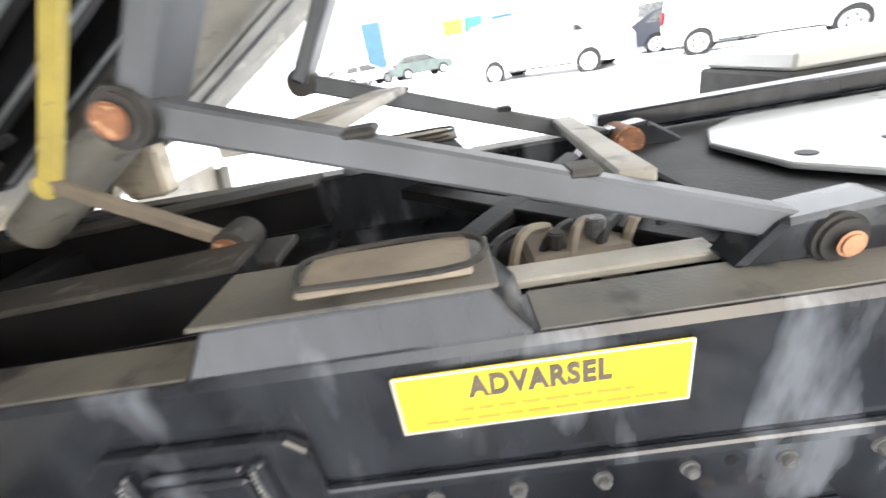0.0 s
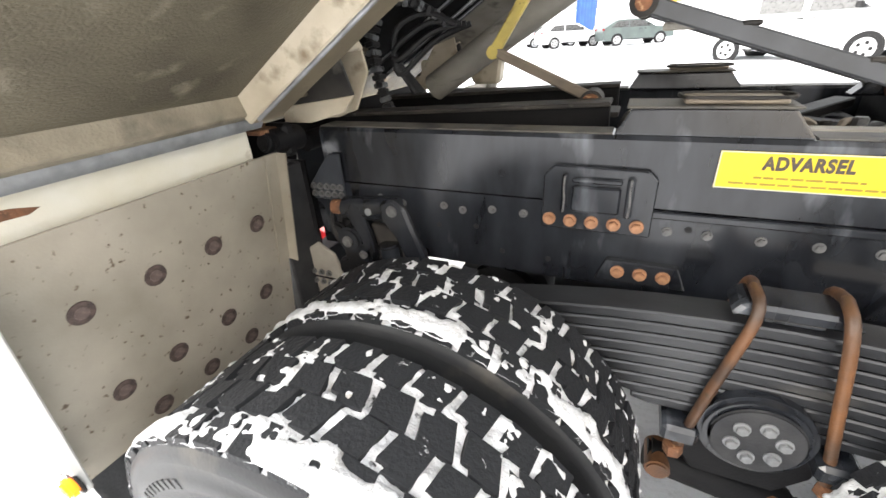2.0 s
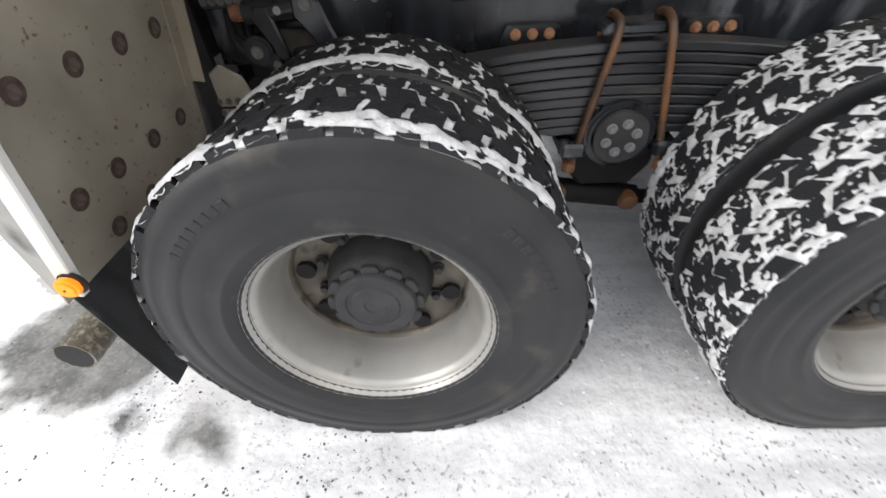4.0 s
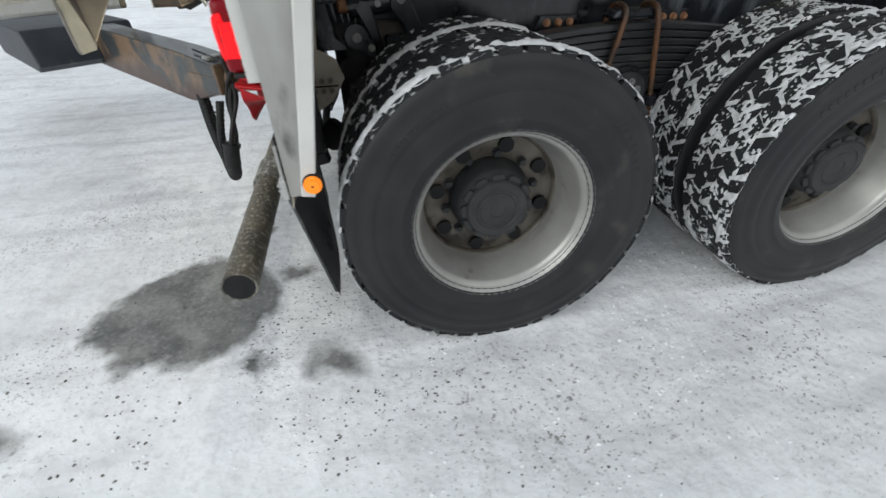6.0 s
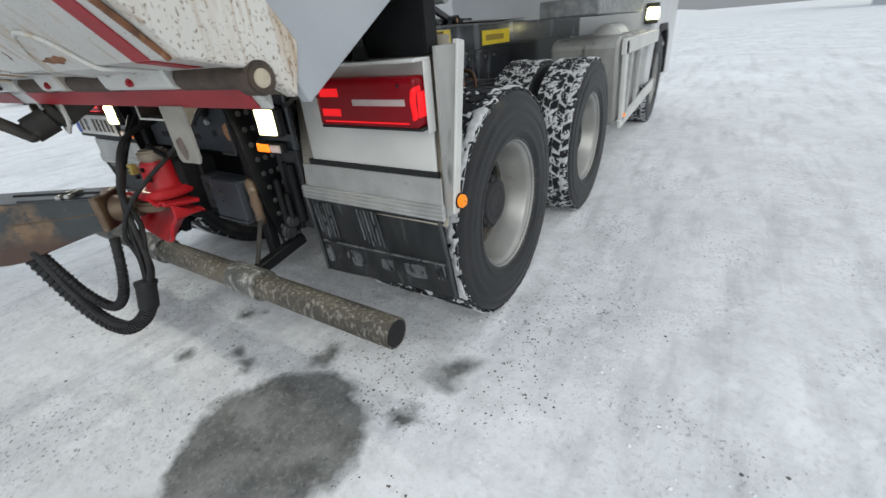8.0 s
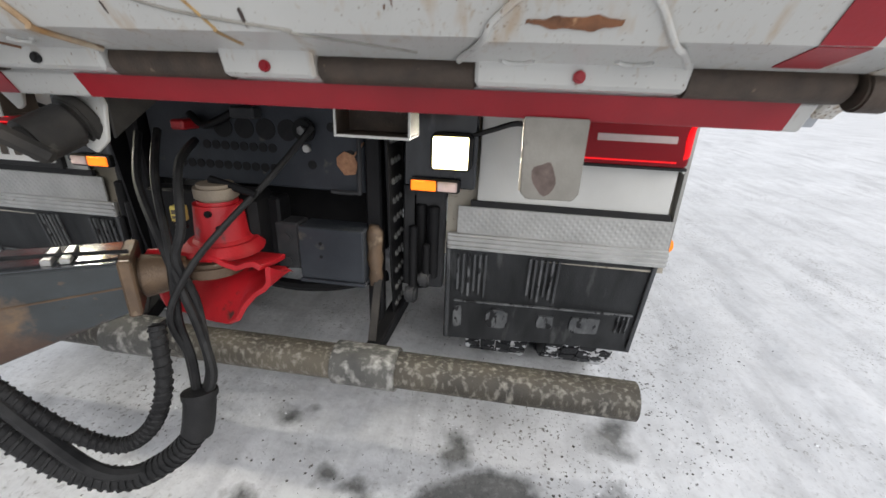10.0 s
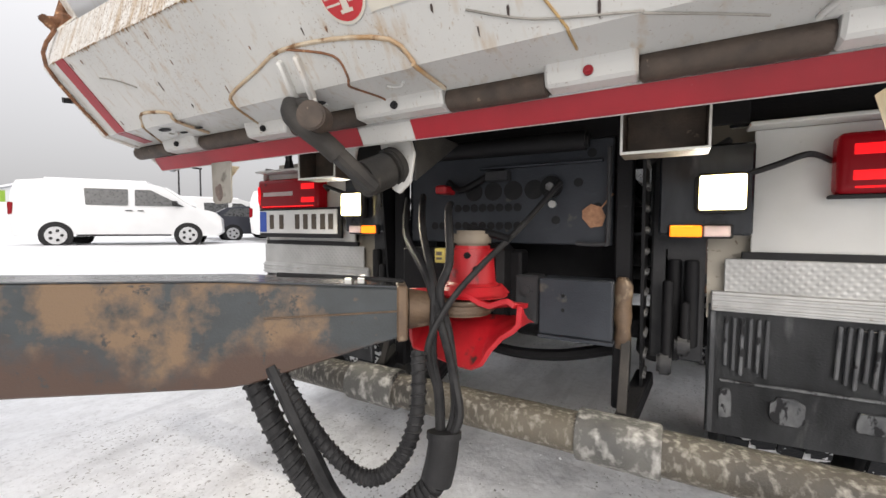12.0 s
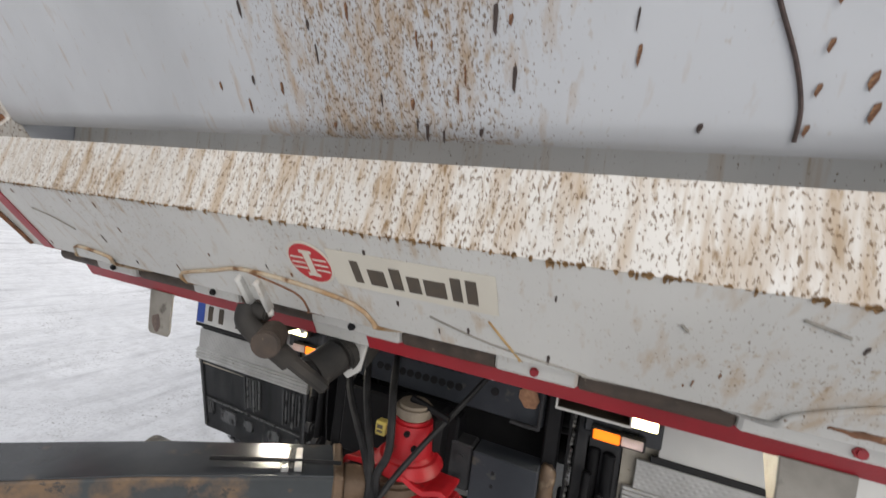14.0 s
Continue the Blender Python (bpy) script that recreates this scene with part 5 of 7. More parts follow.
    # upright that carries the underrun tube, with rows of bolts
    post = part("underrun_post", box(-0.745, -0.700, Y(0.895), Y(0.945), 0.40, 1.25, 0.006), "nearblack", truck, "black upright of the underrun bar")
    clot = lathe([(0.001, 0.585), (0.018, 0.592), (0.025, 0.625), (0.021, 0.655), (0.028, 0.690), (0.022, 0.725), (0.026, 0.760), (0.027, 0.785), (0.014, 0.806), (0.001, 0.808)], 14, "z")
    for v in clot.verts:
        v.co += Vector((-0.748, Y(0.917), 0)) + Vector((0.006, 0.007, 0.004)) * noise.noise(v.co * 38)
    if s == 0:
        part("rust_clot", clot, "necksteel", post, "lumpy brown rust on the upright", smooth=60)
    part("strap", bar((-0.76, Y(0.905), 0.62), (-0.84, Y(0.905), 0.43), 0.026, 0.010, 0.002), "dusty", post, "thin steel strap down to the tube")
    plate2 = part("bolt_plate", prism([(-0.800, 1.22), (-0.600, 1.22), (-0.600, 0.45), (-0.700, 0.45), (-0.745, 0.70)], "y", Y(0.862), Y(0.870), 0.0), "nearblack", truck, "black bolted side plate of the underrun bar")
    side_bolt = bolt_mesh("bolt", 0.0085, 0.008, "zinc", "y", 1 if s else -1)
    for k in range(33):
        same("bolt", side_bolt, plate2, (-0.690 + 0.038 * (k % 3) - 0.075 * max(0.0, (k // 3 - 3) / 8), Y(0.862), 0.50 + 0.064 * (k // 3)))
    # added dark sheet filling the dim gap between post and flap
    part("dark_gap_backing", box(-0.640, -0.600, Y(0.705), Y(0.850), 0.55, 1.22, 0.006), "hub", truck)
    for k in range(2):
        part("brake_part", rod((-0.66 + 0.02 * k, Y(0.74 + 0.045 * k), 0.60 - 0.05 * k), (-0.66 + 0.02 * k, Y(0.74 + 0.045 * k), 0.86), 0.020, 12, 0.004), "nearblack", truck, smooth=True)
    part("air_hose", tube([(-0.68, Y(0.86), 1.15), (-0.71, Y(0.80), 1.20), (-0.70, Y(0.72), 1.17), (-0.68, Y(0.66), 1.20)], 0.010, 8, 5), "hose", truck)
    for dy, zt, zb, r in ((0.0, 0.80, 0.52, 0.015), (-0.045, 0.74, 0.58, 0.012)):
        part("brake_rod", rod((-0.70, Y(0.80 + dy), zt), (-0.70, Y(0.80 + dy), zb), r, 12, 0.004), "nearblack", truck, smooth=True)
        part("brake_end", rod((-0.70, Y(0.785 + dy), zb + 0.03), (-0.70, Y(0.825 + dy), zb + 0.03), r * 2.2, 16, 0.008), "hub", truck, smooth=True)
    part("brake_chamber", rod((-0.52, Y(0.83), 0.62), (-0.60, Y(0.83), 0.55), 0.06, 18, 0.01), "nearblack", truck, smooth=True)
    part("stay", bar((-0.86, Y(0.90), 0.40), (-0.60, Y(0.86), 0.47), 0.05, 0.05, 0.005), "nearblack", truck)

tube_bar = part("underrun_tube", rod((-0.895, 0.070, 0.372), (-0.895, 2.60, 0.372), 0.058, 40), "pipe", truck, "flaking black and grey underrun tube", smooth=True)
part("bore", rod((-0.895, 0.0692, 0.372), (-0.895, 0.12, 0.372), 0.051, 32), "gap", tube_bar)
for y in (0.80, other_side(1.03)):
    cuff = part("collar", rod((-0.895, y, 0.372), (-0.895, y + 0.21, 0.372), 0.070, 40, 0.003), "cuff", tube_bar, "dark clamp collar flecked with white", smooth=True)

# number plate: its characters are plain bars
num = part("number_plate", box(-0.730, -0.722, 2.09, 2.61, 0.925, 1.035, 0.002), "plate", truck, "white number plate with a blue end band")
part("plate_holder", box(-0.722, -0.700, 2.075, 2.625, 0.905, 1.045, 0.003), "plastic", num)
part("band", box(-0.7315, -0.7295, 2.56, 2.607, 0.930, 1.030, 0), "blue", num)
for k, y in enumerate((2.52, 2.45, 2.34, 2.285, 2.23, 2.175, 2.125)):
    part("character_bar", box(-0.7315, -0.7295, y - 0.015, y + 0.015, 0.945, 1.015, 0), "ink", num)

# rear cross plate with drilled holes
cross = part("rear_cross_plate", box(-0.715, -0.700, 0.955, 1.70, 0.90, 1.235, 0.004), "slate", truck, "black drilled rear cross plate")
# holes are proud dark discs, their inner shade given as colour
hole_big = finish(rod((-0.0025, 0, 0), (0.0005, 0, 0), 0.033, 20), "hole", "gap")
hole_small = finish(rod((-0.0025, 0, 0), (0.0005, 0, 0), 0.0145, 14), "hole", "gap")
for k in range(4):
    same("hole", hole_big, cross, (-0.715, 1.205 + 0.074 * k, 1.083))
for k in range(8):
    same("hole", hole_small, cross, (-0.715, 1.262 + 0.033 * k, 1.025))
for k in range(11):
    same("hole", hole_small, cross, (-0.715, 1.262 + 0.033 * k, 0.961))
for y, z in ((1.02, 1.19), (1.06, 1.10), (1.00, 1.02), (1.13, 0.98)):
    same("hole", hole_small, cross, (-0.715, y, z))
part("cross_tube", rod((-0.80, 1.015, 1.214), (-0.80, 1.80, 1.222), 0.030, 20, 0.008), "nearblack", truck, "black cross tube under the body", smooth=True)
part("upper_plate", box(-0.712, -0.700, 0.62, 2.04, 1.236, 1.345, 0.003), "nearblack", truck)
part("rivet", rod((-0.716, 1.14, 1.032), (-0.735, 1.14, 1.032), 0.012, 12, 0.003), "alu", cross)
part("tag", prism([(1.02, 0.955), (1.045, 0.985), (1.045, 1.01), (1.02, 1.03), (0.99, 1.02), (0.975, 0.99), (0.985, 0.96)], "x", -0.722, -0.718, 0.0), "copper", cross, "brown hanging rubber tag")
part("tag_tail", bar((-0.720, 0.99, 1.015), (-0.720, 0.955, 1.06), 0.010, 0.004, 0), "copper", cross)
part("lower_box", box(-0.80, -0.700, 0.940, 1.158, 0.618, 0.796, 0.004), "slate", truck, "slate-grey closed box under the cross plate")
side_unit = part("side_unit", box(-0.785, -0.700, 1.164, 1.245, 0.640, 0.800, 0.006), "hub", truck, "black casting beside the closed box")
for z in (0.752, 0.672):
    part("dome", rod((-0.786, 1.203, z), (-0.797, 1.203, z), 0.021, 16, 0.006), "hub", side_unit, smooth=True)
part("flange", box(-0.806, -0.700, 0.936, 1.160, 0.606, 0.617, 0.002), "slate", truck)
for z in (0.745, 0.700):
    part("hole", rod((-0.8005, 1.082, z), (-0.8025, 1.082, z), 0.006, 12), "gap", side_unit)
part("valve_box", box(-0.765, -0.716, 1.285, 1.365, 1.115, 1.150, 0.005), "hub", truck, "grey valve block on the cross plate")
part("valve_pipe", tube([(-0.75, 1.365, 1.13), (-0.76, 1.42, 1.10), (-0.75, 1.47, 1.09), (-0.74, 1.52, 1.12)], 0.012, 10, 5), "nearblack", truck, smooth=True)
mount = part("rod_mount", rod((-0.716, 1.144, 1.088), (-0.738, 1.144, 1.088), 0.036, 20, 0.006), "nearblack", truck, "black round mount of the long rod", smooth=True)
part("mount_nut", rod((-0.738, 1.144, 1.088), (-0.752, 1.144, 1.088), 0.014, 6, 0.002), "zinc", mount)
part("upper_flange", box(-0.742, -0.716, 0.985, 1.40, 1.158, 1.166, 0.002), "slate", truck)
part("lower_box", box(-0.78, -0.700, 1.225, 1.70, 0.62, 0.88, 0.008), "nearblack", truck)
part("beam", rod((-0.66, 0.95, 1.26), (-0.66, 1.72, 1.26), 0.035, 16), "nearblack", truck, smooth=True)
part("guard_loop", tube([(-0.74, 0.965, 1.20), (-0.74, 0.965, 0.93), (-0.74, 0.98, 0.905), (-0.74, 1.06, 0.905)], 0.007, 8, 5), "hub", truck)
part("hanging_belt", tube([(-0.60, 1.75, 0.60), (-0.62, 1.40, 0.50), (-0.62, 1.15, 0.50), (-0.60, 0.92, 0.56)], 0.022, 8, 6), "nearblack", truck)
part("red_socket", box(-0.80, -0.72, 1.50, 1.545, 1.075, 1.105, 0.006), "red", truck, "small red air coupling")

# red trailer coupling
coup = part("coupling", rod((-0.900, 1.345, 0.765), (-0.900, 1.345, 0.898), 0.076, 28, 0.010, None, 0.066), "red", truck, "red drawbar coupling with flared jaw", smooth=True)
part("cap", rod((-0.900, 1.345, 0.896), (-0.900, 1.345, 0.945), 0.060, 24, 0.010), "drab", coup, "dusty grey cylinder cap", smooth=True)
part("lever", rod((-0.90, 1.36, 0.955), (-0.90, 1.22, 0.92), 0.012, 10, 0.002), "nearblack", coup)


def jaw_plate(lip, thick, x_lip, x_root, root_z, pinch):
    """A pressed plate that flares from the throat to a lip; lip: (across, up) pairs."""
    out = bmesh.new()
    rows = []
    for k in range(4):
        t = k / 3
        x = x_root + (x_lip - x_root) * t
        rows.append([out.verts.new((x, 1.35 + (y - 1.35) * (pinch + (1 - pinch) * t), root_z + (z - root_z) * t ** 1.3)) for y, z in lip])
    for p, q in zip(rows, rows[1:]):
        for i in range(len(lip) - 1):
            out.faces.new((p[i], p[i + 1], q[i + 1], q[i]))
    bmesh.ops.recalc_face_normals(out, faces=out.faces[:])
    bmesh.ops.solidify(out, geom=out.faces[:], thickness=thick)
    return bevelled(out, 0.002)


part("upper_jaw", jaw_plate([(1.535, 0.735), (1.515, 0.762), (1.46, 0.768), (1.391, 0.764), (1.308, 0.762), (1.272, 0.745), (1.242, 0.738), (1.21, 0.752), (1.185, 0.758), (1.163, 0.745)], 0.016, -1.005, -0.855, 0.722, 0.94), "red", coup, "red flared upper jaw plate", smooth=35)
part("lower_jaw", jaw_plate([(1.535, 0.650), (1.53, 0.595), (1.515, 0.562), (1.45, 0.548), (1.363, 0.530), (1.305, 0.526), (1.268, 0.545), (1.240, 0.592), (1.205, 0.632), (1.172, 0.655), (1.154, 0.676), (1.150, 0.735)], 0.016, -0.985, -0.855, 0.665, 0.94), "red", coup, "red flared lower jaw plate", smooth=35)
part("coupling_skirt", rod((-0.900, 1.345, 0.742), (-0.900, 1.345, 0.785), 0.125, 28, 0.012, None, 0.088), "red", coup, "red sloping base of the coupling cylinder", smooth=True)
part("yellow_tag", box(-0.985, -0.955, 1.40, 1.435, 0.845, 0.890, 0.003), "yellow", coup, "small yellow tag on the coupling")
part("tag_mark", box(-0.9865, -0.9845, 1.408, 1.428, 0.855, 0.862, 0), "ink", coup)
part("tag_mark", box(-0.9865, -0.9845, 1.408, 1.428, 0.868, 0.880, 0), "ink", coup)
part("throat", box(-0.86, -0.72, 1.26, 1.47, 0.60, 0.90, 0.02), "nearblack", coup)
for y, z in ((1.30, 0.83), (1.33, 0.87), (1.41, 0.83)):
    part("coupling_bolt", rod((-0.975, y, z), (-0.960, y, z), 0.010, 8, 0.002), "nearblack", coup)

# ---- cab and side equipment ahead of the rear wheels ----
box_side = part("side_tank", prism([(2.15, 0.46), (2.10, 0.70), (2.02, 1.10), (2.12, 1.16), (3.35, 1.16), (3.35, 0.46)], "y", 0.0, 0.55, 0.02), "sidecover", truck, "pale dirty side tank behind the cab")
part("tank_strap", box(2.62, 2.68, -0.006, 0.56, 0.452, 1.168, 0.003), "alu", box_side)
skirt = part("side_skirt", prism([(2.20, 0.42), (2.16, 0.50), (3.98, 0.62), (3.98, 0.50)], "y", -0.05, -0.02, 0.006), "panel", truck, "white side skirt")
part("skirt_post", prism([(2.22, 0.48), (2.10, 1.12), (2.20, 1.12), (2.32, 0.48)], "y", -0.05, -0.02, 0.004), "panel", skirt)
part("top_rail", box(2.10, 3.9, -0.05, -0.01, 1.02, 1.14, 0.006), "panel", skirt)
part("skirt_frame", box(2.42, 2.48, -0.045, -0.02, 0.50, 1.02, 0.003), "alu", skirt)
part("skirt_frame", box(2.86, 2.92, -0.045, -0.02, 0.52, 1.02, 0.003), "alu", skirt)
part("skirt_marker", rod((2.30, -0.05, 0.52), (2.30, -0.062, 0.52), 0.02, 14, 0.003), "orange", skirt)
part("high_rail", box(1.75, 3.6, 0.10, 0.55, 1.32, 1.44, 0.01), "galv", truck, "grey equipment shelf")
part("filter_drum", rod((2.55, 0.22, 1.12), (2.95, 0.22, 1.12), 0.13, 24, 0.02), "panel", truck, smooth=True)
cab = part("cab", prism([(3.95, 0.55), (3.95, 3.1), (5.9, 3.1), (6.1, 1.9), (6.15, 0.45), (5.3, 0.45), (5.25, 0.85), (5.05, 1.1), (4.45, 1.1), (4.25, 0.85), (4.2, 0.55)], "y", 0.02, other_side(0.02), 0.03), "carwhite", truck, "white truck cab")
part("cab_window", prism([(4.7, 1.95), (4.7, 2.7), (5.6, 2.7), (5.85, 1.95)], "y", 0.014, 0.022, 0.0), "glass", cab)
part("side_lamp", box(3.86, 3.94, -0.02, 0.10, 1.24, 1.36, 0.012), "work", cab, "lit side work lamp")
part("side_lamp_bracket", box(3.90, 3.97, -0.01, 0.12, 1.20, 1.40, 0.004), "plastic", cab)
part("wheel_arch", prism([(4.12, 0.55), (4.2, 1.0), (4.45, 1.18), (5.05, 1.18), (5.32, 1.0), (5.40, 0.55), (5.30, 0.55), (5.22, 0.92), (5.0, 1.10), (4.5, 1.10), (4.28, 0.92), (4.22, 0.55)], "y", 0.0, 0.3, 0.0), "plastic", truck)

# ---- hoist linkage and safety prop ----
for s in (0, 1):
    def Y(y):
        return 2.445 - y if s else y
    A, B = (0.390, Y(0.945), 1.603), (1.085, Y(0.945), 1.362)
    arm = part("hoist_arm", bar(A, B, 0.036, 0.036, 0.004), "grey", truck, "grey steel hoist arm")
    part("pivot", rod((A[0], Y(0.905), A[2]), (A[0], Y(0.985), A[2]), 0.029, 24, 0.005), "dusty", arm, smooth=True)
    part("pin", rod((A[0], Y(0.893), A[2]), (A[0], Y(0.90), A[2]), 0.017, 20, 0.003), "rust", arm, "rusty pin", smooth=True)
    part("pivot", rod((B[0], Y(0.905), B[2]), (B[0], Y(0.985), B[2]), 0.030, 24, 0.005), "dusty", arm, smooth=True)
    part("pin", rod((B[0], Y(0.893), B[2]), (B[0], Y(0.90), B[2]), 0.015, 20, 0.003), "copper", arm, "brown pin", smooth=True)
    for k in (0.30, 0.62):
        p = Vector(A).lerp(Vector(B), k)
        part("lug", box(p.x - 0.018, p.x + 0.018, p.y - 0.020, p.y + 0.020, p.z + 0.015, p.z + 0.026, 0.004), "dusty", arm)
    part("lever", bar((A[0], Y(0.960), A[2]), (0.74, Y(0.960), 2.14), 0.03, 0.085, 0.006, None, (0, 1, 0)), "grey", truck, "blue-grey hoist lever up to the body")
    part("arm_bracket", prism([(0.98, 1.336), (1.03, 1.39), (1.14, 1.40), (1.24, 1.336)], "y", Y(0.915), Y(0.975), 0.006), "black", truck)
part("arm_tie", bar((0.950, 1.485, 1.426), (0.890, 0.964, 1.448), 0.045, 0.020, 0.004), "palegrey", truck, "pale brace between the hoist arms")
part("arm_tie", prism([(0.545, 1.483), (0.610, 1.483), (0.555, 0.964), (0.435, 0.964)], "z", 1.545, 1.562, 0.003), "palegrey", truck, "pale tapered gusset between the hoist arms")
part("far_pin", rod((1.085, 1.44, 1.362), (1.085, 1.54, 1.362), 0.036, 16, 0.006), "rust", truck, "rusty far pivot", smooth=True)
part("flat_rail", box(0.50, 1.00, 0.965, 1.010, 1.322, 1.336, 0.003), "palegrey", truck, "pale flat rail beside the body rest")
prop = part("safety_prop", bar((0.277, 1.190, 1.372), (-0.055, 1.262, 1.512), 0.022, 0.030, 0.005), "drab", truck, "bent safety prop, brown below and yellow above")
part("prop_top", bar((-0.055, 1.262, 1.505), (0.285, 1.225, 2.00), 0.036, 0.020, 0.004, None, (0, 1, 0)), "yellow", prop, "yellow upper part of the prop")
part("prop_elbow", rod((-0.055, 1.245, 1.508), (-0.055, 1.280, 1.508), 0.022, 14, 0.004), "yellow", prop, smooth=True)
part("prop_pivot", rod((0.277, 1.165, 1.362), (0.277, 1.255, 1.362), 0.034, 20, 0.005), "dusty", prop, smooth=True)
part("prop_pin", rod((0.277, 1.155, 1.362), (0.277, 1.165, 1.362), 0.026, 18, 0.003), "rust", prop, smooth=True)
part("prop_seat", box(0.21, 0.36, 1.15, 1.27, 1.322, 1.338, 0.003), "dusty", prop)
deck = part("deck_plate", prism([(1.30, 1.06), (1.22, 1.16), (1.20, 1.34), (1.26, 1.45), (1.36, 1.52), (2.6, 1.56), (2.6, 1.00), (1.42, 1.00)], "z", 1.352, 1.364, 0.003), "wet", truck, "bright wet deck plate behind the cab")
for x, y in ((1.27, 1.19), (1.42, 1.20), (1.60, 1.30)):
    part("hole", rod((x, y, 1.3635), (x, y, 1.3655), 0.016, 14), "gap", deck)
part("deck_beam", box(1.06, 2.6, 1.02, 1.62, 1.25, 1.345, 0.006), "nearblack", truck)
part("deck_rail", bar((1.06, 1.60, 1.385), (2.6, 1.62, 1.385), 0.06, 0.05, 0.006), "black", truck)
locker = part("far_locker", box(1.78, 2.6, 1.90, 2.40, 1.20, 1.375, 0.01), "dusty", truck, "dark grey locker with a snowy lid")
part("lid", box(1.80, 2.6, 1.92, 2.40, 1.377, 1.44, 0.012), "panel", locker)

# ---- tipper body, tilted about its rear hinge ----
tip = thing("tipper_body", (-0.53, C, 1.45), "tilted white steel tipper body, rusty and dented", "tipper body")
TILT = radians(31)


def tipped(bm):
    """From the body's own (along, across, up) into the world."""
    bmesh.ops.transform(bm, matrix=Matrix.Translation((-0.53, 0, 1.45)) @ Matrix.Rotation(-TILT, 4, 'Y'), verts=bm.verts[:])
    return bm


Y0, Y1 = -0.010, 2 * C + 0.010
part("floor_sheet", tipped(box(0.0, 5.4, Y0 - 0.004, 0.70, -0.006, 0.02, 0.002)), "under", tip, "dirt-caked floor underside")
part("floor_sheet", tipped(box(0.0, 5.4, 2 * C - 0.70, Y1 - 0.01, 0.0, 0.02, 0.002)), "under", tip)
part("floor_sheet", tipped(box(-0.30, 5.4, 0.66, 2 * C - 0.66, 0.165, 0.185, 0.002)), "recess", tip, "grey floor underside above the hoist")
part("rear_floor", tipped(box(-0.64, 0.0, Y0 + 0.031, Y1 - 0.031, 0.095, 0.115, 0.002)), "under", tip)
for y0, y1 in ((Y0, Y0 + 0.03), (Y1 - 0.03, Y1)):
    wall = part("side_wall", tipped(prism([(-0.64, 0.075), (-0.10, 0.075), (-0.04, 0.0205), (5.4, 0.0205), (5.4, 1.35), (-0.64, 1.35)], "y", y0, y1, 0.003)), "bluegrey", tip, "side wall of the white body, its bluish light painted in")
    ys = y0 - 0.02 if y0 < 0 else y1 + 0.02
    for k in range(5):
        part("side_rib", tipped(box(0.6 + k * 1.0, 0.72 + k * 1.0, min(y0, ys), max(y1, ys), 0.05, 1.33, 0.008)), "bluegrey", wall)
    part("top_rail", tipped(box(-0.64, 5.4, y0 - 0.03, y1 + 0.03, 1.33, 1.45, 0.02)), "white", wall)
part("headboard", tipped(box(5.38, 5.42, Y0, Y1, 0, 1.45, 0.004)), "bluegrey", tip)
# lip at the step of the floor, a galvanised edge and a white sill behind it
part("cross_lip", tipped(prism([(-0.03, 0.10), (-0.035, -0.045), (0.015, -0.050), (0.035, -0.005), (0.035, 0.0)], "y", Y0, 0.70, 0.004)), "caked", tip, "stained cream cross lip caked with dirt")
part("edge_tube", rod((-0.545, Y0, 1.392), (-0.545, 0.66, 1.392), 0.024, 16), "galv", tip, "grey galvanised edge tube", smooth=True)
part("sill", box(-0.640, -0.585, Y0 + 0.02, 0.655, 1.246, 1.385, 0.006), "creamsill", tip, "stained white rear sill")
# black sheets added over the white sill paint the dark interior above the lamp
part("sill_dark_sheet", box(-0.648, -0.6405, Y0 + 0.02, 0.66, 1.240, 1.388, 0.001), "nearblack", tip, "added black sheet over the sill's back, for the dark interior")
part("sill_dark_end", box(-0.648, -0.590, Y0 + 0.010, Y0 + 0.0195, 1.242, 1.384, 0.001), "nearblack", tip)
part("sill_stain", prism([(0.03, 1.336), (0.07, 1.342), (0.11, 1.337), (0.15, 1.326), (0.13, 1.318), (0.09, 1.320), (0.05, 1.310), (0.03, 1.320)], "x", -0.586, -0.5835, 0.0), "rust", tip, "brown rust stain on the sill")
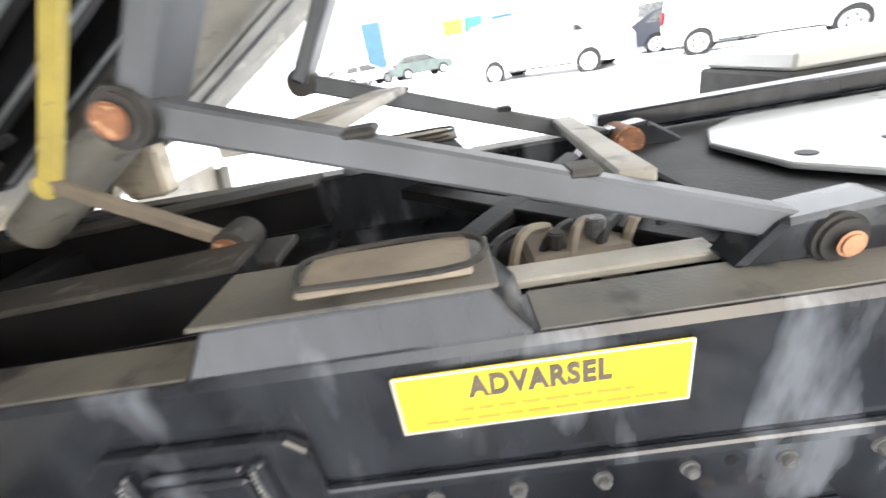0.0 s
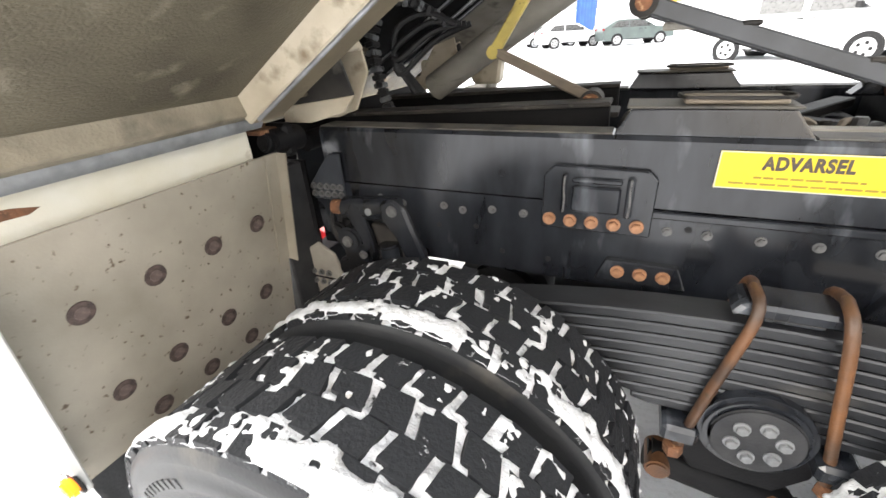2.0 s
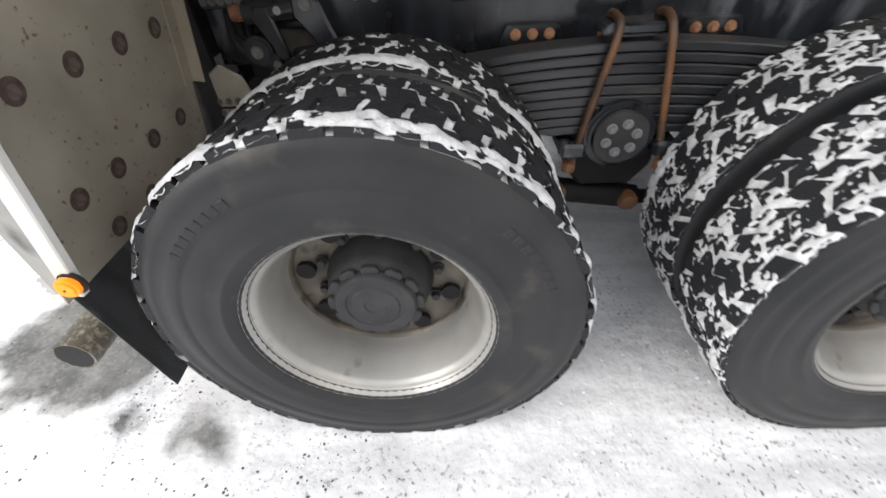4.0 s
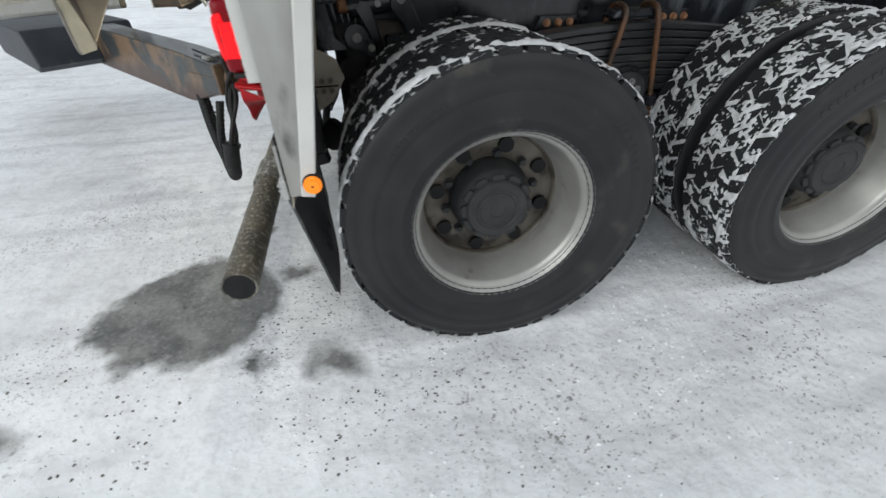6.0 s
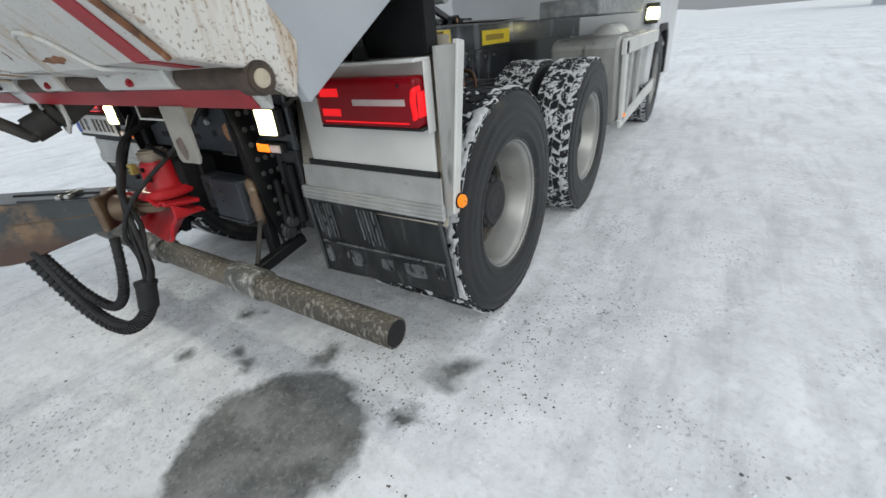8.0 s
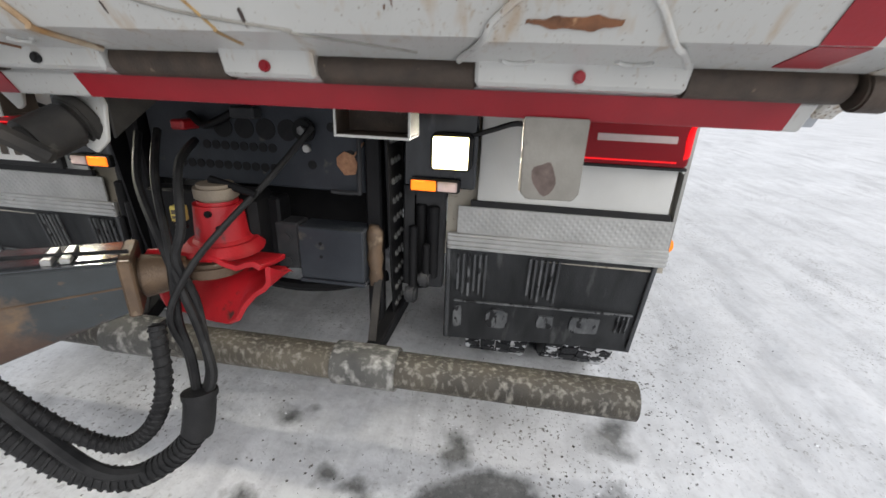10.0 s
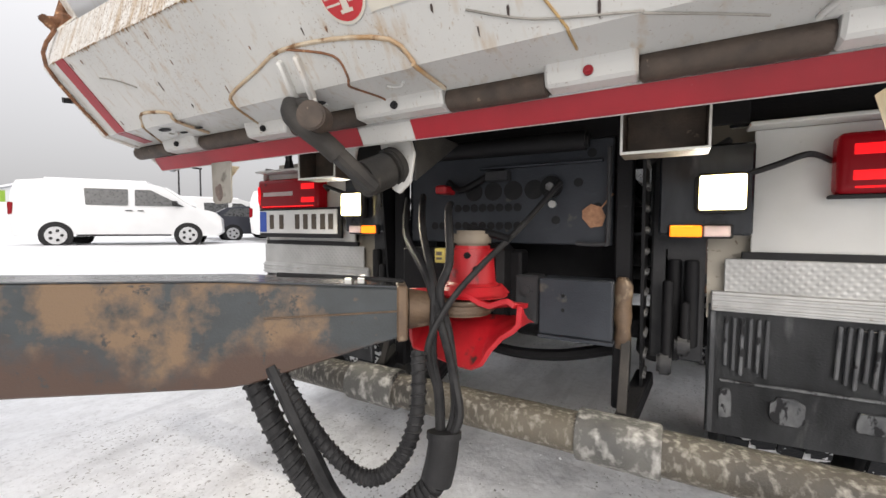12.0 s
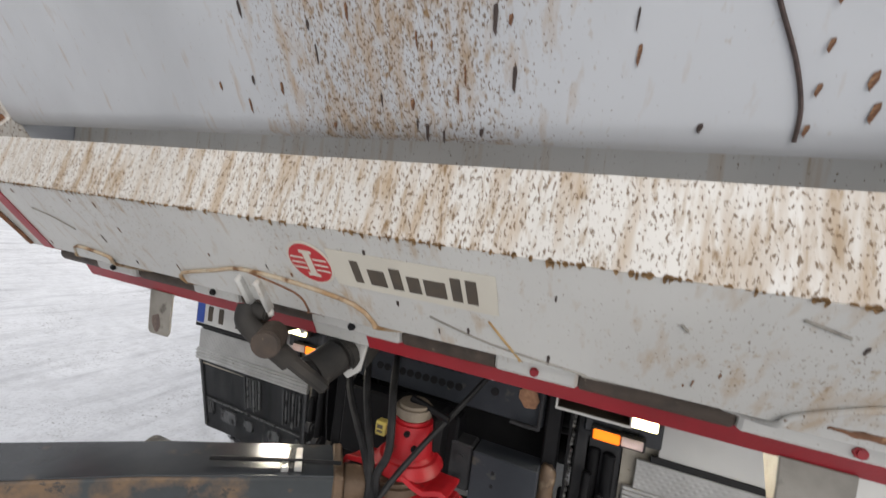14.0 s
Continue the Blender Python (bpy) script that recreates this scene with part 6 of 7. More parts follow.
# longitudinal beams under the floor
for s, mt in ((0, "cream"), (1, "greybeam")):
    def Y(y):
        return other_side(y) if s else y
    part("long_beam", tipped(prism([(Y(0.578), 0.0), (Y(0.592), -0.064), (Y(0.598), -0.068), (Y(0.603), 0.0)], "x", 0.0, 5.3, 0.0)), mt, tip, "cream-painted long beam" if not s else "weathered grey long beam")
    # near underside is darker than the cream side: dirt plus shade in one colour
    part("beam_bottom", tipped(box(0.0, 5.3, Y(0.604), Y(0.705), -0.068, -0.058, 0.002)), "tanbeam" if not s else "greybeam", tip, "beam underside, the near one tan from dirt and painted shade")
    part("beam_side", tipped(box(0.0, 5.3, Y(0.696), Y(0.706), -0.057, 0.164, 0.002)), "greybeam", tip)
    part("beam_edge", tipped(rod((0.03, Y(0.600), -0.072), (5.3, Y(0.600), -0.072), 0.006, 8)), "galv", tip)
    # hinge cheeks and stiffeners in the recess
    part("hinge_cheek", prism([(-0.475, 1.53), (-0.375, 1.56), (-0.36, 1.48), (-0.42, 1.37), (-0.50, 1.345), (-0.60, 1.345)], "y", Y(0.955), Y(0.965), 0.002), "cream", tip, "cream hinge cheek plate with rust at its foot")
    part("stiffener", prism([(-0.39, 1.535), (-0.63, 1.394), (-0.357, 1.427)], "y", Y(0.862), Y(0.872), 0.002), "dusty", tip, "dark triangular stiffener")
    part("stiffener_foot", prism([(-0.635, 1.393), (-0.357, 1.426), (-0.40, 1.376), (-0.53, 1.345), (-0.64, 1.345)], "y", Y(0.858), Y(0.872), 0.002), "cream", tip)
    part("stiffener_rim", tube([(-0.63, Y(0.860), 1.394), (-0.39, Y(0.860), 1.536)], 0.006, 6, 2), "cream", tip)
for x0, deep in ((0.30, 0.10), (0.62, 0.04), (1.0, 0.05), (1.6, 0.05), (2.4, 0.05), (3.2, 0.05), (4.0, 0.05)):
    part("cross_rib", tipped(prism([(x0, 0.164), (x0 + 0.010, 0.164 - deep), (x0 + 0.060, 0.164 - deep), (x0 + 0.07, 0.164)], "y", 0.70, 1.10 if deep > 0.06 else 2 * C - 0.70, 0.004)), "cream", tip, "cream cross rib")
part("cross_web", tipped(box(0.235, 0.250, 0.706, 0.86, -0.035, 0.05, 0.003)), "cream", tip, "cream cross web at the hinge")
part("web_end", tipped(rod((0.243, 0.86, 0.02), (0.243, 0.89, 0.02), 0.022, 12, 0.004)), "cream", tip)
part("back_web", tipped(box(-0.02, -0.005, 0.706, 1.10, -0.02, 0.164, 0.003)), "tanbeam", tip)
for y0, d in ((1.32, 0.12), (1.44, 0.14), (1.70, 0.10)):
    part("hinge_beam", tipped(box(-0.10, 5.2, y0, y0 + 0.06, 0.163 - d, 0.163, 0.006)), "nearblack", tip, "dark inner beam")
    part("beam_lip", tipped(box(-0.05, 5.2, y0 - 0.004, y0 + 0.012, 0.158 - d, 0.162 - d, 0.001)), "galv", tip)
part("pivot_block", prism([(-0.30, 1.36), (-0.34, 1.46), (-0.24, 1.55), (-0.16, 1.50), (-0.18, 1.36)], "y", 1.72, 1.80, 0.012), "cream", tip, "stained cream pivot block")
for k in (0, 1):
    y = 0.72 if not k else 2 * C - 0.72
    hinge = part("hinge_bracket", box(-0.665, -0.62, y - 0.022, y + 0.03, 1.345, 1.46, 0.008), "cream", tip, "cream hinge bracket")
    part("foot", box(-0.69, -0.58, y - 0.03, y + 0.09, 1.338, 1.352, 0.003), "rust", hinge)
roll = part("rubber_roll", rod((-0.585, 0.715, 1.312), (-0.585, 0.850, 1.305), 0.040, 18, 0.010), "nearblack", truck, "lumpy black rubber bump stop", smooth=True)
part("roll_end", rod((-0.59, 0.700, 1.318), (-0.588, 0.716, 1.314), 0.030, 14, 0.006), "gap", roll, smooth=True)
part("roll_clamp", box(-0.64, -0.55, 0.76, 0.80, 1.26, 1.36, 0.010), "nearblack", roll)

# cable chain that bends down from the body to the frame
arc = [(-0.415, 1.18, 1.30), (-0.435, 1.175, 1.35), (-0.452, 1.17, 1.42), (-0.466, 1.175, 1.50), (-0.478, 1.185, 1.58), (-0.455, 1.20, 1.65), (-0.40, 1.215, 1.685), (-0.34, 1.25, 1.675), (-0.28, 1.30, 1.635), (-0.24, 1.33, 1.60)]
chain = part("cable_chain", tube(arc, 0.016, 8, 4), "hose", tip, "black cable chain between frame and body")
for i in range(len(arc) - 1):
    for k in range(3):
        p = Vector(arc[i]).lerp(Vector(arc[i + 1]), k / 3)
        d = (Vector(arc[i + 1]) - Vector(arc[i])).normalized() * 0.009
        part("chain_link", bar(p - d, p + d, 0.050, 0.034, 0.003, None, (0.3, 0.1, 1)), "plastic" if (3 * i + k) % 2 else "scuff", chain)
for k in range(4):
    part("hose", tube([(-0.20 + 0.01 * k, 1.30 + 0.02 * k, 1.60), (-0.30, 1.27 + 0.02 * k, 1.64 - 0.03 * k), (-0.40, 1.24, 1.60 - 0.05 * k), (-0.42, 1.24, 1.50), (-0.36, 1.26 + 0.02 * k, 1.38)], 0.010, 6, 6), "hose", tip)
part("hydraulic_ram", rod((-0.40, 1.50, 1.37), (0.5, 1.50, 1.91), 0.055, 20, 0.006), "greybeam", tip, "dusty grey hydraulic ram", smooth=True)
part("ram_rod", rod((0.5, 1.50, 1.91), (0.9, 1.50, 2.15), 0.032, 16), "zinc", tip, smooth=True)

# ---- tailgate: folded lower box, ledge, recessed upper panel ----
G0, G1 = 0.024, 2 * C - 0.024
gate_in = [(-1.20, 1.30), (-1.40, 1.52), (-1.39, 1.62), (-2.02, 2.68)]
gate = part("tailgate", prism([(-1.240, 1.268), (-1.348, 1.291), (-1.513, 1.488), (-1.503, 1.498), (-1.335, 1.305), (-1.222, 1.285)], "y", G0, G1, 0.0), "white", tip, "white tailgate leaning outward, scratched and rusty")
part("ledge", prism([(-1.513, 1.489), (-1.481, 1.622), (-1.470, 1.622), (-1.500, 1.489)], "y", G0, G1, 0.0), "rusty_white", gate, "white ledge with heavy rust streaks")
part("upper_panel", prism([(-1.385, 1.690), (-1.402, 1.677), (-1.422, 1.684), (-1.440, 1.712), (-2.005, 2.66), (-1.985, 2.675), (-1.405, 1.70)], "y", G0, G1, 0.0), "spray_white", gate, "white recessed upper gate panel with rust spray", smooth=50)
# unseen back and trough, shaped so a dark band falls above the ledge
part("slot_back", box(-1.26, -1.24, G0, G1, 1.50, 1.90, 0.002), "white", gate)
part("trough", prism([(-1.19, 1.555), (-1.19, 1.565), (-1.471, 1.606), (-1.471, 1.596)], "y", G0, G1, 0.0), "rusty_white", gate)
rnd = random.Random(11)
dash_mesh = [finish(prism([(0, 0), (0.004, -0.003), (0.005, -0.014 - 0.006 * i), (0.002, -0.022 - 0.006 * i), (-0.001, -0.010)], "x", -0.0006, 0.0006, 0.0), "rust_dash", "dot" if i % 2 else "rust") for i in range(4)]
for k in range(26):
    t = rnd.uniform(0.05, 0.95)
    o = same("rust_dash", dash_mesh[k % 4], gate, (-1.350 - 0.160 * t - 0.0012, rnd.uniform(0.1, 2.5), 1.293 + 0.192 * t), (0, radians(-39.9), 0))
    o.scale = (1, rnd.uniform(0.4, 1.1), rnd.uniform(0.3, 0.9))
for k in range(80):
    t = rnd.uniform(0.0, 0.6) ** 1.2
    o = same("rust_dash", dash_mesh[k % 4], gate, (-1.428 - 0.577 * t - 0.0015, rnd.gauss(1.12, 0.34), 1.690 + 0.970 * t), (0, radians(-31), 0))
    o.scale = (1, rnd.uniform(0.5, 1.6), rnd.uniform(0.4, 1.2))
for k, y in enumerate((0.61, 0.612, 0.615, 0.62)):
    t = 0.02 + 0.045 * k
    o = same("rust_dash", dash_mesh[2], gate, (-1.430 - 0.577 * t - 0.0015, y, 1.690 + 0.970 * t), (0, radians(-31), 0))
    o.scale = (1, 1.1, 0.5)


def drips(lo, hi, count, long_, seed):
    """Ragged rust along the ledge's lower edge: many small runs joined as one crust."""
    r = random.Random(seed)
    out = bmesh.new()
    for _ in range(count):
        y, w, d = r.uniform(lo, hi), r.uniform(0.0012, 0.0050), long_ * r.random() ** 2.6
        up = r.uniform(0.001, 0.006)
        pts = [(-1.5148, y - w, 1.4885), (-1.5148, y + w, 1.4885), (-1.5145 + 0.642 * d * 0.6, y + w * 0.7, 1.4885 - 0.767 * d * 0.6), (-1.5145 + 0.642 * d, y, 1.4885 - 0.767 * d), (-1.5145 + 0.642 * d * 0.7, y - w * 0.6, 1.4885 - 0.767 * d * 0.7)]
        vs = [out.verts.new((x - 0.0006 - r.random() * 0.0008, yy, z)) for x, yy, z in pts]
        out.faces.new(vs)
        vs = [out.verts.new(q) for q in ((-1.5152, y - w, 1.488), (-1.5152, y + w, 1.488), (-1.5145 + 0.24 * up, y + 0.6 * w, 1.489 + up), (-1.5145 + 0.24 * up, y - 0.5 * w, 1.489 + 0.8 * up))]
        out.faces.new(vs)
    bmesh.ops.solidify(out, geom=out.faces[:], thickness=0.0006)
    return out


tagged(part("rust_crust", drips(0.03, 2.60, 380, 0.015, 4), "crust", gate, "ragged rust along the ledge's lower edge"), kind="stuff")
part("scratch", tube([(-1.430, 0.62, 1.690), (-1.452, 0.625, 1.727), (-1.480, 0.645, 1.774), (-1.51, 0.675, 1.824), (-1.525, 0.69, 1.850)], 0.003, 6, 5), "dot", gate)
CREASE = 0.1104


def low(y, s, off=0.0):
    """A place on the folded lower gate: across, up the slope past the crease, proud of it."""
    t = s - CREASE
    if abs(t) < 0.0004:
        return (-1.348 - 0.51 * off, y, 1.291 - 0.86 * off)
    if t < 0:
        return (-1.240 - 0.978 * s - 0.208 * off, y, 1.268 + 0.208 * s - 0.978 * off)
    return (-1.348 - 0.642 * t - 0.767 * off, y, 1.291 + 0.767 * t - 0.642 * off)


def bent(pts, off):
    """A line on the gate with a point of its own wherever it crosses the crease."""
    out = []
    for (y0, s0), (y1, s1) in zip(pts, pts[1:]):
        out.append(low(y0, s0, off))
        if (s0 - CREASE) * (s1 - CREASE) < 0:
            k = (CREASE - s0) / (s1 - s0)
            out.append(low(y0 + k * (y1 - y0), CREASE, off))
    return out + [low(pts[-1][0], pts[-1][1], off)]


for pts in (((1.125, 0.184), (1.008, 0.141), (0.847, 0.115), (0.745, 0.075), (0.668, 0.041)), ((0.497, 0.287), (0.457, 0.305), (0.395, 0.289)),
            ((0.549, 0.316), (0.599, 0.334)), ((0.71, 0.275), (0.72, 0.287)), ((2.241, 0.229), (2.316, 0.265), (2.39, 0.285))):
    part("scratch", tube(bent(pts, 0.001), 0.0024, 6, 4), "greybeam", gate)


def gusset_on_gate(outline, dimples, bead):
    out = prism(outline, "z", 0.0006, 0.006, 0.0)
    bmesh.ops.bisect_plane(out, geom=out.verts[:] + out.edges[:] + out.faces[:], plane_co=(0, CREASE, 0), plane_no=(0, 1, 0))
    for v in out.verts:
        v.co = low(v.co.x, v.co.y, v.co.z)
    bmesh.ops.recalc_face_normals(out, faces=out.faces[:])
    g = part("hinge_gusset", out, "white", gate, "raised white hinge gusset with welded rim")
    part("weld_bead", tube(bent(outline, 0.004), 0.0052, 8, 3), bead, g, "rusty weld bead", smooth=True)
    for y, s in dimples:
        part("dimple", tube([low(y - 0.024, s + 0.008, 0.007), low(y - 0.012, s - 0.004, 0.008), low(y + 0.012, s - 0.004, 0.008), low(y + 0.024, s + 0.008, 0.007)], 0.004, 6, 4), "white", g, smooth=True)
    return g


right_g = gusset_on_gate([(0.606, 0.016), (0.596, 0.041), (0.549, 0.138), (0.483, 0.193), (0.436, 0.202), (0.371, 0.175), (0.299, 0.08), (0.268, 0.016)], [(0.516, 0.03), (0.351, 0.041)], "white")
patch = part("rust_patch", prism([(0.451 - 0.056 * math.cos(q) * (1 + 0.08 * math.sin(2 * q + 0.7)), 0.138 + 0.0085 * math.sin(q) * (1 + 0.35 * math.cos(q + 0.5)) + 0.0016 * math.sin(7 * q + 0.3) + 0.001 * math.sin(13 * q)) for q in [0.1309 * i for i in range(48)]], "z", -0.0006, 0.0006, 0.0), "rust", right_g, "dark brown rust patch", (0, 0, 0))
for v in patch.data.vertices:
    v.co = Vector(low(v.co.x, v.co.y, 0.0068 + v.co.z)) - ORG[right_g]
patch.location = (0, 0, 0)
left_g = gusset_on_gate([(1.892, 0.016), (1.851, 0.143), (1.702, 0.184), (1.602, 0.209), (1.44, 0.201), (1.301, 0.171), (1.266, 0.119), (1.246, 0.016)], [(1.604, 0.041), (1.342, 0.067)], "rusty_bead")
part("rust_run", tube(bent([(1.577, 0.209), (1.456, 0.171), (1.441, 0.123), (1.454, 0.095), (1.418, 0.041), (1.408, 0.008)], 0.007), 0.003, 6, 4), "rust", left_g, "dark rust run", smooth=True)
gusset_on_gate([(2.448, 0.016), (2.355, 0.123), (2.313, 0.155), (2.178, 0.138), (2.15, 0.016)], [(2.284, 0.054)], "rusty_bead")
for y, t, ry, rz in ((2.288, 0.085, 0.034, 0.012), (2.237, 0.050, 0.022, 0.007), (2.135, 0.060, 0.024, 0.007), (1.60, 0.060, 0.028, 0.011)):
    ring = [low(y + ry * math.cos(q), t + rz * math.sin(q), 0.0072) for q in [0.3927 * i for i in range(16)]]
    hb = bmesh.new()
    hb.faces.new([hb.verts.new(p) for p in ring])
    bmesh.ops.solidify(hb, geom=hb.faces[:], thickness=0.0006)
    part("drain_hole", hb, "gap", gate, "dark oval drain hole")
part("rust_run", tube(bent([(1.005, 0.205), (0.982, 0.163), (0.954, 0.115), (0.949, 0.054)], 0.001), 0.0025, 6, 4), "ochre", gate, "ochre rust run", smooth=True)
# hinge barrels and white blocks along the bottom edge
knobs = [0.42, 0.935, 1.385, 1.87, 2.34]
halves = [0.16, 0.085, 0.13, 0.09, 0.10]
edge = G0 + 0.005
for y, h in zip(knobs, halves):
    part("hinge_barrel", rod((-1.218, edge, 1.252), (-1.218, y - h, 1.252), 0.027, 20, 0.004), "brown", gate, "worn brown hinge barrel", smooth=True)
    block = part("hinge_block", prism([(-1.205, 1.228), (-1.252, 1.232), (-1.262, 1.262), (-1.268, 1.290), (-1.215, 1.292)], "y", y - h, y + h, 0.006), "white", gate, "white hinge block")
    part("hinge_bolt", rod((-1.255, y, 1.248), (-1.268, y, 1.250), 0.0095, 10, 0.003), "tape" if y < 1.2 else "plastic", block)
    edge = y + h
part("hinge_barrel", rod((-1.218, edge, 1.252), (-1.218, G1 + 0.055, 1.252), 0.027, 20, 0.004), "brown", gate, smooth=True)
cap = part("end_cap", rod((-1.228, -0.023, 1.246), (-1.228, G0 - 0.001, 1.246), 0.031, 22, 0.004), "brown", gate, "rusty brown hinge end cap", smooth=True)
part("cap_centre", rod((-1.230, -0.027, 1.246), (-1.230, -0.022, 1.246), 0.017, 18, 0.002), "cream", cap, "worn tan centre of the cap", smooth=True)
part("sill_bar", prism([(-1.168, 1.181), (-1.176, 1.180), (-1.205, 1.226), (-1.19, 1.236), (-1.17, 1.236)], "y", G0 + 0.02, G1 - 0.02, 0.004), "white", tip, "white rear sill bar")
tape = part("reflective_tape", prism([(-1.1795, 1.181), (-1.182, 1.183), (-1.2085, 1.225), (-1.206, 1.226)], "y", G0 + 0.05, 1.375, 0.0), "tape", tip, "red reflective tape")
part("reflective_tape", prism([(-1.1795, 1.181), (-1.182, 1.183), (-1.2085, 1.225), (-1.206, 1.226)], "y", 1.55, G1 - 0.03, 0.0), "tape", tip, "red reflective tape")
for y in (G0 + 0.075, G1 - 0.135):
    part("reflective_tape", prism([(-1.350, 1.2925), (-1.515, 1.489), (-1.5165, 1.4878), (-1.3515, 1.2912)], "y", y, y + 0.06, 0.0), "tape", gate)
    part("reflective_tape", prism([(-1.262, 1.2722), (-1.348, 1.2905), (-1.3485, 1.289), (-1.2625, 1.2707)], "y", y, y + 0.06, 0.0), "tape", gate)
for y0, y1 in ((Y0 - 0.004, G0 - 0.002), (G1 + 0.002, Y1 + 0.004)):
    post = part("corner_post", prism([(-1.15, 1.20), (-1.235, 1.262), (-1.35, 1.289), (-1.512, 1.489), (-1.484, 1.622), (-1.432, 1.690), (-2.02, 2.67), (-1.96, 2.70), (-1.385, 1.66), (-1.12, 1.30)], "y", y0, y1, 0.004), "rusty_white", tip, "cream corner post with rusty seam")
    part("rust_seam", tube([(-1.352, (y0 + y1) / 2 + 0.026 * (1 if y0 < 1 else -1), 1.291), (-1.517, (y0 + y1) / 2 + 0.026 * (1 if y0 < 1 else -1), 1.49), (-1.489, (y0 + y1) / 2 + 0.026 * (1 if y0 < 1 else -1), 1.62)], 0.006, 6, 4), "rust", post)
lock = part("corner_lock", box(-1.47, -1.36, 2.655, 2.70, 1.60, 1.70, 0.012), "rust", tip, "rusty lock at the gate's upper corner")
for a, b, r in (((-1.50, 2.68, 1.652), (-1.35, 2.68, 1.70), 0.020), ((-1.47, 2.69, 1.63), (-1.44, 2.69, 1.75), 0.016), ((-1.515, 2.67, 1.665), (-1.475, 2.67, 1.635), 0.014), ((-1.40, 2.69, 1.62), (-1.37, 2.70, 1.73), 0.018)):
    part("lock_pin", rod(a, b, r, 10, 0.004), "rust", lock, smooth=True)
part("corner_bracket", prism([(-1.49, 1.595), (-1.40, 1.60), (-1.42, 1.545), (-1.455, 1.525)], "y", 2.672, 2.690, 0.003), "dusty", tip, "dark corner bracket")
part("rubber_stub", tube([(-1.38, 2.672, 1.412), (-1.42, 2.674, 1.404), (-1.462, 2.676, 1.398)], 0.010, 8, 3), "hose", tip, "short black rubber stub", smooth=True)
# decal: red disc and a word drawn as plain dark bars
lean = Matrix.Translation((-1.4695, 1.127, 1.434)) @ Matrix.Rotation(radians(-39.9), 4, 'Y')


def on_gate(bm):
    bmesh.ops.transform(bm, matrix=lean, verts=bm.verts[:])
    return bm


decal = part("decal", on_gate(box(-0.0012, 0.0005, -0.142, 0.192, -0.071, 0.021, 0)), "decal", gate, "cream maker's decal with dark bars and a red disc")
part("disc_rim", on_gate(rod((-0.0016, 0.245, -0.025), (0.0, 0.245, -0.025), 0.056, 28)), "decal", decal)
part("disc", on_gate(rod((-0.0024, 0.245, -0.025), (0.0, 0.245, -0.025), 0.050, 28)), "logo_red", decal)
part("disc_bar", on_gate(box(-0.0032, -0.0020, 0.237, 0.253, -0.058, 0.008, 0)), "decal", decal)
for z in (-0.040, -0.026, -0.012):
    part("disc_stripe", on_gate(box(-0.0030, -0.0022, 0.200, 0.234, z - 0.002, z + 0.002, 0)), "decal", decal)
    part("disc_stripe", on_gate(box(-0.0030, -0.0022, 0.256, 0.290, z - 0.002, z + 0.002, 0)), "decal", decal)
part("disc_bar", on_gate(box(-0.0034, -0.0018, 0.230, 0.260, 0.002, 0.009, 0)), "decal", decal)
part("disc_bar", on_gate(box(-0.0034, -0.0018, 0.230, 0.260, -0.059, -0.052, 0)), "decal", decal)
for y, w, h in ((0.134, 0.018, 0.055), (0.090, 0.036, 0.040), (0.048, 0.022, 0.052), (0.013, 0.026, 0.040), (-0.029, 0.042, 0.040), (-0.070, 0.019, 0.056), (-0.098, 0.020, 0.056)):
    part("word_bar", on_gate(box(-0.0022, -0.0010, y - w / 2, y + w / 2, -0.053, -0.053 + h, 0)), "ink", decal)

# things that hang under the rear edge
for k, y in enumerate((0.435, 2 * C - 0.46)):
    hang = part("hanging_plate", prism([(y - 0.055, 1.052), (y - 0.045, 1.038), (y + 0.040, 1.036), (y + 0.052, 1.048), (y + 0.058, 1.185), (y - 0.055, 1.185)], "x", -1.188, -1.180, 0.002), "greybeam", tip, "beige hanging bumper plate with a brown stain")
    part("stain", prism([(y + 0.012 + (0.022 + 0.004 * math.sin(2 * q)) * math.cos(q), 1.078 + (0.030 + 0.005 * math.sin(3 * q + 1)) * math.sin(q)) for q in [0.349 * i for i in range(18)]], "x", -1.1885, -1.187, 0.0), "ring", hang, "brown stain")
    part("side_web", prism([(-1.185, 1.05), (-1.185, 1.185), (-1.08, 1.185)], "y", y + 0.048, y + 0.056, 0.001), "cream", hang)
for y in (0.812, 2 * C - 0.812):
    sq = part("socket_tube", box(-1.071, -0.985, y - 0.086, y + 0.086, 1.118, 1.124, 0.001), "brown", tip, "open square steel tube, brown inside")
    for a, b, z0, z1 in ((-0.086, 0.086, 1.117, 1.123), (-0.086, -0.081, 1.1235, 1.236), (0.081, 0.086, 1.1235, 1.236)):
        part("tube_rim", box(-1.076, -1.0715, y + a, y + b, z0, z1, 0.001), "white", sq, "chipped white rim")
    part("tube_side", box(-1.071, -0.985, y - 0.086, y - 0.080, 1.1245, 1.236, 0.001), "brown", sq)
    part("tube_side", box(-1.071, -0.985, y + 0.080, y + 0.086, 1.1245, 1.236, 0.001), "brown", sq)
    part("tube_inner", box(-1.000, -0.990, y - 0.0795, y + 0.0795, 1.1245, 1.236, 0.002), "brown", sq, "brown rusted end plate")
# gate latch: a bent brown lever with a round boss and a white bracket
latch = part("gate_latch", tube([(-1.350, 1.632, 1.262), (-1.362, 1.622, 1.232), (-1.350, 1.588, 1.198), (-1.325, 1.553, 1.165), (-1.298, 1.532, 1.135)], 0.027, 14, 6), "dusty", tip, "worn dark gate latch lever", smooth=True)
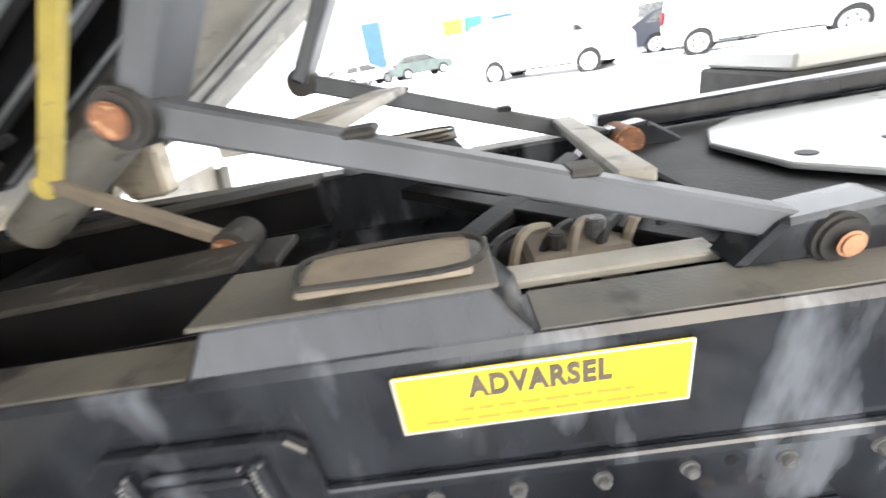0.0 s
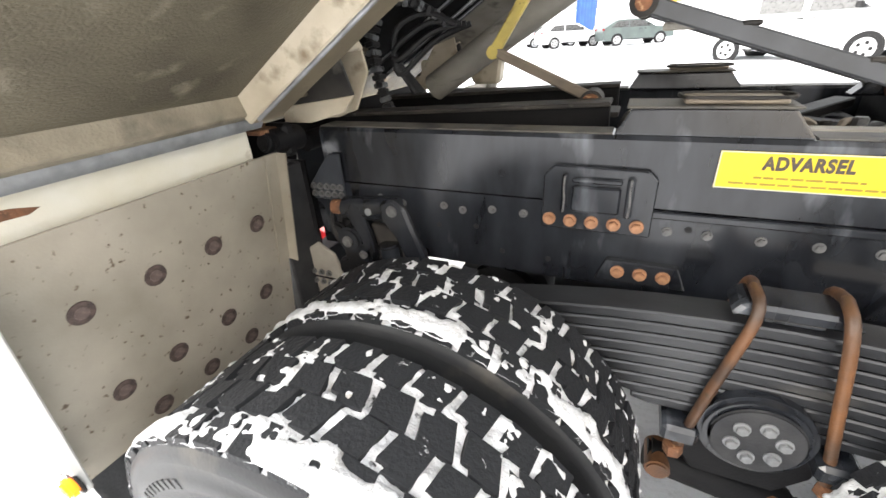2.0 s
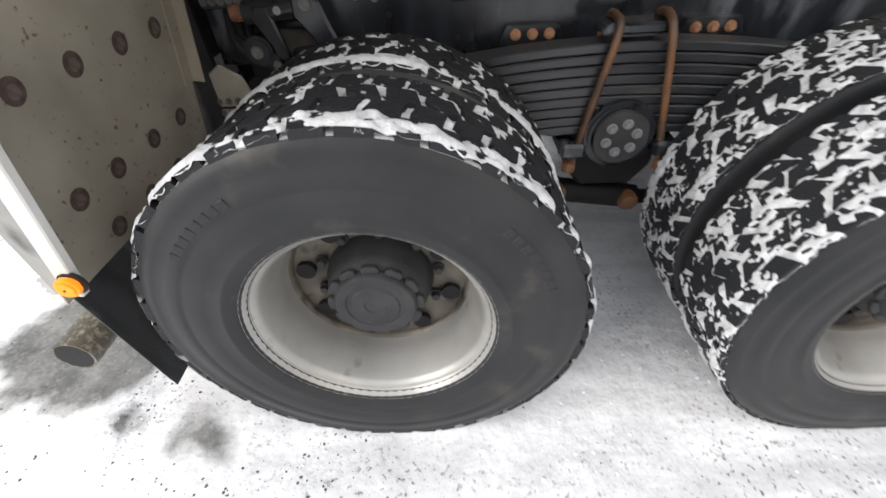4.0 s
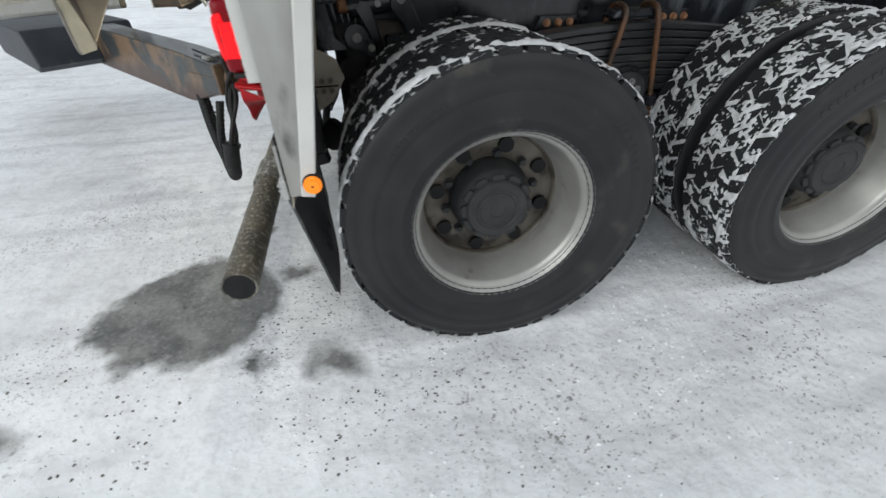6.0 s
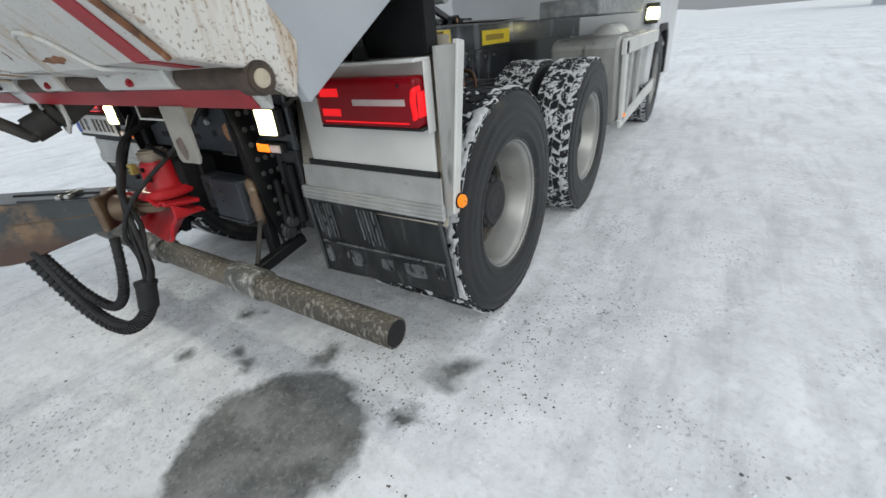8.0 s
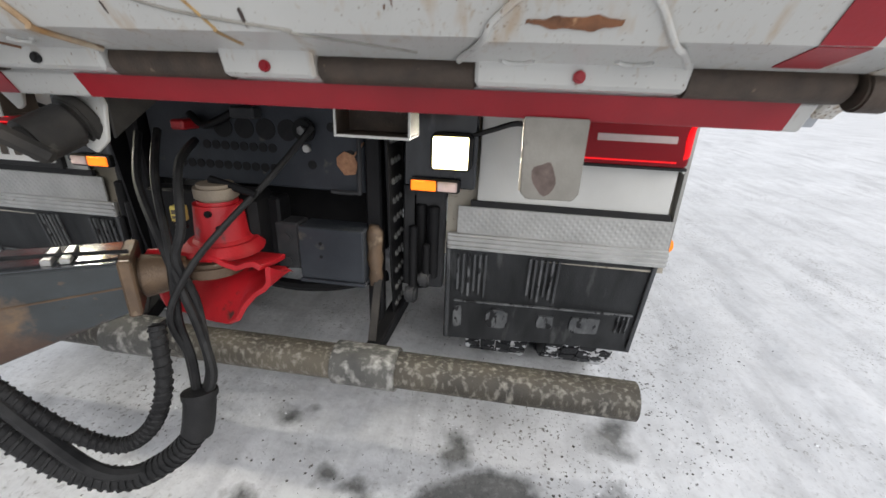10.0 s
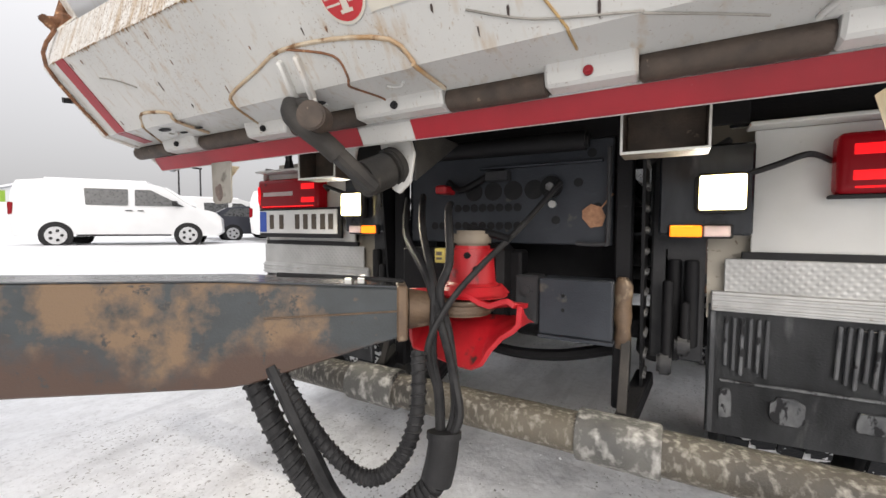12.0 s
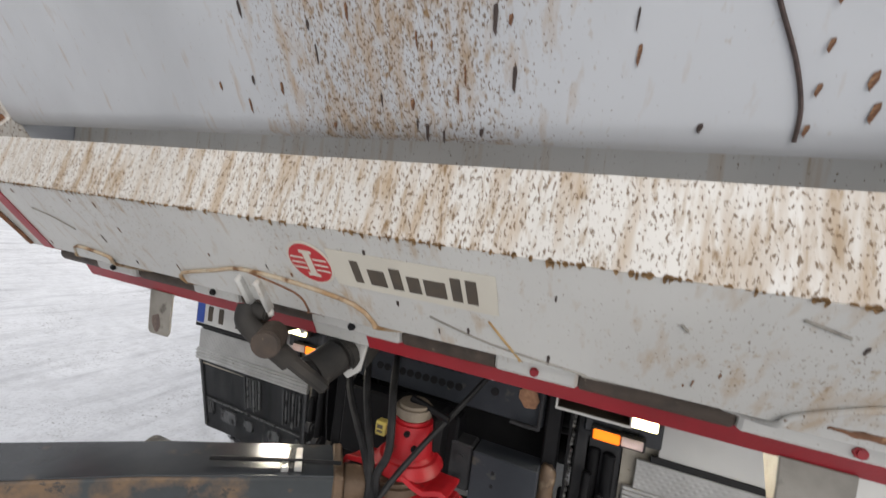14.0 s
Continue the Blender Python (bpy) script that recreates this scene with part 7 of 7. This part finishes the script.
part("boss", rod((-1.412, 1.506, 1.206), (-1.345, 1.545, 1.214), 0.033, 24, 0.004), "brown", latch, "brown round boss", smooth=True)
part("collar", rod((-1.343, 1.570, 1.255), (-1.346, 1.628, 1.260), 0.019, 16, 0.004), "dusty", latch, smooth=True)
part("bar", bar((-1.318, 1.552, 1.162), (-1.205, 1.486, 1.052), 0.062, 0.036, 0.010), "dusty", latch)
part("drum", rod((-1.222, 1.528, 1.078), (-1.125, 1.502, 1.120), 0.050, 24, 0.012), "dusty", latch, "dark drum at the lever's foot", smooth=True)
part("drum_collar", rod((-1.126, 1.502, 1.120), (-1.100, 1.495, 1.132), 0.058, 24, 0.006), "dusty", latch, smooth=True)
for y in (1.569, 1.626):
    part("fork", bar(low(y - 0.014, 0.192, 0.012), low(y, 0.099, 0.024), 0.014, 0.026, 0.005), "white", latch, "white fork arm", smooth=True)
    part("fork_foot", bar(low(y, 0.099, 0.022), (-1.345, y - 0.005, 1.250), 0.013, 0.024, 0.004), "white", latch)
part("white_bracket", prism([(1.735, 1.238), (1.72, 1.200), (1.662, 1.140), (1.646, 1.150), (1.632, 1.205), (1.548, 1.205), (1.536, 1.150), (1.500, 1.062), (1.478, 1.050), (1.440, 1.080), (1.425, 1.160), (1.452, 1.238)], "x", -1.112, -1.100, 0.003), "white", latch, "white forked latch bracket")
part("bracket_web", prism([(-1.099, 1.236), (-1.099, 1.085), (-0.830, 1.236)], "y", 1.428, 1.436, 0.002), "dusty", latch, "dusty web behind the bracket")

# ---- trailer drawbar and hoses ----
D_ORG, D_U, D_V = Vector((-1.155, 1.44, 0)), Vector((-0.622, 0.783, 0)), Vector((0.783, 0.622, 0))


def drawn(u, v, z):
    """The drawbar stands at an angle to the truck: along it, across it, up."""
    p = D_ORG + D_U * u + D_V * v
    return (p.x, p.y, z)


def along_bar(pts, v0, v1, w):
    out = bmesh.new()
    a = [out.verts.new(drawn(u, v0, z)) for u, z in pts]
    b = [out.verts.new(drawn(u, v1, z)) for u, z in pts]
    out.faces.new(a), out.faces.new(b[::-1])
    for i in range(len(pts)):
        j = (i + 1) % len(pts)
        out.faces.new((a[i], a[j], b[j], b[i]))
    bmesh.ops.recalc_face_normals(out, faces=out.faces[:])
    return bevelled(out, w)


trailer = thing("trailer_drawbar", drawn(1.0, 0.085, 0.70), "worn brown and black steel trailer drawbar", "drawbar")
beam = part("beam", along_bar([(0.0, 0.648), (0.10, 0.622), (0.40, 0.535), (0.47, 0.528), (6.5, 0.545), (6.5, 0.85), (0.47, 0.808), (0.0, 0.785)], 0.0, 0.17, 0.005), "draw", trailer, "box-section drawbar beam with flaking paint")
part("weld_seam", tube([drawn(0.0, -0.001, 0.722), drawn(0.2, -0.001, 0.716), drawn(0.36, -0.001, 0.712)], 0.003, 6, 4), "necksteel", beam)
part("end_weld", along_bar([(-0.018, 0.638), (0.012, 0.636), (0.012, 0.793), (-0.018, 0.791)], -0.008, 0.178, 0.005), "necksteel", beam, "brown end plate with weld")
part("neck", rod(drawn(-0.015, 0.085, 0.712), drawn(-0.14, 0.085, 0.71), 0.062, 20, 0.01, None, 0.042), "necksteel", trailer, "dusty tapered drawbar neck", smooth=True)
part("eye", rod((-0.935, 1.365, 0.690), (-0.935, 1.365, 0.735), 0.105, 28, 0.012), "necksteel", trailer, "rusty drawbar eye", smooth=True)
part("top_plate", along_bar([(0.012, 0.787), (0.47, 0.810), (6.5, 0.8515), (6.5, 0.8555), (0.47, 0.814), (0.012, 0.791)], 0.004, 0.166, 0.0), "topfilm", beam, "wet dark top of the beam")
part("pipe_run", tube([drawn(-0.01, 0.05, 0.80), drawn(0.15, 0.055, 0.812), drawn(0.34, 0.06, 0.822)], 0.006, 6, 4), "hose", beam)
for u in (0.10, 0.135):
    part("cable_clip", along_bar([(u, 0.796), (u + 0.02, 0.797), (u + 0.02, 0.812), (u, 0.811)], 0.02, 0.12, 0.002), "alu", beam)
part("frame_head", along_bar([(1.98, 0.60), (2.10, 0.545), (3.4, 0.545), (3.4, 0.842), (2.06, 0.834)], -0.42, 0.30, 0.01), "slate", trailer, "slate-grey frame head of the trailer")
front = part("front_panel", along_bar([(2.12, 0.925), (2.16, 0.905), (2.22, 0.905), (2.30, 2.30), (2.24, 2.30)], -1.55, 0.33, 0.012), "white", trailer, "stained white front panel of the trailer")
part("panel_edge", along_bar([(2.10, 0.925), (2.135, 0.905), (2.225, 2.30), (2.19, 2.30)], 0.300, 0.342, 0.006), "tanbeam", front, "brown stained edge")
part("bumper_block", along_bar([(2.14, 0.965), (2.26, 0.965), (2.26, 1.165), (2.14, 1.165)], 0.345, 0.455, 0.012), "dusty", trailer, "dark bumper block")
part("front_beam", along_bar([(2.34, 1.160), (2.44, 1.160), (2.44, 1.245), (2.34, 1.245)], -0.30, 0.80, 0.010), "necksteel", trailer, "rusty cross beam")
hoses = thing("hose_bundle", (-1.15, 1.40, 0.5), "bundle of black air and hydraulic hoses hanging in a loop", "hoses")
runs = (
    [(-0.80, 1.66, 1.06), (-0.90, 1.60, 0.93), (-1.04, 1.43, 0.81), (-1.08, 1.36, 0.69), (-1.10, 1.31, 0.57), (-1.11, 1.295, 0.45), (-1.15, 1.31, 0.36)],
    [(-0.79, 1.60, 1.07), (-0.92, 1.52, 0.95), (-1.05, 1.40, 0.79), (-1.08, 1.38, 0.69), (-1.10, 1.37, 0.59), (-1.12, 1.335, 0.49), (-1.15, 1.315, 0.36)],
    [(-0.76, 1.50, 1.04), (-0.96, 1.40, 1.00), (-1.06, 1.34, 0.86), (-1.07, 1.365, 0.77), (-1.06, 1.34, 0.65), (-1.10, 1.30, 0.54), (-1.13, 1.27, 0.45), (-1.16, 1.30, 0.36)],
    [(-0.74, 1.11, 1.10), (-0.85, 1.20, 0.96), (-0.98, 1.28, 0.84), (-1.07, 1.335, 0.74), (-1.12, 1.375, 0.62), (-1.12, 1.345, 0.50), (-1.15, 1.32, 0.36)],
)
for k, line in enumerate(runs):
    part("hose", tube(line, 0.0122 if k < 3 else 0.0095, 8, 7), "hose", hoses, "black rubber hose", smooth=True)
part("hose", tube([(-1.155, 1.30, 0.37), (-1.18, 1.33, 0.27), (-1.22, 1.42, 0.18), (-1.28, 1.54, 0.20), (-1.33, 1.62, 0.38), (-1.36, 1.72, 0.58)], 0.020, 8, 7), "hose", hoses, smooth=True)
for line, r in (([(-1.17, 1.31, 0.30), (-1.20, 1.38, 0.21), (-1.25, 1.50, 0.15), (-1.30, 1.62, 0.22), (-1.34, 1.72, 0.38), (-1.37, 1.80, 0.56)], 0.033),
                ([(-1.16, 1.38, 0.62), (-1.20, 1.36, 0.46), (-1.23, 1.40, 0.34), (-1.26, 1.48, 0.29), (-1.30, 1.57, 0.36), (-1.33, 1.66, 0.48), (-1.35, 1.72, 0.58)], 0.0215)):
    core = part("hose_sleeve", tube(line, r * 0.90, 12, 10), "hose", hoses, "spiral-wrapped hose sleeve", smooth=True)
    pts = [Vector(p) for p in line]
    coil, side_v = [], Vector((0.3, 0.8, 0.5))
    steps_ = 60
    total = (len(pts) - 1) * steps_
    for i in range(total + 1):
        j, t = min(i // steps_, len(pts) - 2), (i - min(i // steps_, len(pts) - 2) * steps_) / steps_
        p0, p1, p2, p3 = pts[max(j - 1, 0)], pts[j], pts[j + 1], pts[min(j + 2, len(pts) - 1)]
        c = 0.5 * ((2 * p1) + (p2 - p0) * t + (2 * p0 - 5 * p1 + 4 * p2 - p3) * t * t + (3 * p1 - p0 - 3 * p2 + p3) * t ** 3)
        d = ((p2 - p0) * (1 - t) + (p3 - p1) * t).normalized()
        side_v = (side_v - d * side_v.dot(d)).normalized()
        a = i * 0.72
        coil.append(c + (side_v * math.cos(a) + d.cross(side_v) * math.sin(a)) * r * 0.92)
    part("spiral_wrap", tube(coil, r * 0.19, 5, 1), "hose", core, "raised spiral guard")
clip = part("hose_clip", tube([(-1.150, 1.305, 0.405), (-1.160, 1.303, 0.37), (-1.170, 1.308, 0.32), (-1.176, 1.314, 0.29)], 0.042, 14, 3), "plastic", hoses, "black rubber cuff round the hoses", smooth=True)
part("cuff_lip", tube([(-1.148, 1.306, 0.412), (-1.152, 1.304, 0.395)], 0.047, 14, 2), "hose", clip, smooth=True)


# ---- parked vehicles and the far edge of the yard ----
def car_profile(kind):
    if kind == "van":
        body = [(-2.55, 0.36), (-2.60, 0.9), (-2.56, 1.55), (-2.45, 1.86), (-1.9, 1.93), (0.55, 1.91), (0.95, 1.80), (1.70, 1.22), (2.32, 1.06), (2.50, 0.86), (2.54, 0.42), (2.40, 0.30), (-2.40, 0.30)]
        glass = [[(-0.95, 1.22), (-0.98, 1.70), (0.05, 1.70), (0.05, 1.22)], [(0.22, 1.22), (0.22, 1.70), (0.62, 1.70), (1.48, 1.22)]]
        return body, glass, (-1.62, 1.58), 0.96, 0.33
    body = [(-2.2, 0.40), (-2.28, 0.85), (-2.15, 1.05), (-1.55, 1.40), (-0.9, 1.48), (0.2, 1.46), (1.0, 1.02), (1.95, 0.90), (2.2, 0.70), (2.22, 0.35), (-2.1, 0.28)]
    glass = [[(-1.75, 1.05), (-1.4, 1.36), (-0.7, 1.40), (-0.7, 1.03)], [(-0.62, 1.03), (-0.62, 1.40), (0.15, 1.39), (0.75, 1.03)]]
    return body, glass, (-1.35, 1.38), 0.88, 0.32


def car(name, kind, x, y, heading, z, paint, label, snowed=True):
    z += yard_rise(y)
    ob = thing(name, (x, y, z), label, "car" if kind != "van" else "van", "cars in the yard")
    ob.rotation_euler = (0, 0, heading)
    body, glass, axles, half, r = car_profile(kind)
    ORG[ob] = Vector((0, 0, 0))
    shell = bmesh.new()
    rings = []
    for yy, k in ((-half, 0.90), (-half + 0.02, 0.955), (-half + 0.16, 1.0), (half - 0.16, 1.0), (half - 0.02, 0.955), (half, 0.90)):
        ring = []
        for px, pz in body:
            tuck = 0.10 * max(0.0, (pz - 1.0)) * (1 if yy < 0 else -1) if abs(yy) > half - 0.1 else 0
            ring.append(shell.verts.new((px * (0.985 if k < 0.95 else 1), yy + tuck, 0.3 + (pz - 0.3) * (0.985 if k < 0.95 else 1))))
        rings.append(ring)
    n = len(body)
    for a, b in zip(rings, rings[1:]):
        for i in range(n):
            shell.faces.new((a[i], a[(i + 1) % n], b[(i + 1) % n], b[i]))
    shell.faces.new(rings[0])
    shell.faces.new(rings[-1][::-1])
    main = part("body", shell, paint, ob, smooth=30)
    for s in (-1, 1):
        for poly in glass:
            def side_y(pz):
                return s * (half - 0.10 * max(0.0, pz - 1.0) + 0.004)
            gb = bmesh.new()
            out_ = [gb.verts.new((px, side_y(pz), pz)) for px, pz in poly]
            inn = [gb.verts.new((px, side_y(pz) - s * 0.02, pz)) for px, pz in poly]
            gb.faces.new(out_), gb.faces.new(inn[::-1])
            for i in range(len(poly)):
                gb.faces.new((out_[i], out_[(i + 1) % len(poly)], inn[(i + 1) % len(poly)], inn[i]))
            part("side_window", gb, "glass", ob)
        for ax in axles:
            arch = part("wheel_arch", rod((ax, s * (half - 0.04), r), (ax, s * (half + 0.004), r), r + 0.06, 28), "gap", ob)
            w = part("wheel", rod((ax, s * (half - 0.16), r), (ax, s * (half + 0.010), r), r, 28, 0.03), "gap", ob, smooth=True)
            part("rim", rod((ax, s * (half + 0.004), r), (ax, s * (half + 0.018), r), r * 0.76, 24, 0.01), "alloy", w, smooth=True)
            for k in range(5):
                a = 2 * math.pi * k / 5
                part("rim_gap", rod((ax + 0.42 * r * math.cos(a), s * (half + 0.016), r + 0.42 * r * math.sin(a)), (ax + 0.42 * r * math.cos(a), s * (half + 0.020), r + 0.42 * r * math.sin(a)), 0.045, 8), "gap", w)
        mx = glass[1][-1][0] - 0.25
        part("mirror", box(mx - 0.05, mx + 0.09, s * half, s * (half + 0.16), 1.10 if kind != "van" else 1.24, 1.22 if kind != "van" else 1.38, 0.03), "plastic", ob)
        part("sill", box(axles[0] + 0.45, axles[1] - 0.45, s * (half - 0.03), s * (half + 0.006), 0.30, 0.36, 0.01), "plastic", ob)
        part("door_handle", box(-0.02, 0.16, s * half, s * (half + 0.02), 1.05 if kind == "van" else 0.90, 1.08 if kind == "van" else 0.93, 0.005), "plastic", ob)
        part("door_handle", box(0.28, 0.44, s * half, s * (half + 0.02), 1.05 if kind == "van" else 0.90, 1.08 if kind == "van" else 0.93, 0.005), "plastic", ob)
        back = body[1][0]
        part("tail_light", box(back - 0.012, back + 0.10, s * (half - 0.14), s * (half + 0.004), 0.90, 1.25 if kind == "van" else 1.02, 0.02), "redlens", ob)
    fr = 7 if kind == "van" else 6
    wx0, wz0, wx1, wz1 = (0.98, 1.79, 1.66, 1.26) if kind == "van" else (0.24, 1.44, 0.96, 1.05)
    gb = prism([(wx0, wz0), (wx1, wz1), (wx1 + 0.02, wz1 + 0.02), (wx0 + 0.02, wz0 + 0.02)], "y", -half + 0.16, half - 0.16, 0.0)
    part("windscreen", gb, "carsnow" if snowed else "glass", ob)
    if snowed:
        top = max(p[1] for p in body)
        rb = box(-1.9 if kind == "van" else -1.3, 0.5 if kind == "van" else 0.1, -half + 0.2, half - 0.2, top - 0.02, top + 0.05, 0.02)
        part("roof_snow", rb, "carsnow", ob, "thin layer of snow on the roof")
    ORG[ob] = Vector((x, y, z))
    return ob


head = -0.50
car("van", "van", 4.50, 15.9, head - 0.10, 0.18, "carwhite", "white van lightly covered in snow, parked in the yard")
car("van", "van", 10.0, 13.35, -0.62, 0.20, "carwhite", "tall white van parked beside another white van")
car("car", "sedan", 10.2, 17.2, -0.45, 0.18, "cardark", "dark blue car with red tail lights", False)
car("car", "sedan", 16.5, 38.0, head + 0.2, 0.22, "cargreen", "grey-green estate car in the far row", False)
car("car", "sedan", -4.6, 33.0, head + 1.0, 0.22, "carwhite", "snow-covered car in the far row")
car("car", "sedan", -6.5, 36.0, head + 0.9, 0.22, "carwhite", "snow-covered car in the far row")
car("car", "sedan", -0.5, 33.0, head + 0.9, 0.22, "cargreen", "grey-green car in the far row")
car("van", "van", 10.6, 20.5, -0.55, 0.22, "carwhite", "white van in the far row")
car("van", "van", 62.0, -31.5, 2.8, 0.22, "carwhite", "white van far down the road", False)
car("van", "van", 66.0, -36.0, 3.0, 0.22, "carwhite", "white van far down the road", False)
car("car", "sedan", 55.0, -27.0, 2.6, 0.22, "cardark", "dark car far down the road", False)


def container(x, y, turn, paint, label, l=6.0, h=2.5):
    base = ground_height(x, y) - 0.15
    ob = thing("container", (x, y, base), label, "container", "containers")
    ob.rotation_euler = (0, 0, turn)
    ORG[ob] = Vector((0, 0, 0))
    pts = []
    k = int(l / 0.28)
    for i in range(k):
        u = -l / 2 + i * l / k
        pts += [(u, -1.2), (u + l / k * 0.35, -1.2), (u + l / k * 0.5, -1.24), (u + l / k * 0.85, -1.24)]
    pts += [(l / 2, -1.2), (l / 2, 1.2), (-l / 2, 1.2)]
    part("shell", prism(pts, "z", 0.1, h, 0.0), paint, ob)
    part("roof", box(-l / 2, l / 2, -1.2, 1.2, h, h + 0.06, 0.0), "roofsnow", ob)
    for sx in (-1, 1):
        for sy in (-1, 1):
            part("corner_post", box(sx * l / 2 - 0.08, sx * l / 2 + 0.08, sy * 1.2 - 0.08, sy * 1.2 + 0.08, 0, h + 0.04, 0.0), paint, ob)
    ORG[ob] = Vector((x, y, base))
    return ob


container(4.7, 90, 0.05, "c_yellow", "yellow steel container at the yard's edge", 3.4, 2.9)
container(8.7, 90, 0.05, "c_green", "green steel container at the yard's edge", 2.9, 2.9)
container(13.9, 89, 0.05, "c_blue", "blue steel container at the yard's edge", 3.2, 2.3)
container(17.5, 88.5, 0.05, "c_lime", "lime green steel container at the yard's edge", 3.0, 2.1)
container(-6.4, 56, 0.05, "c_blue", "blue steel container behind snowy cars", 1.9, 5.0)


def hall(name, x, y, turn, w, d, h, ridge, paint, label, cols=0):
    base = ground_height(x, y) - 0.2
    ob = thing(name, (x, y, base), label, "building")
    ob.rotation_euler = (0, 0, turn)
    ORG[ob] = Vector((0, 0, 0))
    part("wall", prism([(-w / 2, 0), (w / 2, 0), (w / 2, h), (0, h + ridge), (-w / 2, h)], "y", -d / 2, d / 2, 0.0), paint, ob)
    for s in (-1, 1):
        a, b = (0, h + ridge), (s * (w / 2 + 0.4), h - 0.05)
        part("roof", prism([a, b, (b[0], b[1] + 0.3), (a[0], a[1] + 0.35)], "y", -d / 2 - 0.4, d / 2 + 0.4, 0.0), "roofsnow", ob)
    for i in range(cols):
        for j in range(2):
            u = -w / 2 + (i + 0.7) * w / (cols + 0.4)
            win = part("window", box(u - 0.9, u + 0.9, -d / 2 - 0.05, -d / 2 + 0.1, 1.4 + j * 3.2, 3.2 + j * 3.2, 0.0), "panel", ob)
            for q in (-1, 1):
                part("pane", box(u + q * 0.43 - 0.36, u + q * 0.43 + 0.36, -d / 2 - 0.08, -d / 2 - 0.04, 1.5 + j * 3.2, 3.1 + j * 3.2, 0.0), "glass", win)
    ORG[ob] = Vector((x, y, base))
    return ob


hall("hall", 24.5, 94, -0.30, 9, 16, 2.2, 1.5, "wall", "pale grey hall with a snowy gabled roof")
hall("hall", 36, 92, -0.3, 14, 20, 2.4, 0.4, "wall", "long pale grey hall with a flat snowy roof")
tall = hall("hall", 66, -21.5, math.pi / 2 + math.pi, 15, 14, 12.5, 0.4, "wall", "tall pale hall with narrow windows and a pale blue bay")
ORG[tall] = Vector((0, 0, 0))
part("bay", box(-3.6, -1.8, -7.10, -6.9, 0.2, 12.3, 0.0), "palebluewall", tall, "pale blue cladding")
part("plinth", box(-7.5, 7.5, -7.05, -6.9, 0.1, 0.55, 0.0), "galv", tall)
part("cladding_rail", box(-1.7, 7.45, -7.04, -6.9, 1.9, 2.0, 0.0), "galv", tall)
for u in (-6.5, -4.6):
    for z in (2.3, 5.9, 9.5):
        win = part("window", box(u - 0.62, u + 0.62, -7.06, -6.9, z - 0.12, z + 2.55, 0.0), "galv", tall)
        part("pane", box(u - 0.52, u + 0.52, -7.10, -7.05, z, z + 2.45, 0.0), "glass", win)
ORG[tall] = tall.location.copy()
for x, y, h in ((15.2, 33.5, 9.0), (14.8, 30.0, 5.0)):
    pole = thing("lamp_post", (x, y, 0.2), "slim dark grey lamp post", "lamp post")
    part("mast", rod((x, y, 0.2), (x, y, h), 0.07, 10, 0, None, 0.05), "plastic", pole)
    part("head", box(x - 0.5, x + 0.1, y - 0.1, y + 0.1, h, h + 0.1, 0.02), "plastic", pole)


def spruce_mesh(seed):
    rnd = random.Random(seed)
    out = bmesh.new()
    for k in range(900):
        t = rnd.random() ** 0.8
        r = (1 - t) * 1.5 * rnd.uniform(0.35, 1.05) + 0.05
        a = rnd.uniform(0, 6.283)
        c = Vector((r * math.cos(a), r * math.sin(a), 1.0 + 7.2 * t - 0.25 * r))
        d = Vector((math.cos(a), math.sin(a), -0.35)) * rnd.uniform(0.25, 0.5)
        s = Vector((-math.sin(a), math.cos(a), rnd.uniform(-0.2, 0.2))) * rnd.uniform(0.12, 0.25)
        vs = [out.verts.new(c + q) for q in (-d, s, d, -s)]
        out.faces.new(vs)
    return out


crowns = [finish(spruce_mesh(i), "crown", "needle") for i in range(3)]
trunk_mesh = finish(rod((0, 0, 0), (0, 0, 8.0), 0.16, 8, 0, None, 0.02), "trunk", "bark")
rnd = random.Random(4)
for k in range(46):
    x, y = 96 + rnd.uniform(0, 44), -44 - k * 1.5 + rnd.uniform(-3, 3)
    tree = thing("spruce_tree", (x, y, 0.1), "dark spruce tree at the end of the yard, greyed for haze", "tree", "spruces by the road")
    sc = rnd.uniform(0.55, 0.95)
    tree.scale = (sc, sc, sc)
    for nm, me in (("trunk", trunk_mesh), ("crown", crowns[k % 3])):
        o = new(nm, me)
        o.parent = tree
        o.rotation_euler = (0, 0, rnd.uniform(0, 6))
